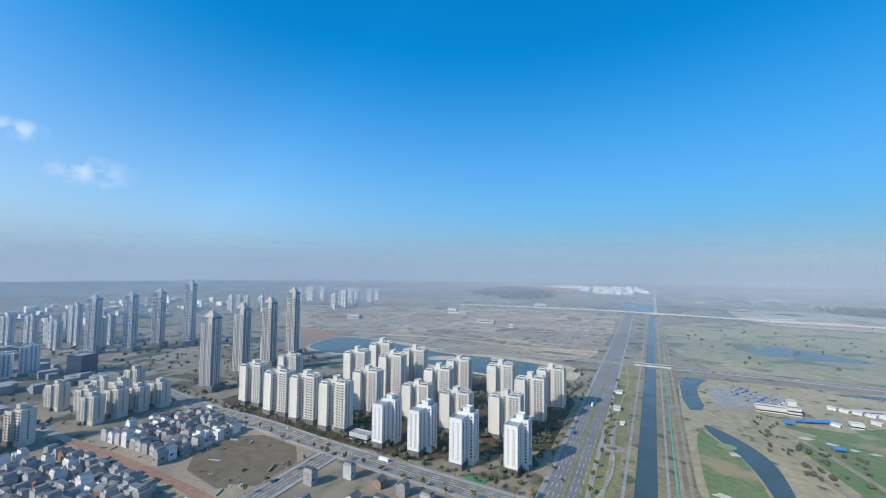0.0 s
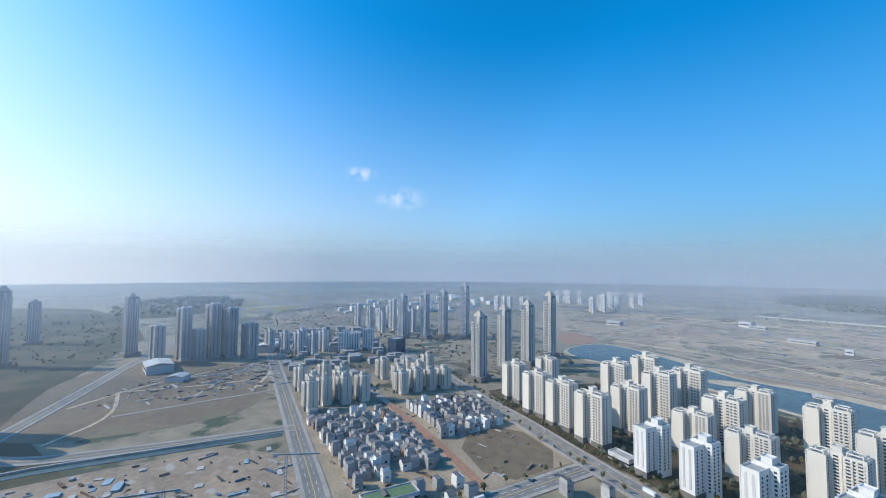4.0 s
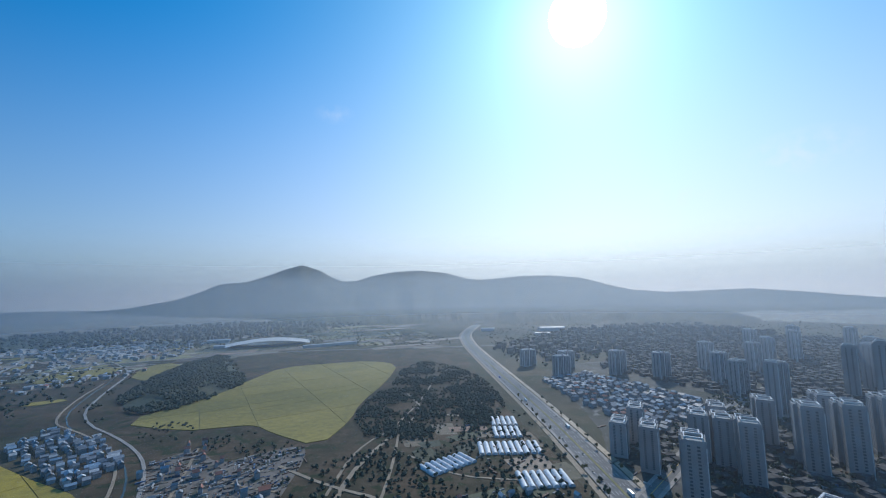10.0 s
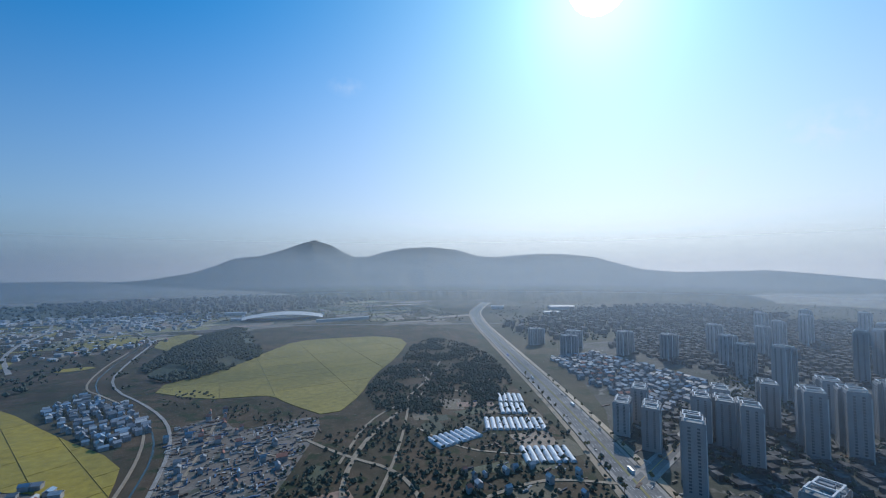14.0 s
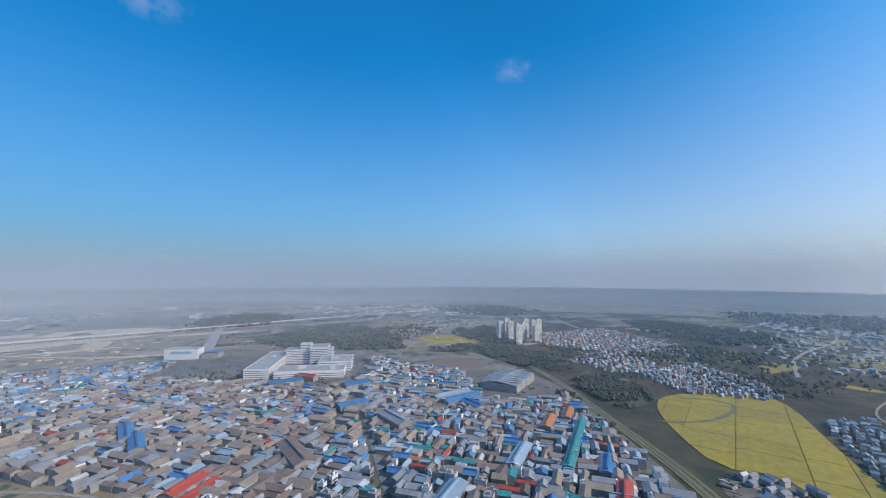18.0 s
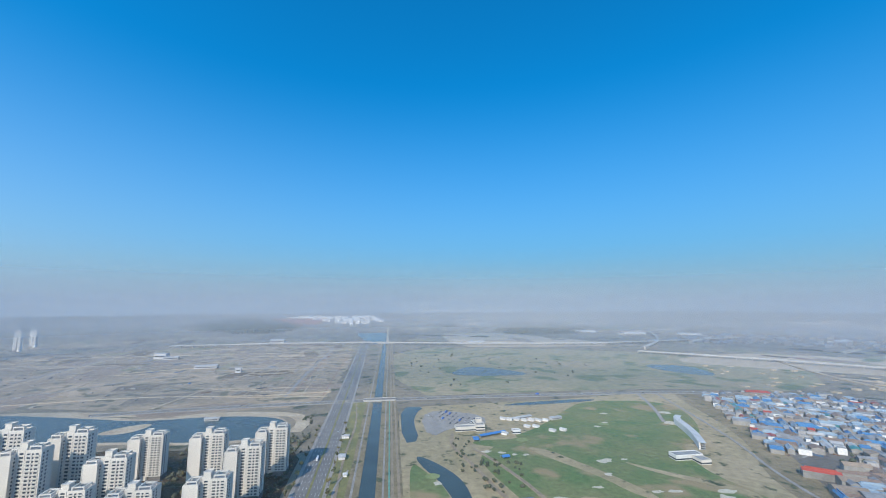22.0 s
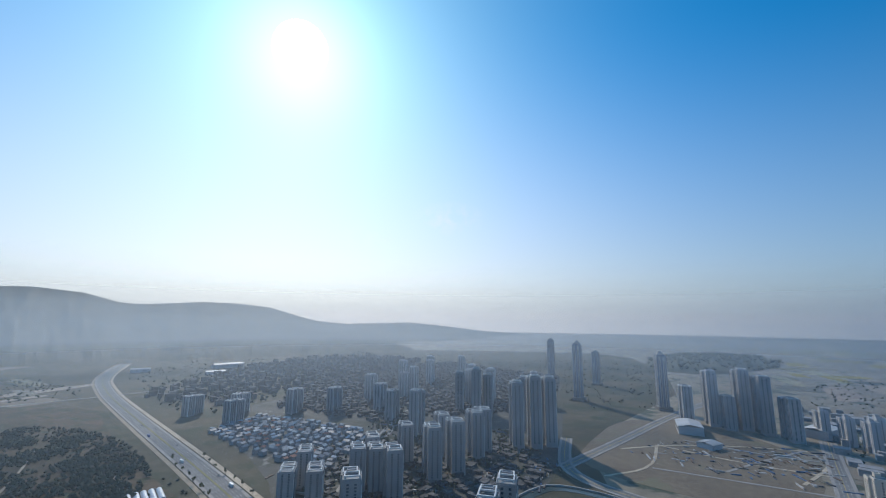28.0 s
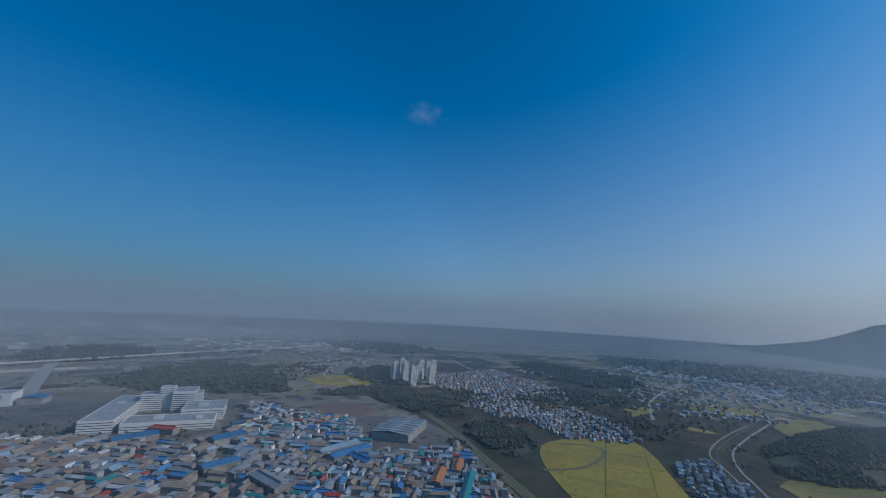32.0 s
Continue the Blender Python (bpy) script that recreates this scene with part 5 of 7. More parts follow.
def small_block(h, wall=None, label="pale grey mid-rise apartment block"):
    wall = wall or M_GREY
    t = thing("apartment_block", label, "apartment block")
    wing(t, -11, -6, 0, 6, h - 2, wall, [("y-", 0.3, 2.6), ("y-", 0.75, 2.6), ("x-", 0.5, 1.6), ("y+", 0.5, 2.4)])
    wing(t, 0, -4, 11, 8, h, wall, [("y-", 0.3, 2.6), ("y-", 0.75, 2.6), ("x+", 0.5, 1.6), ("y+", 0.5, 2.4)], base=False)
    roof_house(t, -3, -1, 3, 4, h + 0.2, wall)
    return t


def framed_tower(h, wall=None, label="grey apartment tower with open square roof frames"):
    wall = wall or M_GREY
    t = thing("apartment_tower", label, "apartment block")
    wing(t, -18, -9, -2, 8, h - 2, wall, [("y-", 0.2, 2.6), ("y-", 0.5, 2.6), ("y-", 0.8, 2.6), ("x-", 0.3, 2.2), ("x-", 0.7, 2.2), ("y+", 0.2, 2.6), ("y+", 0.5, 2.6), ("y+", 0.8, 2.6)])
    wing(t, -2, -6, 5, 10, h + 1, wall, [("y-", 0.5, 2.2), ("y+", 0.5, 2.2)], base=False)
    wing(t, 5, -7, 20, 10, h + 2, wall, [("y-", 0.2, 2.6), ("y-", 0.5, 2.6), ("y-", 0.8, 2.6), ("x+", 0.3, 2.2), ("x+", 0.7, 2.2), ("y+", 0.2, 2.6), ("y+", 0.5, 2.6), ("y+", 0.8, 2.6)], base=False)
    for x, y in ((-18.4, 8), (-3.0, 8), (19.2, 10), (4.4, 10)):
        part("corner_pier", Shape().box(x, y - 0.1, 0, x + 1.3, y + 0.7, h - 2), M_WHITE, t, "pale vertical wall strip")
    roof_frame(t, -16.5, -7.5, -3.5, 6.5, h - 1.8, M_WHITE)
    roof_frame(t, 6.5, -5.5, 18.5, 8.5, h + 2.2, M_WHITE)
    roof_house(t, -1, -3, 4, 5, h + 1.2, wall)
    return t


def point_tower(h, wall=None, label="slender beige and blue-glass residential skyscraper"):
    wall = wall or M_BEIGE
    t = thing("skyscraper", label, "tower")
    outline = [(-10, -13), (10, -13), (13, -10), (13, 10), (10, 13), (-10, 13), (-13, 10), (-13, -10)]
    part("core", Shape().prism(outline, -1, h), M_TINTED, t, "grey-blue glass shaft")
    panes = Shape()
    for sx in (-1, 1):
        for sy in (-1, 1):
            s = Shape().box(min(sx * 3.2, sx * 10.8), min(sy * 8, sy * 14), -1, max(sx * 3.2, sx * 10.8), max(sy * 8, sy * 14), h - (0 if sx > 0 else 9))
            part("corner_shaft", s, wall, t, "beige rendered corner shaft")
            for share in (0.32, 0.72):
                c = window_column(h - 9, "y-" if sy < 0 else "y+", sx * (3.2 + 7.6 * share), sy * 14, 1.9, tall=1.7)
                panes.add(c.v, c.f)
            part("side_shaft", Shape().box(min(sx * 10.8, sx * 14), min(sy * 2.6, sy * 9), -1, max(sx * 10.8, sx * 14), max(sy * 2.6, sy * 9), h - (3 if sx > 0 else 12)), wall, t)
            c = window_column(h - 12, "x-" if sx < 0 else "x+", sy * 5.6, sx * 14, 2.2, tall=1.7)
            panes.add(c.v, c.f)
    bands = Shape()
    for k in range(3, int(h / FLOOR)):
        bands.box(-3.2, -13.3, k * FLOOR, 3.2, 13.3, k * FLOOR + 0.7)
    tagged(part("floor_edges", bands, wall, t, "pale floor edges across the glass"), kind="stuff")
    tagged(part("windows", panes, M_GLASS, t, "small dark windows, floor over floor"), kind="stuff")
    part("crown", Shape().box(-7, -7, h, 7, 7, h + 5).ring(-9, -9, 9, 9, 0.8, h, h + 3).box(-4, -4, h + 5, 4, 4, h + 9), wall, t)
    part("mast", Shape().box(-0.4, -0.4, h + 9, 0.4, 0.4, h + 15), M_STEEL, t)
    part("podium", Shape().box(-19, -19, -1, 19, 19, 8), M_STONE, t)
    slim = Matrix.Diagonal((0.8, 0.8, 1, 1))
    for piece in t.children:
        piece.data.transform(slim)
    return t


ESTATE_T = [(-475, 346), (-418, 338), (-370, 335), (-322, 333), (-503, 432), (-322, 391), (-381, 442), (-326, 451), (-377, 497), (-314, 492), (-257, 404), (-247, 440), (-258, 526), (-201, 395), (-186, 506), (-146, 405), (-134, 462), (-122, 521)]
ESTATE_H = (52, 52, 53, 53, 46, 53, 62, 61, 66, 63, 42, 54, 48, 43, 53, 45, 52, 52)
stand(estate_tower, [(x, y, h, 0) for (x, y), h in zip(ESTATE_T, ESTATE_H)], "towers of the lakeside estate")
stand(estate_slab, [(-251, 330, 44, 0), (-209, 331, 44, 0), (-162, 327, 46, 0), (-115, 342, 43, 0)], "towers of the lakeside estate")
stand(point_tower, [(-590, 361, 107, 20), (-627, 440, 112, 20), (-644, 510, 117, 20), (-677, 597, 131, 20)], "skyscrapers by the lake")
stand(lambda h: point_tower(h, M_GREY, "slender grey and glass residential skyscraper in haze"), [(-1041, 400, 114, 35), (-1008, 452, 119, 35), (-1015, 512, 124, 35), (-977, 560, 142, 35)], "skyscrapers in haze")
# south towers take the darkened render, imitating their shaded side
stand(lambda h: point_tower(h, M_GREY_SHADED, "tall dark residential skyscraper against the light"), [(-1378, -614, 128, 10), (-1040, -392, 140, 10), (-1324, -439, 100, 10), (-1065, -204, 123, 30)], "skyscrapers against the light")
stand(lambda h: framed_tower(h, M_GREY_SHADED, "tall grey apartment tower in haze"), [(-982, -103, 101, 20), (-985, -52, 107, 20), (-967, -20, 99, 20), (-960, -144, 71, 20), (-943, 18, 69, 20), (-965, -76, 60, 20)], "towers by the grass field")
stand(lambda h: framed_tower(h, M_GREY_SHADED, "dark grey apartment tower against the light"), [(-757, -564, 80, 35), (-728, -499, 94, 35), (-758, -489, 82, 35), (-604, -336, 98, 35), (-626, -315, 106, 35), (-650, -300, 103, 35)], "towers against the light")
stand(lambda h: framed_tower(h, M_GREY_SHADED), [(-415, -358, 63, 50), (-454, -350, 64, 50), (-520, -362, 63, 50), (-336, -350, 56, 50), (-336, -412, 46, 50), (-246, -314, 60, 50), (-259, -441, 35, 50), (-267, -400, 42, 50), (-345, -390, 48, 50), (-300, -470, 40, 50), (-556, -372, 60, 50), (-385, -440, 44, 50), (-440, -430, 50, 50), (-500, -410, 56, 50)], "towers beside the wide road")
stand(lambda h: framed_tower(h, M_GREY_SHADED, "grey apartment tower with white roof frames"), [(-258, -217, 50, 25), (-281, -186, 64, 25), (-322, -192, 63, 25), (-319, -132, 50, 25), (-268, -128, 46, 25), (-300, -92, 46, 25)], "towers beside the building site")
stand(lambda h: framed_tower(h, M_GREY_SHADED, "dim apartment tower deep in haze"), [(-551, -507, 73, 20), (-833, -587, 76, 20), (-871, -550, 78, 20), (-874, -610, 82, 20), (-711, -375, 90, 20), (-944, -470, 70, 20), (-600, -620, 55, 20), (-640, -700, 55, 20), (-560, -760, 50, 20), (-500, -820, 48, 20), (-700, -800, 60, 20), (-780, -760, 60, 20),
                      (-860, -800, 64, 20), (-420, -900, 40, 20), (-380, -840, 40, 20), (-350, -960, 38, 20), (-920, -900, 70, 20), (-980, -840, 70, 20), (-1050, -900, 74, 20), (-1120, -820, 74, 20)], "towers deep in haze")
stand(lambda h: small_block(h, M_GREY), [(-1322, 352, 66, 15), (-1282, 380, 66, 15), (-1234, 398, 63, 15), (-1188, 425, 92, 15), (-1137, 468, 67, 15), (-1260, 440, 70, 15), (-1200, 480, 72, 15), (-1160, 380, 60, 15), (-1090, 430, 66, 15)], "blocks behind the skyscrapers")
stand(lambda h: small_block(h, M_WHITE, "white mid-rise block with bright end walls"), [(-912, 209, 46, 60), (-915, 265, 49, 60), (-921, 235, 39, 60)], "white blocks")
stand(lambda h: small_block(h, M_BEIGE, "beige and grey mid-rise apartment block"), [(-657, 80, 35, 10), (-559, 78, 38, 10), (-578, 100, 36, 10), (-572, 125, 36, 10), (-573, 152, 35, 10), (-648, 114, 38, 10), (-645, 140, 33, 10), (-610, 90, 34, 10), (-615, 130, 34, 10),
                      (-671, 215, 32, 10), (-579, 213, 31, 10), (-580, 237, 33, 10), (-580, 260, 30, 10), (-576, 283, 31, 10), (-655, 255, 31, 10), (-679, 304, 31, 10), (-620, 225, 31, 10), (-625, 262, 31, 10)], "blocks of the inner estate")
stand(lambda h: small_block(h, M_GREY, "hazy mid-rise apartment block"), [(-965, 89, 45, 20), (-939, 115, 47, 20), (-919, 141, 46, 20), (-947, 169, 47, 20), (-1000, 130, 45, 20), (-990, 60, 48, 20)], "hazy blocks")
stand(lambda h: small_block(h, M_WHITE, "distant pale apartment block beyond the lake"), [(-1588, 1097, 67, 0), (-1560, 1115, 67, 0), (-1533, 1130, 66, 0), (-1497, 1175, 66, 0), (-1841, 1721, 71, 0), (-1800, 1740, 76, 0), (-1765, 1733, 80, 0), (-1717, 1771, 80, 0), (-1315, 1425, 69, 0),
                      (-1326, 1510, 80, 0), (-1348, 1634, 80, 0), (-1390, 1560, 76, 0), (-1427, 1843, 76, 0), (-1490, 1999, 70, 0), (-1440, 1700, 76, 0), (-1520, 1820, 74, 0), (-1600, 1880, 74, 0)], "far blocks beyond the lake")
stand(lambda h: small_block(h, M_CREAM, "cream apartment block on the wood's edge"), [(1208, -425, 56, -70), (1240, -455, 56, -70), (1222, -490, 52, -70), (1329, -495, 60, -70), (1400, -423, 46, -70), (1377, -561, 54, -70), (1350, -530, 54, -70), (1460, -470, 52, -70), (1300, -430, 58, -70), (1310, -400, 56, -70)], "cream blocks")

# ---- new houses ----
M_H_WHITE = material("house_white", (0.72, 0.71, 0.69), (0.64, 0.63, 0.61), coarse=0.2, fine=1.0, per_object=0.12, space="object")
M_H_GREY = material("house_grey", (0.40, 0.39, 0.38), (0.32, 0.315, 0.31), coarse=0.2, fine=1.0, per_object=0.25, space="object")
M_H_BRICK = material("house_brick", (0.30, 0.20, 0.15), (0.25, 0.165, 0.125), coarse=0.2, fine=1.5, per_object=0.2, space="object")
M_H_ROOF = material("house_roof", (0.15, 0.15, 0.155), (0.11, 0.11, 0.115), coarse=0.2, fine=1.0, per_object=0.3, space="object")


def villa(wall, style):
    t = thing("house", {0: "small new white house with a flat stepped roof", 1: "small new grey house with a roof terrace", 2: "small new brick house with a pitched dark roof"}[style], "house", "new houses")
    w, d, h = ((10, 11, 10.5), (11, 10, 9.5), (10, 12, 8.0))[style]
    part("body", Shape().box(-w / 2, -d / 2, -0.5, w / 2, d / 2, h), wall, t)
    if style == 2:
        part("roof", Shape().gable(-w / 2, -d / 2, w / 2, d / 2, h, h + 3.2, 0.6), M_H_ROOF, t)
        part("gable_wall", Shape().add([(-w / 2, -d / 2, h), (-w / 2, d / 2, h), (-w / 2, 0, h + 2.9), (w / 2, -d / 2, h), (w / 2, d / 2, h), (w / 2, 0, h + 2.9)], [(0, 2, 1), (3, 4, 5), (0, 1, 4, 3), (0, 3, 5, 2), (1, 2, 5, 4)]), wall, t)
    else:
        part("upper_storey", Shape().box(-w / 2 + 1, -d / 2 + (4 if style else 1), h, w / 2 - (4 if style == 0 else 1), d / 2 - 0.5, h + 2.8), wall, t)
        part("roof", Shape().box(-w / 2 + 0.7, -d / 2 + (3.7 if style else 0.7), h + 2.8, w / 2 - (3.7 if style == 0 else 0.7), d / 2 - 0.2, h + 3.1), M_H_ROOF, t)
        part("parapet", Shape().ring(-w / 2, -d / 2, w / 2, d / 2, 0.3, h, h + 0.9), wall, t)
    for z in (4.2,):
        part("window", Shape().box(-w / 2 + 1.5, -d / 2 - 0.1, z, -w / 2 + 4.2, -d / 2 + 0.1, z + 1.6), M_GLASS, t)
        part("window", Shape().box(w / 2 - 0.1, -2, z, w / 2 + 0.1, 1.5, z + 1.6), M_GLASS, t)
    return t


rng = random.Random(11)
VILLAS = [villa(M_H_WHITE, 0), villa(M_H_GREY, 1), villa(M_H_GREY, 0), villa(M_H_WHITE, 2), villa(M_H_BRICK, 2)]
lots = [(outline, step, turn) for outline, step, turn in (([(-520, 74), (-518, 165), (-420, 172), (-350, 165), (-345, 74)], 11.6, 3), ([(-520, 196), (-518, 288), (-415, 292), (-402, 270), (-402, 196)], 11.4, 4), ([(-330, 80), (-310, 170), (-290, 170), (-292, 78)], 17, 0), ([(-262, 180), (-262, 275), (-140, 275), (-120, 200)], 26, 0))]
first_used = set()
for outline, step, turn in lots:
    for x, y in spots(outline, step, rng, 0.16, turn):
        if rng.random() < 0.13:
            continue
        k = rng.choices(range(5), (3, 5, 5, 2, 2))[0]
        m = pose(x, y, 0, 0, 0, turn + 90 * rng.randrange(4)) @ Matrix.Diagonal((rng.uniform(0.66, 0.9), rng.uniform(0.66, 0.9), rng.uniform(0.7, 1.1), 1))
        if k in first_used:
            copy_thing(VILLAS[k], m)
        else:
            first_used.add(k)
            VILLAS[k].matrix_basis = pose(x, y, 0, 0, 0, turn)

# ---- village and town houses ----
M_TILE_R = material("red_tile", (0.30, 0.13, 0.09), (0.24, 0.11, 0.08), coarse=0.2, fine=1.5, per_object=0.25, space="object")
M_SHEET_W = material("white_sheet_roof", (0.56, 0.56, 0.55), (0.44, 0.44, 0.43), coarse=0.1, fine=0.8, per_object=0.15, rough=0.5, space="object")
M_SHEET_G = material("grey_sheet_roof", (0.30, 0.31, 0.32), (0.23, 0.24, 0.25), coarse=0.1, fine=0.8, per_object=0.25, rough=0.5, space="object")
M_SHEET_B = material("blue_sheet_roof", (0.045, 0.15, 0.31), (0.06, 0.19, 0.35), coarse=0.1, fine=0.8, per_object=0.22, rough=0.45, space="object")
M_SHEET_P = material("pale_blue_sheet_roof", (0.24, 0.33, 0.41), (0.29, 0.37, 0.43), coarse=0.1, fine=0.8, per_object=0.2, rough=0.5, space="object")
M_SHEET_T = material("teal_sheet_roof", (0.03, 0.22, 0.23), (0.05, 0.27, 0.26), coarse=0.1, fine=0.8, per_object=0.15, rough=0.45, space="object")
M_SHEET_N = material("brown_sheet_roof", (0.175, 0.125, 0.10), (0.23, 0.17, 0.135), coarse=0.1, fine=0.8, per_object=0.3, rough=0.7, space="object")
M_SHEET_S = material("sand_sheet_roof", (0.27, 0.215, 0.165), (0.22, 0.175, 0.135), coarse=0.1, fine=0.8, per_object=0.2, rough=0.7, space="object")
M_SHEET_R = material("red_sheet_roof", (0.47, 0.075, 0.05), (0.40, 0.075, 0.05), coarse=0.1, fine=0.8, per_object=0.15, rough=0.5, space="object")
M_SHEET_O = material("orange_sheet_roof", (0.52, 0.19, 0.06), (0.45, 0.17, 0.06), coarse=0.1, fine=0.8, per_object=0.1, rough=0.5, space="object")
M_WALL = material("shed_wall", (0.30, 0.29, 0.27), (0.22, 0.21, 0.195), coarse=0.1, fine=0.8, per_object=0.2, space="object")


def cottage(roof, label, w, d, h):
    t = thing("house", label, "house", "village houses")
    part("body", Shape().box(-w / 2, -d / 2, -0.5, w / 2, d / 2, h), M_H_GREY, t)
    part("roof", Shape().gable(-w / 2, -d / 2, w / 2, d / 2, h, h + d * 0.22, 0.5), roof, t)
    part("window", Shape().box(-w / 4, -d / 2 - 0.1, 1, w / 4, -d / 2 + 0.1, 2.4), M_GLASS, t)
    return t


set_down = set()
joined = {}


def scatter(kinds, weights, outline, step, turn, seed, low=0.8, high=1.25, skip=0.12, keep=None, tall=(0.85, 1.2), near=None):
    """Copies of several kinds of thing over an outline; the first of each kind is itself set down. Those that near() refuses are joined by kind."""
    rng = random.Random(seed)
    for x, y in spots(outline, step, rng, 0.22, turn):
        if rng.random() < skip or (keep and not keep(x, y)):
            continue
        k = rng.choices(range(len(kinds)), weights)[0]
        m = pose(x, y, 0, 0, 0, turn + 90 * rng.randrange(2) + rng.uniform(-4, 4)) @ Matrix.Diagonal((rng.uniform(low, high), rng.uniform(low, high), rng.uniform(*tall), 1))
        if near is not None and not near(x, y):
            for piece in kinds[k].children:
                if piece.name.split(".")[0] in ("shell", "gable_wall", "roof", "body", "ridge_vent"):
                    mat = piece.data.materials[0]
                    s = joined.setdefault(mat.name, (mat, Shape()))[1]
                    s.add([tuple(m @ v.co) for v in piece.data.vertices], [list(p.vertices) for p in piece.data.polygons])
        elif kinds[k].name in set_down:
            copy_thing(kinds[k], m)
        else:
            set_down.add(kinds[k].name)
            kinds[k].matrix_basis = pose(x, y, 0, 0, 0, turn)


COTTAGES = [cottage(M_SHEET_W, "small village house with a pale roof", 11, 9, 5.5), cottage(M_SHEET_G, "small village house with a grey roof", 12, 9, 5), cottage(M_TILE_R, "small village house with a red-brown roof", 10, 9, 5.5), cottage(M_SHEET_P, "small village house with a light blue roof", 13, 8, 4.5)]
scatter(COTTAGES, (3, 5, 5, 1), [(1391, -574), (1514, -877), (1084, -875), (906, -780), (1013, -600), (1176, -480)], 16, 20, 21, 0.6, 1.0, near=lambda x, y: False)
scatter(COTTAGES, (4, 5, 2, 2), [(797, -529), (840, -720), (660, -700), (560, -640), (634, -520)], 13, 30, 22, 0.45, 0.8, near=lambda x, y: False)
scatter(COTTAGES, (2, 5, 0, 3), [(468, -585), (484, -684), (380, -620), (285, -522), (308, -458)], 11, 40, 23, 0.4, 0.8, near=lambda x, y: math.hypot(x, y) < 640)
scatter(COTTAGES, (1, 4, 4, 0.5), [(271, -505), (237, -580), (170, -480), (100, -455), (110, -400), (190, -345)], 17, 20, 24, 0.3, 0.65, 0.5, near=lambda x, y: math.hypot(x, y) < 440)
scatter(COTTAGES, (3, 4, 1, 1), [(370, -346), (336, -415), (262, -365), (286, -323)], 12, 10, 25, 0.5, 0.8, 0.35)
scatter(COTTAGES, (2, 7, 1, 1), [(-307, -640), (-320, -800), (-446, -846), (-500, -600), (-471, -530), (-336, -477)], 14, 15, 26, 0.6, 1.0, 0.1, near=lambda x, y: False)
scatter(COTTAGES, (4, 5, 3, 2), [(760, -600), (800, -480), (960, -470), (1010, -590), (900, -640)], 15, 25, 29, 0.5, 0.85, 0.25, near=lambda x, y: False)
scatter(COTTAGES, (4, 4, 1, 2), [(-40, -380), (-60, -300), (-150, -300), (-170, -360), (-110, -372)], 15, 15, 27, 0.35, 0.65, 0.6)
scatter(COTTAGES, (4, 4, 1, 2), [(760, -950), (640, -1010), (560, -1180), (700, -1100)], 24, 15, 28, 0.8, 1.2, 0.2, near=lambda x, y: False)

# ---- workshop quarter ----
def workshop(roof, label, w, d, h, light):
    t = thing("workshop", label, "workshop", "workshops")
    part("shell", Shape().box(-w / 2, -d / 2, -0.5, w / 2, d / 2, h), M_WALL, t)
    part("gable_wall", Shape().add([(-w / 2, -d / 2, h), (-w / 2, d / 2, h), (-w / 2, 0, h + d * 0.14), (w / 2, -d / 2, h), (w / 2, d / 2, h), (w / 2, 0, h + d * 0.14)], [(0, 2, 1), (3, 4, 5), (0, 1, 4, 3), (0, 3, 5, 2), (1, 2, 5, 4)]), M_WALL, t)
    part("roof", Shape().gable(-w / 2, -d / 2, w / 2, d / 2, h + 0.1, h + d * 0.15 + 0.1, 0.5), roof, t)
    if light:
        part("ridge_vent", Shape().box(-w / 2 + 2, -0.9, h + d * 0.15 - 0.2, w / 2 - 2, 0.9, h + d * 0.15 + 1.2), roof, t)
    part("gate", Shape().box(w / 2 - 0.1, -2.5, 0, w / 2 + 0.15, 2.5, 4.2), M_SHEET_G, t, "grey sheet-metal gate")
    part("window_strip", Shape().box(-w / 2 + 1.5, -d / 2 - 0.12, h - 2.2, w / 2 - 1.5, -d / 2 + 0.1, h - 1.0), M_GLASS, t)
    return t


def flat_block(wall, label, w, d, h):
    t = thing("works_office", label, "office block", "works offices")
    part("body", Shape().box(-w / 2, -d / 2, -0.5, w / 2, d / 2, h), wall, t)
    part("parapet", Shape().ring(-w / 2, -d / 2, w / 2, d / 2, 0.3, h, h + 0.9), wall, t)
    part("roof", Shape().box(-w / 2 + 0.3, -d / 2 + 0.3, h, w / 2 - 0.3, d / 2 - 0.3, h + 0.2), M_ROOF, t)
    part("stair_head", Shape().box(-2, -2, h, 2, 2, h + 2.6), wall, t)
    for z in np.arange(1.2, h - 1.5, 3.2):
        part("window_strip", Shape().box(-w / 2 + 1, -d / 2 - 0.1, z, w / 2 - 1, -d / 2 + 0.1, z + 1.4), M_GLASS, t)
        part("window_strip", Shape().box(-w / 2 - 0.1, -d / 2 + 1, z, -w / 2 + 0.1, d / 2 - 1, z + 1.4), M_GLASS, t)
    return t


SHEDS = [workshop(M_SHEET_B, "workshop with a bright blue sheet roof", 26, 14, 6, True), workshop(M_SHEET_G, "workshop with a grey sheet roof", 28, 15, 6.5, False), workshop(M_SHEET_N, "old workshop with a brown corrugated roof", 30, 14, 6, False),
         workshop(M_SHEET_P, "workshop with a light blue sheet roof", 24, 14, 6, True), workshop(M_SHEET_W, "workshop with a white sheet roof", 22, 13, 6, False), workshop(M_SHEET_S, "workshop with a sand-coloured roof", 32, 16, 7, False),
         workshop(M_SHEET_T, "workshop with a teal sheet roof", 26, 12, 6, False), workshop(M_SHEET_R, "workshop with a red sheet roof", 22, 12, 6, False), workshop(M_SHEET_O, "workshop with an orange sheet roof", 20, 10, 6, False),
         flat_block(M_H_WHITE, "white two-storey works office", 14, 10, 8), flat_block(M_H_GREY, "grey flat-roofed works office", 16, 11, 9)]


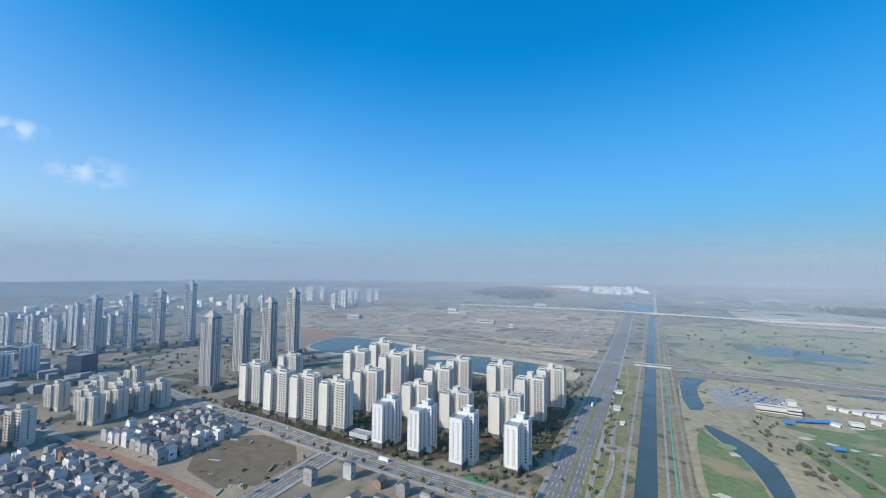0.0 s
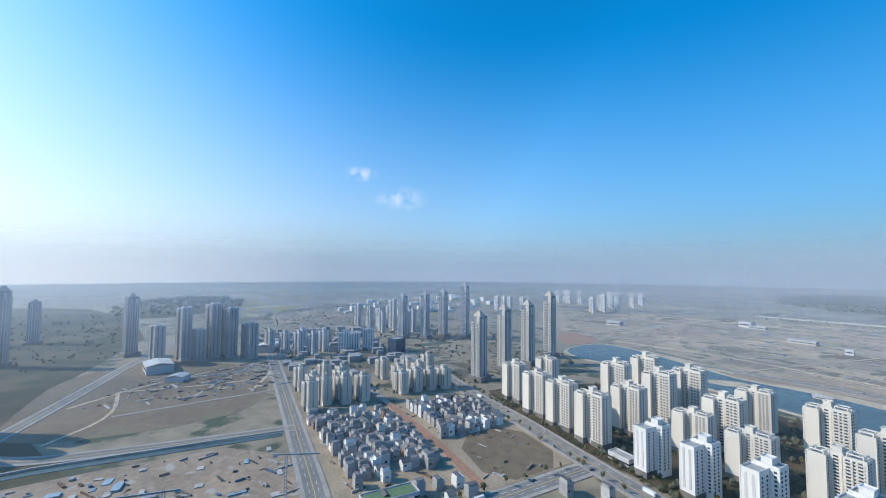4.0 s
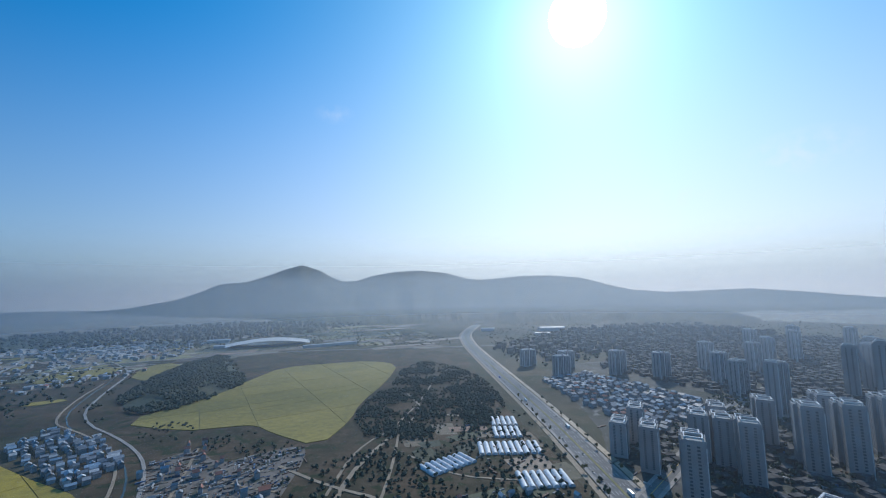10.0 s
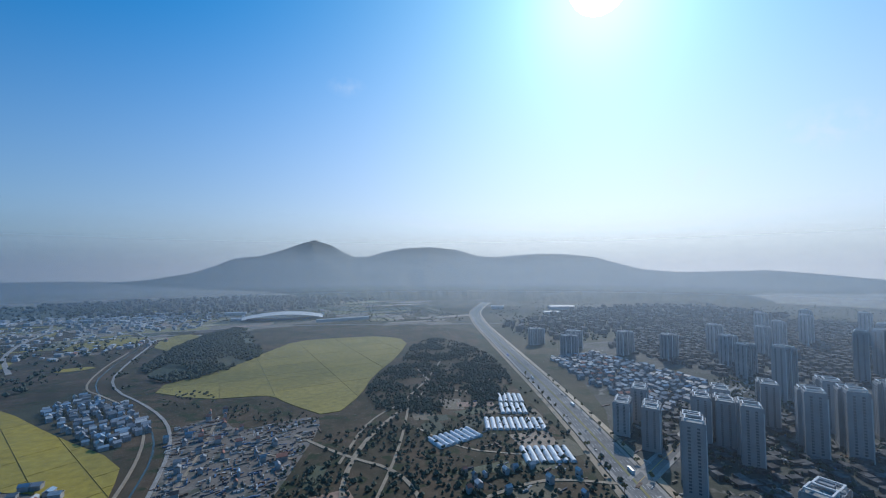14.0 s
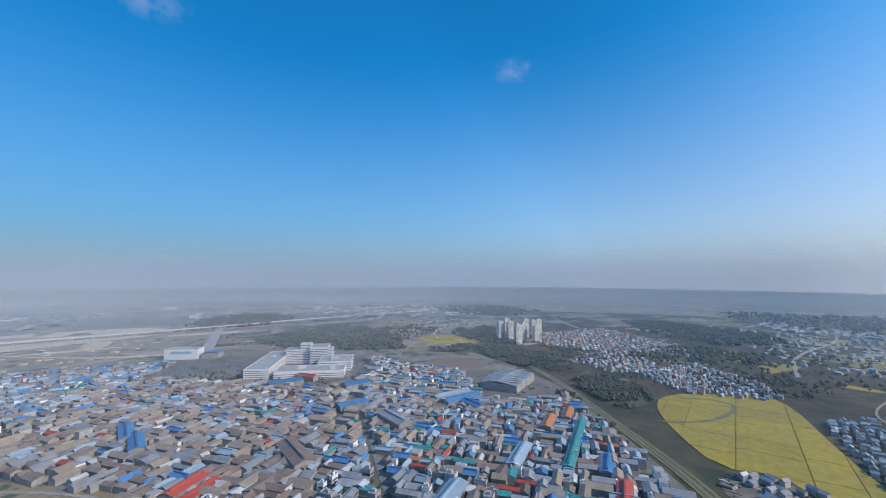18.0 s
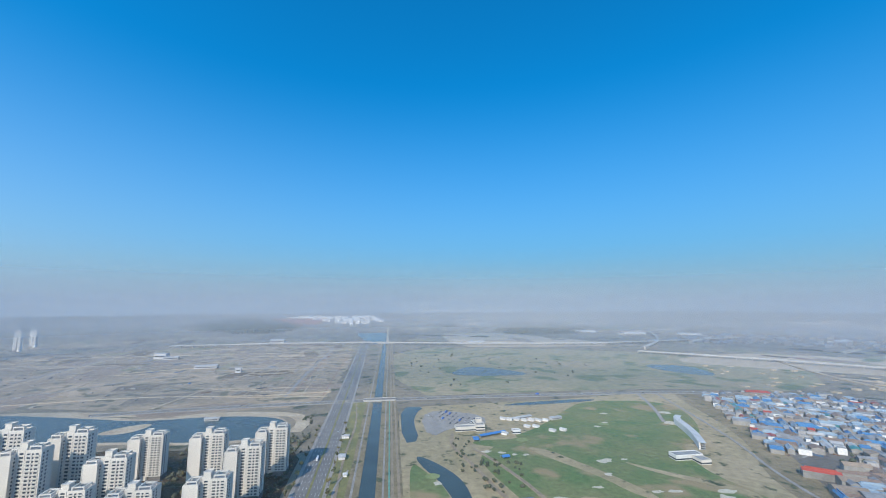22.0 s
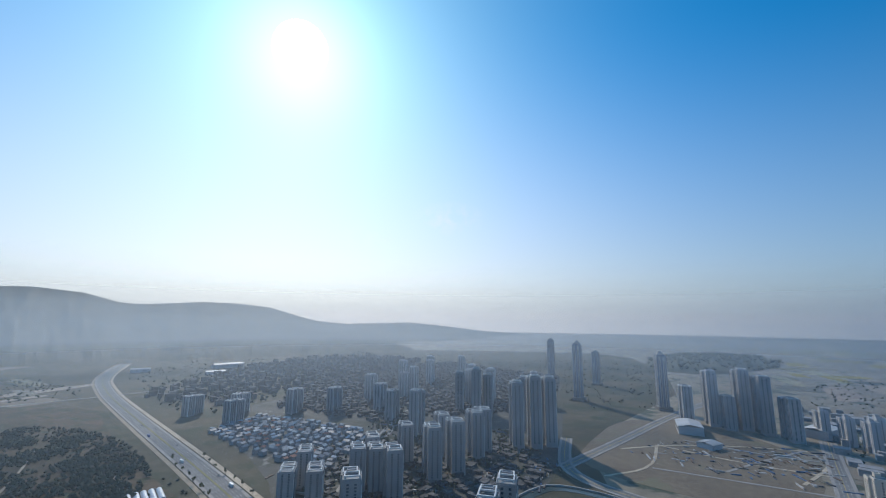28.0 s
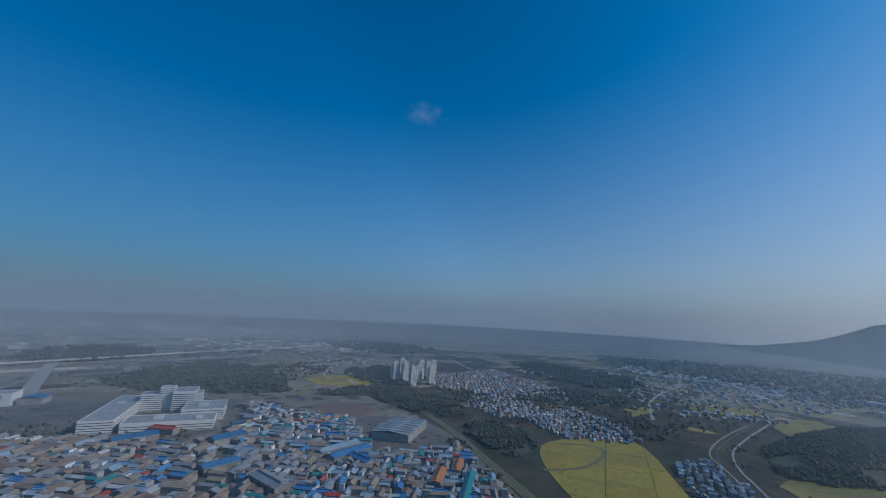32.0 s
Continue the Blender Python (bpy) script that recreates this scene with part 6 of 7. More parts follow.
def free(x, y):
    return not (820 < x < 1110 and 20 < y < 290) and not (640 < x < 830 and -310 < y < -170) and abs(y - (0.16 * (x - 315) - 20)) > 9 and not (1080 < x < 1150 and 430 < y < 540)


def close(x, y):
    return math.hypot(x, y) < 425


scatter(SHEDS, (1.4, 7, 11, 1.8, 2.4, 6, 0.6, 0.5, 0.2, 1.5, 2), [(470, 380), (442, 270), (380, 195), (400, 60), (560, 60), (760, 90), (840, 300), (880, 470), (640, 480)], 15.0, -28, 31, 0.38, 1.05, 0.05, free, near=close)
scatter(SHEDS, (3, 6, 2.5, 5, 3, 2.5, 0.8, 0.7, 0.1, 3, 3), [(690, 825), (520, 490), (640, 480), (880, 470), (1060, 480), (940, 770)], 14.5, -40, 32, 0.38, 1.0, 0.06, free, near=close)
scatter(SHEDS, (1.7, 8, 5, 3.2, 3.2, 3.4, 1.6, 0.7, 0.4, 3, 3.5), [(380, 190), (315, 60), (298, -90), (274, -210), (262, -258), (300, -268), (440, -284), (640, -312), (690, -180), (600, 50), (400, 60)], 13.4, -28, 33, 0.34, 0.92, 0.06, free, near=close)
scatter(SHEDS, (2, 7, 5, 2.4, 3, 4, 1.2, 0.4, 0.2, 2, 2), [(690, -180), (840, -180), (920, -100), (1080, 70), (830, 20), (780, 90), (600, 50)], 15.5, -28, 34, 0.38, 1.1, 0.08, free, near=close)
for mat, shape in joined.values():
    solid("far_roofs" if "roof" in mat.name or "tile" in mat.name else "far_walls", shape, mat, "closely packed low buildings farther off", "buildings", kind="stuff")

# ---- large single buildings ----
def slab_house(t, x0, y0, x1, y1, h, wall, floors=True, z=-0.5, name="block", glass=1.7):
    """A flat-roofed block with parapet and long window bands on all sides."""
    body = part(name, Shape().box(x0, y0, z, x1, y1, h), wall, t)
    part("parapet", Shape().ring(x0, y0, x1, y1, 0.5, h, h + 1.2), wall, body)
    part("roof", Shape().box(x0 + 0.5, y0 + 0.5, h, x1 - 0.5, y1 - 0.5, h + 0.3), M_ROOF, t)
    if floors:
        zz = max(z, 0) + 1.2
        while zz + 2.2 < h:
            part("window_band", Shape().ring(x0 - 0.12, y0 - 0.12, x1 + 0.12, y1 + 0.12, 0.3, zz, zz + glass), M_GLASS, body)
            zz += 3.9


hospital = thing("hospital", "large white hospital with a stepped tower and long wings", "hospital", at=pose(0, 0, 0))
slab_house(hospital, 845, 70, 900, 205, 15, M_WHITE, glass=1.0)
slab_house(hospital, 905, 60, 985, 130, 20, M_WHITE, glass=1.0)
slab_house(hospital, 850, 215, 1060, 262, 20, M_WHITE, glass=1.0)
slab_house(hospital, 1000, 110, 1036, 215, 32, M_WHITE, glass=1.0)
slab_house(hospital, 990, 120, 1042, 160, 38, M_WHITE, name="tower", glass=1.3)
slab_house(hospital, 1008, 160, 1030, 185, 44, M_WHITE, name="tower", glass=1.3)
for x, y, w, h in ((860, 90, 10, 4), (868, 150, 14, 3.5), (930, 90, 16, 5), (900, 232, 12, 4), (980, 235, 12, 4)):
    part("roof_plant", Shape().box(x, y, 15, x + w, y + w, (15 if x < 905 else 20) + h), M_GREY, hospital)
rotunda = thing("rotunda", "round white annex with ring windows", "building")
ring = [(14 * math.cos(k * math.pi / 12), 14 * math.sin(k * math.pi / 12)) for k in range(24)]
for z in (0, 4, 8):
    part("storey", Shape().prism([(835 + x, 30 + y) for x, y in ring], z - (0.5 if z == 0 else 0), z + 2.6), M_CREAM, rotunda)
    part("window_band", Shape().prism([(835 + x * 0.96, 30 + y * 0.96) for x, y in ring], z + 2.6, z + 4), M_GLASS, rotunda)
store = thing("warehouse", "big pale box-shaped warehouse store", "warehouse")
slab_house(store, 1095, 446, 1135, 522, 24, M_WHITE, False)
part("sign_band", Shape().box(1094.6, 460, 14, 1095, 508, 20), M_SHEET_P, store, "pale blue band on the front")
blue_hall = thing("hall", "hall with a deep blue sheet roof behind the store", "hall")
part("shell", Shape().box(1100, 400, -0.5, 1140, 440, 13), M_WALL, blue_hall)
part("roof", Shape().gable(1100, 400, 1140, 440, 13, 17), M_SHEET_B, blue_hall)

big_shed = thing("factory_hall", "very large grey factory hall with pale roof", "factory", at=pose(742, -240, 0, 0, 0, -38))
part("shell", Shape().box(-52, -34, -0.5, 52, 34, 13), M_WALL, big_shed)
part("roof", Shape().gable(-52, -34, 52, 34, 13, 17, 1), M_SHEET_G, big_shed)
for k in range(7):
    part("roof_rib", Shape().box(-46 + k * 15, -34, 15.4, -45 + k * 15, 34, 17.3), M_SHEET_W, big_shed)


def long_hall(x, y, turn, w, d, h, roof, label):
    t = thing("long_hall", label, "workshop hall", at=pose(x, y, 0, 0, 0, turn))
    part("shell", Shape().box(-w / 2, -d / 2, -0.5, w / 2, d / 2, h), M_WALL, t)
    part("gable_wall", Shape().add([(-w / 2, -d / 2, h), (-w / 2, d / 2, h), (-w / 2, 0, h + d * 0.15), (w / 2, -d / 2, h), (w / 2, d / 2, h), (w / 2, 0, h + d * 0.15)], [(0, 2, 1), (3, 4, 5), (0, 1, 4, 3), (0, 3, 5, 2), (1, 2, 5, 4)]), M_WALL, t)
    part("roof", Shape().gable(-w / 2, -d / 2, w / 2, d / 2, h + 0.4, h + d * 0.16 + 0.4, 0.6), roof, t)
    part("ridge_vent", Shape().box(-w / 2 + 3, -1, h + d * 0.16, w / 2 - 3, 1, h + d * 0.16 + 1.6), roof, t)
    part("gutter", Shape().box(-w / 2, -d / 2 - 0.8, h - 0.2, w / 2, -d / 2 - 0.4, h + 0.3), M_STEEL, t)
    return t


for x, y, turn, w, d, h, roof, label in ((455, -228, -33, 150, 11, 9, M_SHEET_T, "long teal-roofed workshop row"), (545, -262, -33, 46, 12, 10, M_SHEET_O, "orange-roofed hall at the end of a row"), (518, -222, -33, 50, 13, 10, M_SHEET_O, "orange-roofed workshop hall in the quarter"),
                                         (640, -130, -62, 70, 20, 10, M_SHEET_B, "blue-roofed long workshop hall"), (664, -118, -62, 70, 16, 10, M_SHEET_P, "light blue-roofed long workshop hall"), (608, -140, 25, 44, 16, 10, M_SHEET_B, "blue-roofed workshop hall in the quarter"),
                                         (565, 308, 30, 62, 15, 10, M_SHEET_B, "bright blue-roofed hall among brown roofs"), (530, 278, 30, 62, 15, 10, M_SHEET_B, "bright blue-roofed hall among brown roofs"), (415, 175, -20, 42, 15, 9, M_SHEET_R, "red-roofed hall beside the golf bank"),
                                         (402, 160, -20, 46, 12, 8, M_SHEET_R, "red-roofed hall beside the golf bank"), (505, 425, -40, 34, 13, 8, M_SHEET_R, "red-roofed hall beside the golf bank"), (800, 790, -30, 44, 15, 9, M_SHEET_R, "red-roofed hall at the quarter's edge"),
                                         (470, 90, 28, 70, 22, 10, M_SHEET_N, "long brown-roofed factory hall in the quarter"), (560, -20, 28, 60, 20, 11, M_SHEET_G, "grey-roofed factory hall in the quarter"), (835, 140, 60, 44, 16, 9, M_SHEET_R, "red-roofed hall beside the hospital"),
                                         (790, 170, -62, 60, 22, 10, M_SHEET_B, "deep blue-roofed hall beside the hospital"), (760, 40, -62, 50, 24, 10, M_SHEET_B, "deep blue-roofed hall in the quarter"), (640, 40, -62, 46, 20, 9, M_SHEET_B, "blue-roofed hall among brown roofs in the quarter"), (430, -150, -33, 60, 15, 9, M_SHEET_P, "light blue-roofed workshop hall in the quarter"),
                                         (360, -60, -33, 52, 18, 9, M_SHEET_P, "light blue-roofed workshop hall in the quarter"), (340, -215, -33, 44, 13, 8, M_SHEET_R, "red-roofed hall near the railway"), (395, -232, -33, 46, 14, 8, M_SHEET_B, "blue-roofed hall near the railway")):
    long_hall(x, y, turn, w, d, h, roof, label)

club = thing("golf_clubhouse", "cream low golf clubhouse with a tower wing", "clubhouse")
slab_house(club, 118, 645, 150, 657, 6, M_CREAM)
slab_house(club, 150, 642, 164, 670, 9, M_CREAM)
slab_house(club, 153, 655, 162, 665, 14, M_BEIGE, False)
stand_bldg = thing("driving_range", "long curved white golf practice stand", "building")
arc = smooth_line([(505, 652), (490, 640), (476, 596), (458, 556), (440, 524)], 2)
part("back_wall", ribbon(arc, 2, -0.5, 9, 4), M_WHITE, stand_bldg)
for z in (0.3, 3.3, 6.3):
    part("deck", ribbon(arc, 7, z - 0.5 if z < 1 else z - 0.4, z), M_CONC, stand_bldg)
part("roof", ribbon(arc, 9, 9, 9.5), M_SHEET_W, stand_bldg)
for x, y, turn in along(arc, 12):
    part("post", Shape().box(-0.3, -0.3, 0, 0.3, 0.3, 9), M_CONC, stand_bldg).matrix_basis = pose(x - 3, y + 1, 0, 0, 0, turn)
club_annex = thing("club_annex", "low white club building with flat roofs", "building")
slab_house(club_annex, 376, 494, 414, 508, 6, M_WHITE)
slab_house(club_annex, 398, 478, 412, 494, 5, M_CREAM)
sheet("ground_parking", [(70, 735), (105, 775), (185, 728), (172, 668), (118, 668), (74, 620)], 0.5, M_PAVE, "paved car park of the clubhouse", rounds=1)
M_TARP = material("blue_tarp", (0.05, 0.20, 0.48), (0.07, 0.24, 0.52), rough=0.4, coarse=0.2, fine=1.0)
M_TARPD = material("dark_blue_tarp", (0.03, 0.07, 0.22), (0.04, 0.08, 0.25), rough=0.4, coarse=0.2, fine=1.0)
for x, y, w, d, turn, mat, label in ((170, 622, 46, 7, 20, M_TARP, "bright blue netting on the golf course"), (140, 604, 8, 14, 0, M_TARP, "bright blue netting on the golf course"), (163, 532, 10, 7, 10, M_TARP, "small bright blue hut roof"), (150, 415, 16, 12, 0, M_TARPD, "dark blue tarpaulin shelter")):
    t = thing("shelter", label, "shelter", at=pose(x, y, 0, 0, 0, turn))
    part("cover", Shape().gable(-w / 2, -d / 2, w / 2, d / 2, 3.4, 5), mat, t)
    for a in (-1, 1):
        for b in (-1, 1):
            part("post", Shape().box(a * w / 2 - 0.2, b * d / 2 - 0.2, -0.3, a * w / 2 + 0.2, b * d / 2 + 0.2, 3.3), M_STEEL, t)

# ---- greenhouses ----
M_VINYL = material("white_vinyl", (0.74, 0.75, 0.75), (0.62, 0.63, 0.64), rough=0.35, coarse=0.2, fine=1.0, per_object=0.06, space="object")


def tunnel(length):
    t = thing("greenhouse", "white vinyl tunnel greenhouse in a row", "greenhouse", "greenhouses")
    rib = [(3.2 * math.cos(k * math.pi / 8), 3.3 * math.sin(k * math.pi / 8)) for k in range(9)]
    s = Shape()
    s.v = [(x, y, z) for y in (-length / 2, length / 2) for x, z in rib]
    s.f = [[k, k + 1, 10 + k, 9 + k] for k in range(8)] + [list(range(9))[::-1], list(range(9, 18))]
    part("cover", s, M_VINYL, t)
    part("door", Shape().box(-1, -length / 2 - 0.15, 0, 1, -length / 2, 2.2), M_SHEET_G, t)
    part("footing", Shape().box(-3.4, -length / 2, -0.3, -3.0, length / 2, 0.5).box(3.0, -length / 2, -0.3, 3.4, length / 2, 0.5), M_DIRT, t)
    return t


green = None
for cx, cy, n, length, turn in ((-161, -568, 5, 36, -10), (-152, -526, 5, 36, -10), (-138, -474, 10, 35, -9), (-146, -392, 7, 33, -6), (-60, -446, 8, 28, 26)):
    for k in range(n):
        q = pose(cx, cy, 0, 0, 0, turn) @ pose((k - (n - 1) / 2) * 7.4, 0, 0)
        if green is None:
            green = tunnel(34)
            green.matrix_basis = q
        else:
            copy_thing(green, q @ Matrix.Diagonal((1, length / 34, 1, 1)))
sheet("ground_plot", [(-122, -446), (-171, -452), (-168, -412), (-126, -408)], 0.35, M_SITE, "bare brown vegetable plot", rounds=0)

def marquee(w, d):
    t = thing("marquee", "small white tent beside the golf course", "tent", "tents on the golf course")
    part("roof", Shape().gable(-w / 2, -d / 2, w / 2, d / 2, 2.9, 4.3, 0.3), M_SHEET_W, t)
    part("wall", Shape().box(-w / 2, -d / 2, 0, w / 2, -d / 2 + 0.15, 2.9).box(-w / 2, d / 2 - 0.15, 0, w / 2, d / 2, 2.9), M_H_WHITE, t)
    for a in (-1, 1):
        for b in (-1, 1):
            part("post", Shape().box(a * w / 2 - 0.12, b * d / 2 - 0.12, -0.3, a * w / 2 + 0.12, b * d / 2 + 0.12, 3), M_STEEL, t)
    return t


tent_places = [(210, 699), (220, 693), (232, 690), (243, 685), (255, 684), (267, 681), (279, 680), (236, 652), (250, 650), (268, 627), (190, 623), (286, 628)]
tent = marquee(10, 6)
tent.matrix_basis = pose(*tent_places[0], 0.35, 0, 0, -42)
for x, y in tent_places[1:]:
    copy_thing(tent, pose(x, y, 0.35, 0, 0, -42))
kiosk = thing("kiosk", "small white flat-roofed golf kiosk", "kiosk")
slab_house(kiosk, 203, 623, 215, 631, 5, M_WHITE)

# ---- stadium and far halls ----
arena = thing("stadium", "large hall with a sweeping white arched roof", "stadium", at=pose(410, -1590, 0, 0, 0, 12))
s = Shape()
for k in range(25):
    u = k / 24 * 2 - 1
    for y, lift in ((-60, 0), (0, 5), (60, 0)):
        s.v.append((u * 140, y, 20 * (1 - u * u * 0.75) + 2 + lift))
for k in range(24):
    s.f += [[k * 3, k * 3 + 3, k * 3 + 4, k * 3 + 1], [k * 3 + 1, k * 3 + 4, k * 3 + 5, k * 3 + 2]]
part("roof", s, M_WHITE, arena, "white arched roof shell")
part("shell", Shape().prism([(130 * math.cos(k * math.pi / 12), 54 * math.sin(k * math.pi / 12)) for k in range(24)], -0.5, 8), M_BLUEGLASS, arena, "dark glazed walls")
part("rib", Shape().box(-150, -64, -0.5, -140, -58, 12).box(140, -64, -0.5, 150, -58, 12), M_WHITE, arena)
rng = random.Random(41)
for x, y, w, d, h in ((-755, -1725, 110, 40, 14), (-640, -1560, 60, 26, 10), (-480, -1800, 60, 30, 12), (180, -1500, 190, 16, 9), (560, -1560, 50, 24, 9), (640, -1750, 80, 30, 10), (-500, 2060, 60, 40, 16), (-760, 1560, 40, 24, 18), (-720, 1540, 46, 18, 8), (-520, 1330, 60, 22, 8), (-990, 1180, 46, 30, 12), (-400, 1240, 14, 12, 12),
                      (440, 1930, 90, 30, 10), (1500, 2300, 140, 60, 14), (1800, 2200, 120, 50, 14), (1900, 2500, 160, 50, 14), (2200, 1700, 100, 50, 14), (1300, 2500, 120, 40, 14), (2300, 950, 80, 40, 16), (-280, 760, 22, 8, 4), (-1010, 60, 60, 36, 14), (-890, -130, 56, 40, 14), (-800, -90, 26, 26, 8), (240, 700, 46, 6, 3.2), (300, 690, 22, 8, 3.5)):
    t = thing("hall", "long low pale hall on open land", "hall", at=pose(x, y, 0, 0, 0, rng.uniform(-25, 25)))
    part("shell", Shape().box(-w / 2, -d / 2, -0.5, w / 2, d / 2, h), M_GREY, t)
    part("roof", Shape().gable(-w / 2, -d / 2, w / 2, d / 2, h + 0.3, h + 0.3 + d * 0.1, 0.8), M_SHEET_W, t)
    part("window_band", Shape().box(-w / 2 + 2, -d / 2 - 0.15, h * 0.4, w / 2 - 2, -d / 2 + 0.1, h * 0.65), M_GLASS, t)

# ---- far towns, too small to tell house from house ----
def far_town(outline, step, seed, label, high=(4, 10), mat=None, size=(8, 26)):
    rng, s = random.Random(seed), Shape()
    for x, y in spots(outline, step, rng, 0.5):
        w, d, h = rng.uniform(*size) / 2, rng.uniform(*size) / 2, rng.uniform(*high)
        s.box(x - w, y - d, -0.5, x + w, y + d, h)
    return solid("far_town", draped(s), mat or M_H_WHITE, label, "town", kind="stuff")


far_town([(-1300, 0), (-1250, 350), (-1000, 340), (-700, 320), (-700, 70), (-1000, 66)], 38, 51, "low pale houses in haze", (5, 13), M_H_GREY)
far_town([(-560, -620), (-500, -900), (-900, -1300), (-1500, -1200), (-1400, -600), (-900, -400)], 16, 52, "dense low town roofs in haze", (4, 9), M_TOWNROOF, (5, 14))
far_town([(-300, -480), (-420, -500), (-640, -420), (-560, -250), (-420, -240), (-260, -270)], 17, 62, "low dark shops and car parks between towers", (2.5, 5), M_TOWNROOF, (5, 13))
far_town([(-420, -1000), (-330, -1250), (-800, -1700), (-1500, -1900), (-1500, -1300)], 30, 53, "distant town roofs in haze", (5, 18), M_TOWNROOF, (7, 18))
far_town([(400, -1900), (1200, -1700), (1800, -2300), (900, -2900), (0, -2600)], 36, 54, "distant town roofs on the plain", (5, 16), M_TOWNROOF, (7, 18))
far_town([(700, -1300), (1000, -1600), (1400, -1500), (1700, -1800), (900, -1750)], 40, 55, "scattered farm roofs on the plain", (4, 8), M_SHEET_W)
far_town([(1300, 2000), (2600, 2300), (3200, 1700), (2200, 1400)], 70, 56, "distant pale works roofs on the plain", (6, 14), M_SHEET_G, (15, 60))
far_town([(2000, 100), (3600, 900), (4000, -600), (2300, -600)], 110, 57, "scattered pale farm roofs on the plain", (4, 9), M_SHEET_W, (12, 40))
far_town([(-300, 3300), (-1000, 4200), (-100, 4200), (0, 3500)], 80, 58, "distant pale town by the sea", (8, 30), M_H_WHITE, (15, 50))
far_town([(-500, 3300), (-900, 3300), (-1000, 3900), (-550, 3900)], 60, 63, "distant orange-roofed houses by the sea", (8, 16), M_TILE_R, (15, 45))
far_town([(-1700, 300), (-2400, 700), (-2600, 1500), (-1900, 1500), (-1500, 700)], 110, 59, "scattered distant pale buildings", (6, 20), M_H_WHITE, (12, 40))
far_town([(-900, 900), (-1300, 1200), (-1700, 2000), (-1000, 2400), (-130, 2080), (-130, 960), (-400, 880)], 52, 60, "small huts and heaps on graded earth", (0.6, 2.4), M_PAVE, (2, 11))
far_town([(900, 560), (1500, 700), (1400, 1000), (1000, 1200), (800, 900)], 70, 61, "small pale huts beyond the cross road", (1.5, 4), M_SAND, (5, 16))

far_town([(700, -900), (1000, -1040), (1500, -980), (1700, -1300), (1200, -1500), (760, -1300)], 44, 71, "small farm roofs between fields", (3, 6), M_SHEET_W, (5, 13))
far_town([(620, -1350), (900, -1300), (1300, -1700), (1200, -2000), (700, -1800)], 38, 72, "small grey town roofs before the hills", (3, 9), M_SHEET_G, (6, 15))
far_town([(1200, -260), (1500, -120), (2100, -200), (1900, -500), (1500, -520)], 62, 73, "small farm roofs among the woods", (3, 6), M_SHEET_W, (5, 14))

# ---- the building site ----
rng = random.Random(61)
for k in range(46):
    x, y = rng.uniform(-470, -320), rng.uniform(-150, 36)
    w, d = rng.uniform(5, 15), rng.uniform(3, 7)
    t = thing("material_stack", "flat stack of grey building panels on soil", "building material", "stacks on the site", pose(x, y, 0, 0, 0, rng.choice((0, 90)) + rng.uniform(-8, 8)))
    for j in range(rng.randint(2, 4)):
        part("panel", Shape().box(-w / 2 + 0.2 * j, -d / 2, j * 0.5 - 0.1, w / 2, d / 2, j * 0.5 + 0.36), rng.choice((M_CONC, M_SHEET_P, M_SHEET_G, M_CONC)), t)
for x, y in ((-330, -50), (-352, 28), (-345, -128)):
    t = thing("site_crane", "slender lattice tower crane on the site", "crane", "site cranes", pose(x, y, 0, 0, 0, rng.uniform(0, 360)))
    s = Shape()
    for z in np.arange(0, 36, 3):
        s.box(-0.9, -0.9, z, 0.9, 0.9, z + 0.25)
    for a in (-0.9, 0.7):
        for b in (-0.9, 0.7):
            s.box(a, b, -0.3, a + 0.2, b + 0.2, 38)
    part("mast", s, M_STEEL, t)
    part("jib", Shape().box(-10, -0.5, 36, 26, 0.5, 37.2), M_STEEL, t)
    part("counterweight", Shape().box(-10, -1, 34.4, -7, 1, 36), M_CONC, t)
pit = thing("sports_hall", "low hall with a green roof deck at the site's edge", "hall")
slab_house(pit, -322, -28, -290, 22, 7, M_CONC, False)
part("green_deck", Shape().box(-319, -25, 7.3, -293, 19, 7.6), material("green_deck", (0.05, 0.24, 0.14), (0.07, 0.28, 0.16), coarse=0.2, fine=1.0), pit)
school = thing("row_building", "long low building with a green roof and brown yard", "building")
slab_house(school, -318, 78, -302, 122, 9, M_GREY)
part("green_deck", Shape().box(-316, 80, 9.4, -304, 120, 9.7), material("moss_roof", (0.10, 0.17, 0.09), (0.13, 0.2, 0.1), coarse=0.2, fine=1.0), school)
M_BLUEPOOL = material("pool_blue", (0.05, 0.42, 0.62), (0.06, 0.46, 0.66), rough=0.3, coarse=0.2, fine=1.0)
solid("playground_floor", Shape().box(-50, 292, 0.3, -42, 304, 0.75), M_BLUEPOOL, "bright blue playground floor in the strip park", "playground")
solid("sports_court", Shape().box(-150, 300, 0.2, -132, 311, 0.5), material("court_green", (0.06, 0.22, 0.10), (0.07, 0.25, 0.12), coarse=0.3, fine=1.0), "small green sports court in the estate", "sports court")
plaza = thing("plaza", "round paved plaza in the strip park", "plaza", kind="structure")
part("paving", Shape().prism([(-42 + 12 * math.cos(k * math.pi / 10), 430 + 9 * math.sin(k * math.pi / 10)) for k in range(20)], 0.2, 0.78), M_PAVE, plaza)
part("planting", Shape().prism([(-42 + 5 * math.cos(k * math.pi / 10), 430 + 4 * math.sin(k * math.pi / 10)) for k in range(20)], 0.5, 1.2), M_REED, plaza)
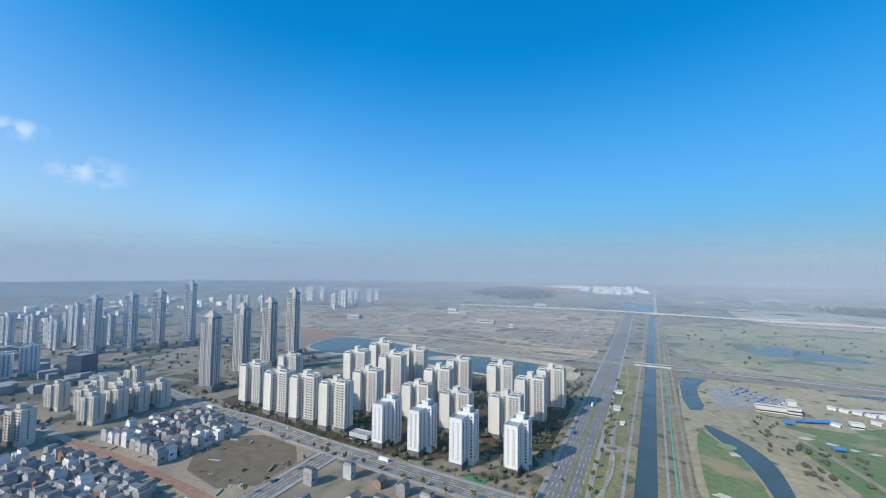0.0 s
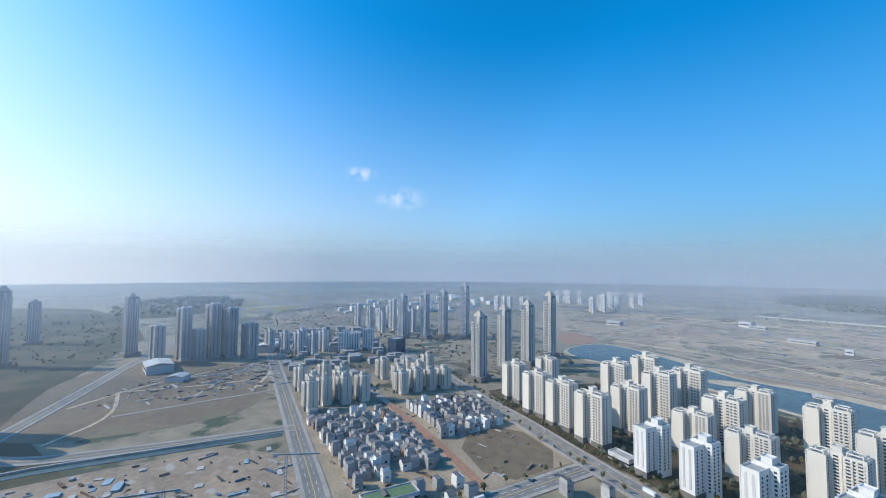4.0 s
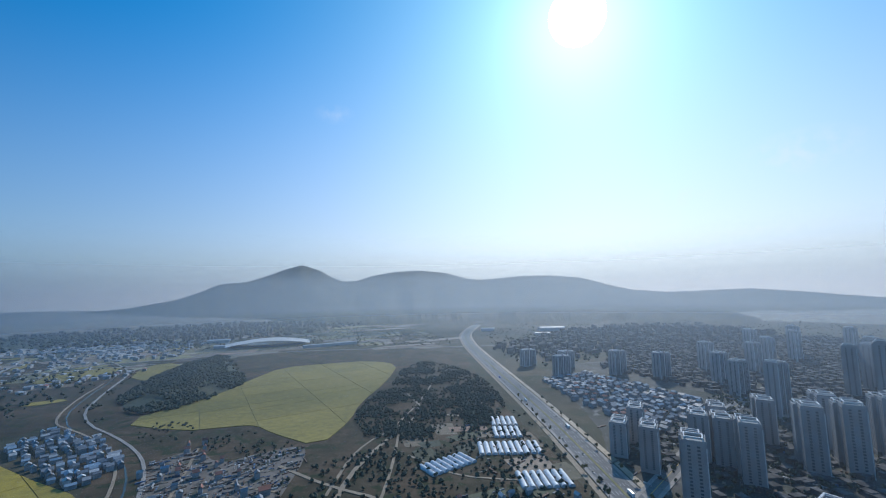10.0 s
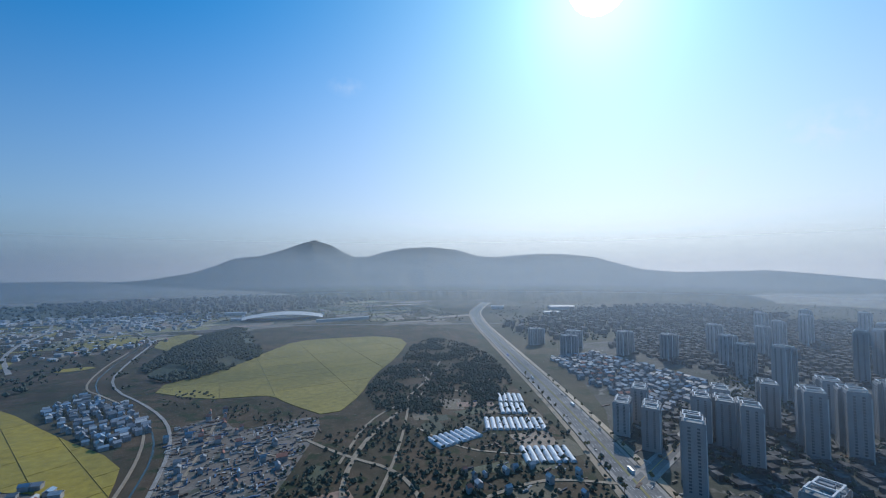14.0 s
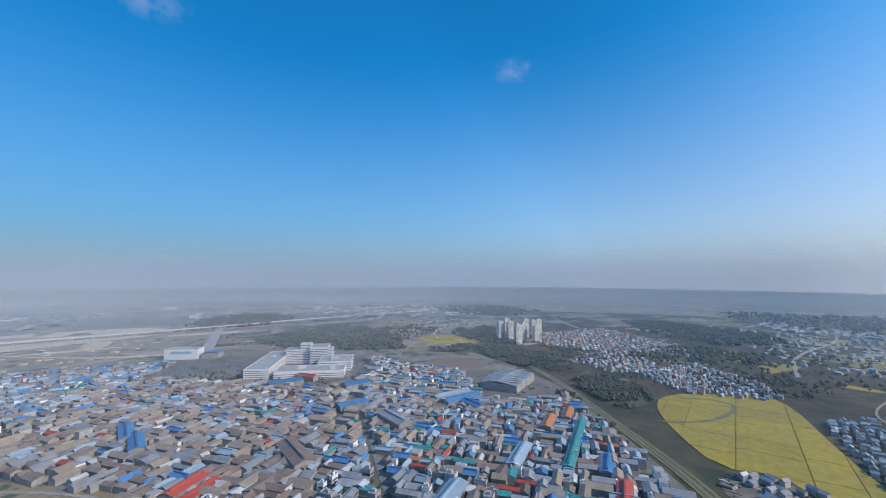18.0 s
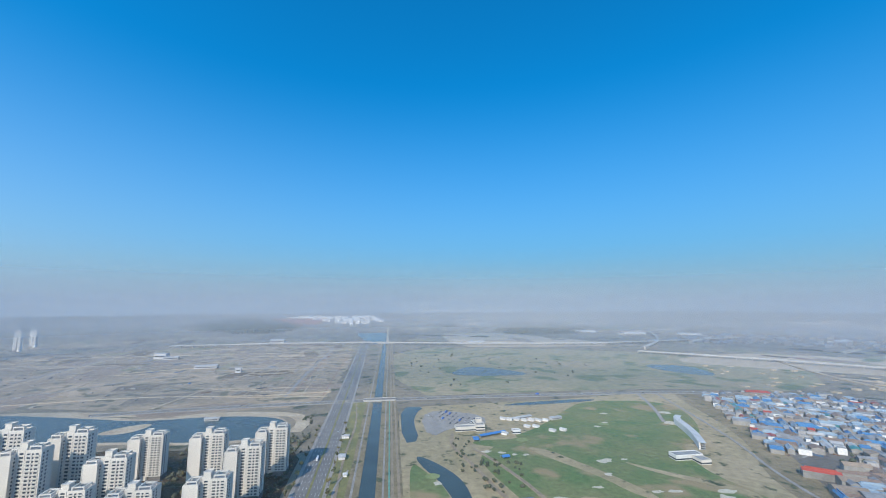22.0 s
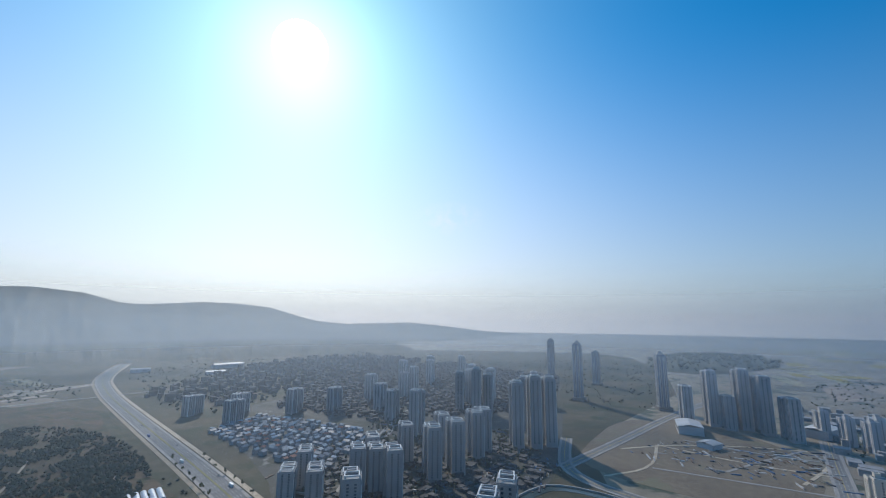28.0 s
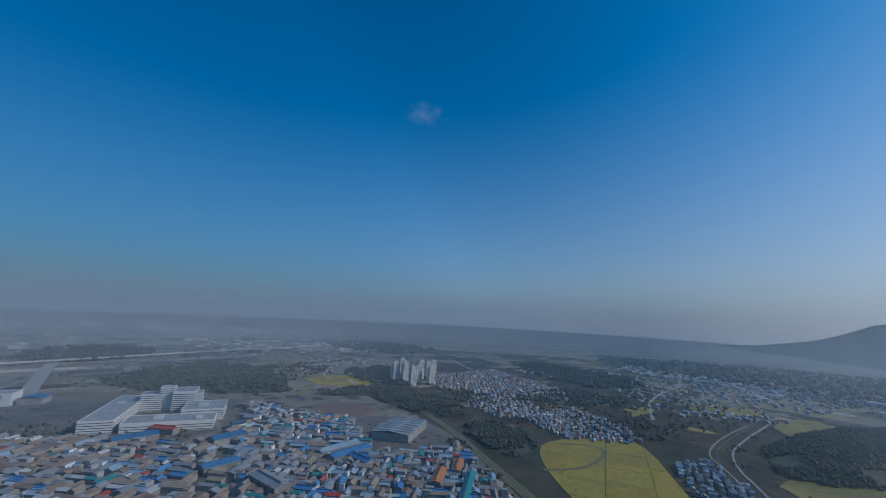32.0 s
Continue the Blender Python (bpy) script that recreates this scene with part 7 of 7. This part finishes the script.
for x, y, w, d, h in ((-45, 560, 8, 12, 4), (-48, 640, 10, 8, 4), (-36, 505, 4, 4, 3)):
    t = thing("pavilion", "small white park pavilion", "pavilion", at=pose(x, y, 0))
    part("body", Shape().box(-w / 2, -d / 2, 0, w / 2, d / 2, h), M_H_WHITE, t)
    part("roof", Shape().gable(-w / 2, -d / 2, w / 2, d / 2, h, h + 1.6, 0.8), M_SHEET_W, t)
shops = thing("shop_row", "low flat-roofed shop row beside the crossing", "shops")
slab_house(shops, -292, 322, -268, 334, 6, M_GREY)
blue_office = thing("office_block", "dark blue glass office block", "office block", at=pose(-870, 318, 0, 0, 0, 20))
slab_house(blue_office, -14, -14, 14, 14, 30, M_BLUEGLASS)
round_tower = thing("water_tower", "round pale tower between skyscrapers", "tower", at=pose(-690, 540, 0))
for z in range(0, 44, 4):
    part("storey", Shape().prism([(9 * math.cos(k * math.pi / 8), 9 * math.sin(k * math.pi / 8)) for k in range(16)], z - (0.5 if z == 0 else 0), z + 2.4), M_WHITE, round_tower)
    part("window_band", Shape().prism([(8.4 * math.cos(k * math.pi / 8), 8.4 * math.sin(k * math.pi / 8)) for k in range(16)], z + 2.4, z + 4), M_GLASS, round_tower)

# ---- trees that stand singly, lamps and vehicles ----
def tree(seed, h):
    rng = random.Random(seed)
    t = thing("tree", "small roadside tree with yellowing leaves", "tree", "roadside trees")
    trunk = Shape()
    for k in range(5):
        a, b = k * h * 0.12, (k + 1) * h * 0.12
        ra, rb = 0.22 - k * 0.03, 0.19 - k * 0.03
        trunk.add([(r * math.cos(q * 1.257), r * math.sin(q * 1.257), z) for z, r in ((a - 0.3, ra), (b, rb)) for q in range(5)], [(q, (q + 1) % 5, 5 + (q + 1) % 5, 5 + q) for q in range(5)])
    for q in range(4):
        x, y = math.cos(q * 1.6), math.sin(q * 1.6)
        trunk.add([(0.08, 0, h * 0.4), (-0.08, 0, h * 0.4), (x * h * 0.2, y * h * 0.2, h * 0.65)], [(0, 1, 2)])
    part("trunk", trunk, M_BARK, t)
    crown = Shape()
    for _ in range(9):
        clump(rng, rng.uniform(-0.22, 0.22) * h, rng.uniform(-0.22, 0.22) * h, h * rng.uniform(0.1, 0.4), h * 0.15, h * 0.75, crown)
    part("crown", crown, M_LEAF, t)
    return t


TREES = [tree(k, 7.5) for k in range(4)]
rng = random.Random(71)
tree_places = []
for line, shift, step in ((MAIN, 20, 26), (MAIN, -20, 26), (ESTATE, 13, 17), (ESTATE, -13, 22), (SOUTH, 11, 22), (BIG, 18, 30), (BIG, -18, 28)):
    for x, y, turn in along(line, step):
        if math.hypot(x, y) > 720:
            continue
        a = radians(turn)
        tree_places.append((x + math.sin(a) * shift + rng.uniform(-2, 2), y - math.cos(a) * shift + rng.uniform(-2, 2)))
tree_places += spots([(-500, 316), (-140, 300), (-100, 330), (-100, 600), (-230, 600), (-470, 545)], 27, rng, 0.5)
tree_places = [p for p in tree_places if all(abs(p[0] - x) > 19 or abs(p[1] - y) > 14 for x, y in ESTATE_T)]
for k, (x, y) in enumerate(tree_places):
    m = pose(x, y, 0.2, 0, 0, rng.uniform(0, 360)) @ Matrix.Diagonal((*(rng.uniform(0.7, 1.3),) * 2, rng.uniform(0.7, 1.3), 1))
    if k < 4:
        TREES[k].matrix_basis = pose(x, y, 0.2)
    else:
        copy_thing(TREES[k % 4], m)


def car(mat, label, long=4.5, high=1.45, box=False):
    t = thing("truck" if box else "car", label, "truck" if box else "car", "vehicles")
    w = 2.3 if box else 1.8
    body = Shape().box(-long / 2, -w / 2, 0.35, long / 2, w / 2, 0.85)
    if box:
        body.box(-long / 2, -w / 2, 0.85, long / 2 - 2.2, w / 2, high).box(long / 2 - 2.0, -w / 2, 0.85, long / 2, w / 2, high - 0.5)
    part("body", body, mat, t)
    if not box:
        s = Shape().add([(-1.9, -0.85, 0.85), (1.2, -0.85, 0.85), (1.2, 0.85, 0.85), (-1.9, 0.85, 0.85), (-1.4, -0.7, high), (0.5, -0.7, high), (0.5, 0.7, high), (-1.4, 0.7, high)], [(4, 5, 6, 7), (0, 1, 5, 4), (1, 2, 6, 5), (2, 3, 7, 6), (3, 0, 4, 7)])
        part("cabin", s, M_GLASS, t)
    wheel = Shape().prism([(0.33 * math.cos(k), 0.33 * math.sin(k)) for k in np.arange(0, 6.2, 0.785)], -0.12, 0.12).mesh("wheel")
    for a in (-0.3, 0.3):
        for b in (-1, 1):
            part("wheel", wheel, M_STONE, t).matrix_basis = pose(a * long, b * (w / 2 - 0.1), 0.33, 90)
    return t


M_CARW = material("white_car_paint", (0.78, 0.78, 0.77), (0.74, 0.74, 0.73), rough=0.3, coarse=0.5, fine=2.0, space="object")
M_CARK = material("black_car_paint", (0.03, 0.03, 0.035), (0.04, 0.04, 0.045), rough=0.25, coarse=0.5, fine=2.0, space="object")
M_CARB = material("blue_truck_paint", (0.05, 0.14, 0.42), (0.06, 0.16, 0.45), rough=0.35, coarse=0.5, fine=2.0, space="object")
CARS = [car(M_CARW, "white car parked or on the road"), car(M_CARK, "black car parked or on the road"), car(M_STEEL, "silver car parked or on the road"), car(M_CARB, "blue lorry with a box body", 7.5, 3.2, True), car(M_CARW, "long white bus on the road", 11, 3.2, True)]
car_places = []
for line, width, step, top in ((MAIN, 31, 110, 0.5), (ESTATE, 19, 70, 0.5), (BIG, 27, 45, 0.5), (SOUTH, 16, 60, 0.5), (CROSS, 16, 120, 0.5)):
    for x, y, turn in along(line, step):
        side = rng.choice((-1, 1))
        shift = side * rng.choice((0.16, 0.30, 0.42)) * width
        a = radians(turn)
        if math.hypot(x, y) < 1100:
            car_places.append((x + math.sin(a) * shift, y - math.cos(a) * shift, top, turn + (0 if side > 0 else 180)))
car_places += [(x, y, 0.5, rng.choice((60, 240))) for x, y in spots([(84, 735), (106, 765), (176, 725), (166, 675), (122, 672)], 10, rng, 0.1, 60) if rng.random() < 0.8]
car_places += [(x, y, 0.16, rng.choice((0, 90))) for x, y in spots([(395, -205), (430, -180), (360, -110), (330, -150)], 10, rng, 0.2, 60) if rng.random() < 0.7]
for k, (x, y, z, turn) in enumerate(car_places):
    q = k if k < 5 else rng.choices(range(5), (5, 3, 3, 1, 0.6))[0]
    if k < 5:
        CARS[q].matrix_basis = pose(x, y, z, 0, 0, turn)
    else:
        copy_thing(CARS[q], pose(x, y, z, 0, 0, turn))

# ---- trees between the town's towers and along the stream ----
wood([(-240, -250), (-560, -260), (-700, -420), (-640, -640), (-330, -560), (-250, -420)], 9, 3.0, 0, "street trees between towers", 91, "shrubs")
wood([(-560, 70), (-560, 310), (-700, 320), (-700, 70)], 16, 2.8, 0, "trees between mid-rise blocks", 92, "shrubs")
wood([(425, -725), (475, -770), (560, -1000), (625, -1140), (590, -1110), (505, -745), (440, -690)], 11, 2.6, 0, "bushes along the stream", 93, "shrubs")
wood([(80, -170), (230, -260), (240, -330), (120, -330), (20, -240)], 11, 3.0, 0, "thick scrub and small trees", 94, "shrubs")
wood([(-190, -280), (-130, -290), (-60, -380), (-110, -520), (-190, -640), (-215, -560)], 15, 2.8, 0, "bushes beside the wide road", 95, "shrubs")
wood([(600, -560), (860, -420), (1100, -620), (900, -760), (700, -780)], 20, 3.6, 0, "garden trees of the village", 96, "shrubs")
wood([(1150, 350), (1250, -100), (2000, -500), (2600, 300), (1600, 600)], 34, 3.2, 0, "scattered trees on the plain", 97, "shrubs")
wood([(-300, -1400), (500, -1480), (1400, -1800), (600, -2400), (-200, -2000)], 34, 3.2, 0, "scattered trees on the plain", 98, "shrubs")
wood([(-650, 330), (-900, 360), (-1250, 300), (-1250, 80), (-720, 80)], 24, 3.2, 0, "scattered trees among hazy blocks", 99, "shrubs")


# ---- clutter of yards ----
def clutter(outline, count, seed, label, small=0.8, large=4.0):
    rng, heaps = random.Random(seed), [Shape() for _ in M_JUNK]
    xs, ys = [p[0] for p in outline], [p[1] for p in outline]
    while count > 0:
        x, y = rng.uniform(min(xs), max(xs)), rng.uniform(min(ys), max(ys))
        if not inside(x, y, outline):
            continue
        count -= 1
        row, turn = rng.randint(1, 4), radians(rng.choice((20, 110, 35)) + rng.uniform(-6, 6))
        w, d, h, k = rng.uniform(small, large), rng.uniform(small, large) * 0.6, rng.uniform(0.5, 2.4), rng.choice((0, 0, 1, 1, 2, 3, 3, 4))
        for i in range(row):
            u = i * (w + 0.4)
            heaps[k].moved(Shape().box(-w / 2, -d / 2, 0, w / 2, d / 2, h * rng.uniform(0.7, 1.1)), Matrix.Translation((x + u * math.cos(turn), y + u * math.sin(turn), 0)) @ Matrix.Rotation(turn, 4, "Z"))
    for k, heap in enumerate(heaps):
        if heap.f:
            solid("yard_clutter", heap, M_JUNK[k], label, "clutter", kind="stuff")


clutter([(270, -520), (232, -550), (190, -500), (150, -520), (105, -535), (95, -500), (104, -400), (112, -335), (195, -322), (228, -420)], 800, 41, "heaps of scrap, timber and parked machines in a yard", 0.7, 3.2)
clutter([(373, -337), (351, -404), (284, -367), (274, -332), (326, -306)], 70, 42, "stacked goods on a trodden yard")
clutter([(-455, -195), (-475, -170), (-478, 35), (-305, 40), (-295, -30), (-305, -150), (-380, -195)], 150, 43, "building materials lying on the site")
clutter([(470, 380), (442, 270), (370, 190), (310, 40), (305, -250), (440, -285), (700, -320), (900, -100), (1080, 80), (1060, 480), (900, 760), (690, 820)], 1500, 44, "goods, bins and parked machines in workshop yards")
clutter([(-520, 70), (-520, 290), (-300, 280), (-290, 70)], 130, 45, "building materials between new houses", 0.6, 3.0)
clutter([(-60, -380), (-70, -290), (-160, -290), (-180, -620), (-110, -640), (-90, -400)], 60, 46, "sheds and goods beside the greenhouses")
clutter([(-1000, 950), (-1000, 1500), (-200, 1600), (-150, 960), (-420, 900)], 60, 47, "site huts and stacks on graded earth", 3, 9)
clutter([(-690, -190), (-820, -140), (-890, 60), (-700, 60), (-680, -60)], 190, 48, "building materials and huts on new plots", 1.5, 6)
clutter([(-560, -240), (-230, -160), (-200, -330), (-300, -560), (-560, -620), (-700, -420)], 420, 49, "parked vehicles, huts and kiosks between towers", 1.5, 5)
clutter([(120, -160), (240, -240), (230, -330), (110, -330)], 90, 50, "sheds and goods in scrub gardens", 0.8, 3.5)
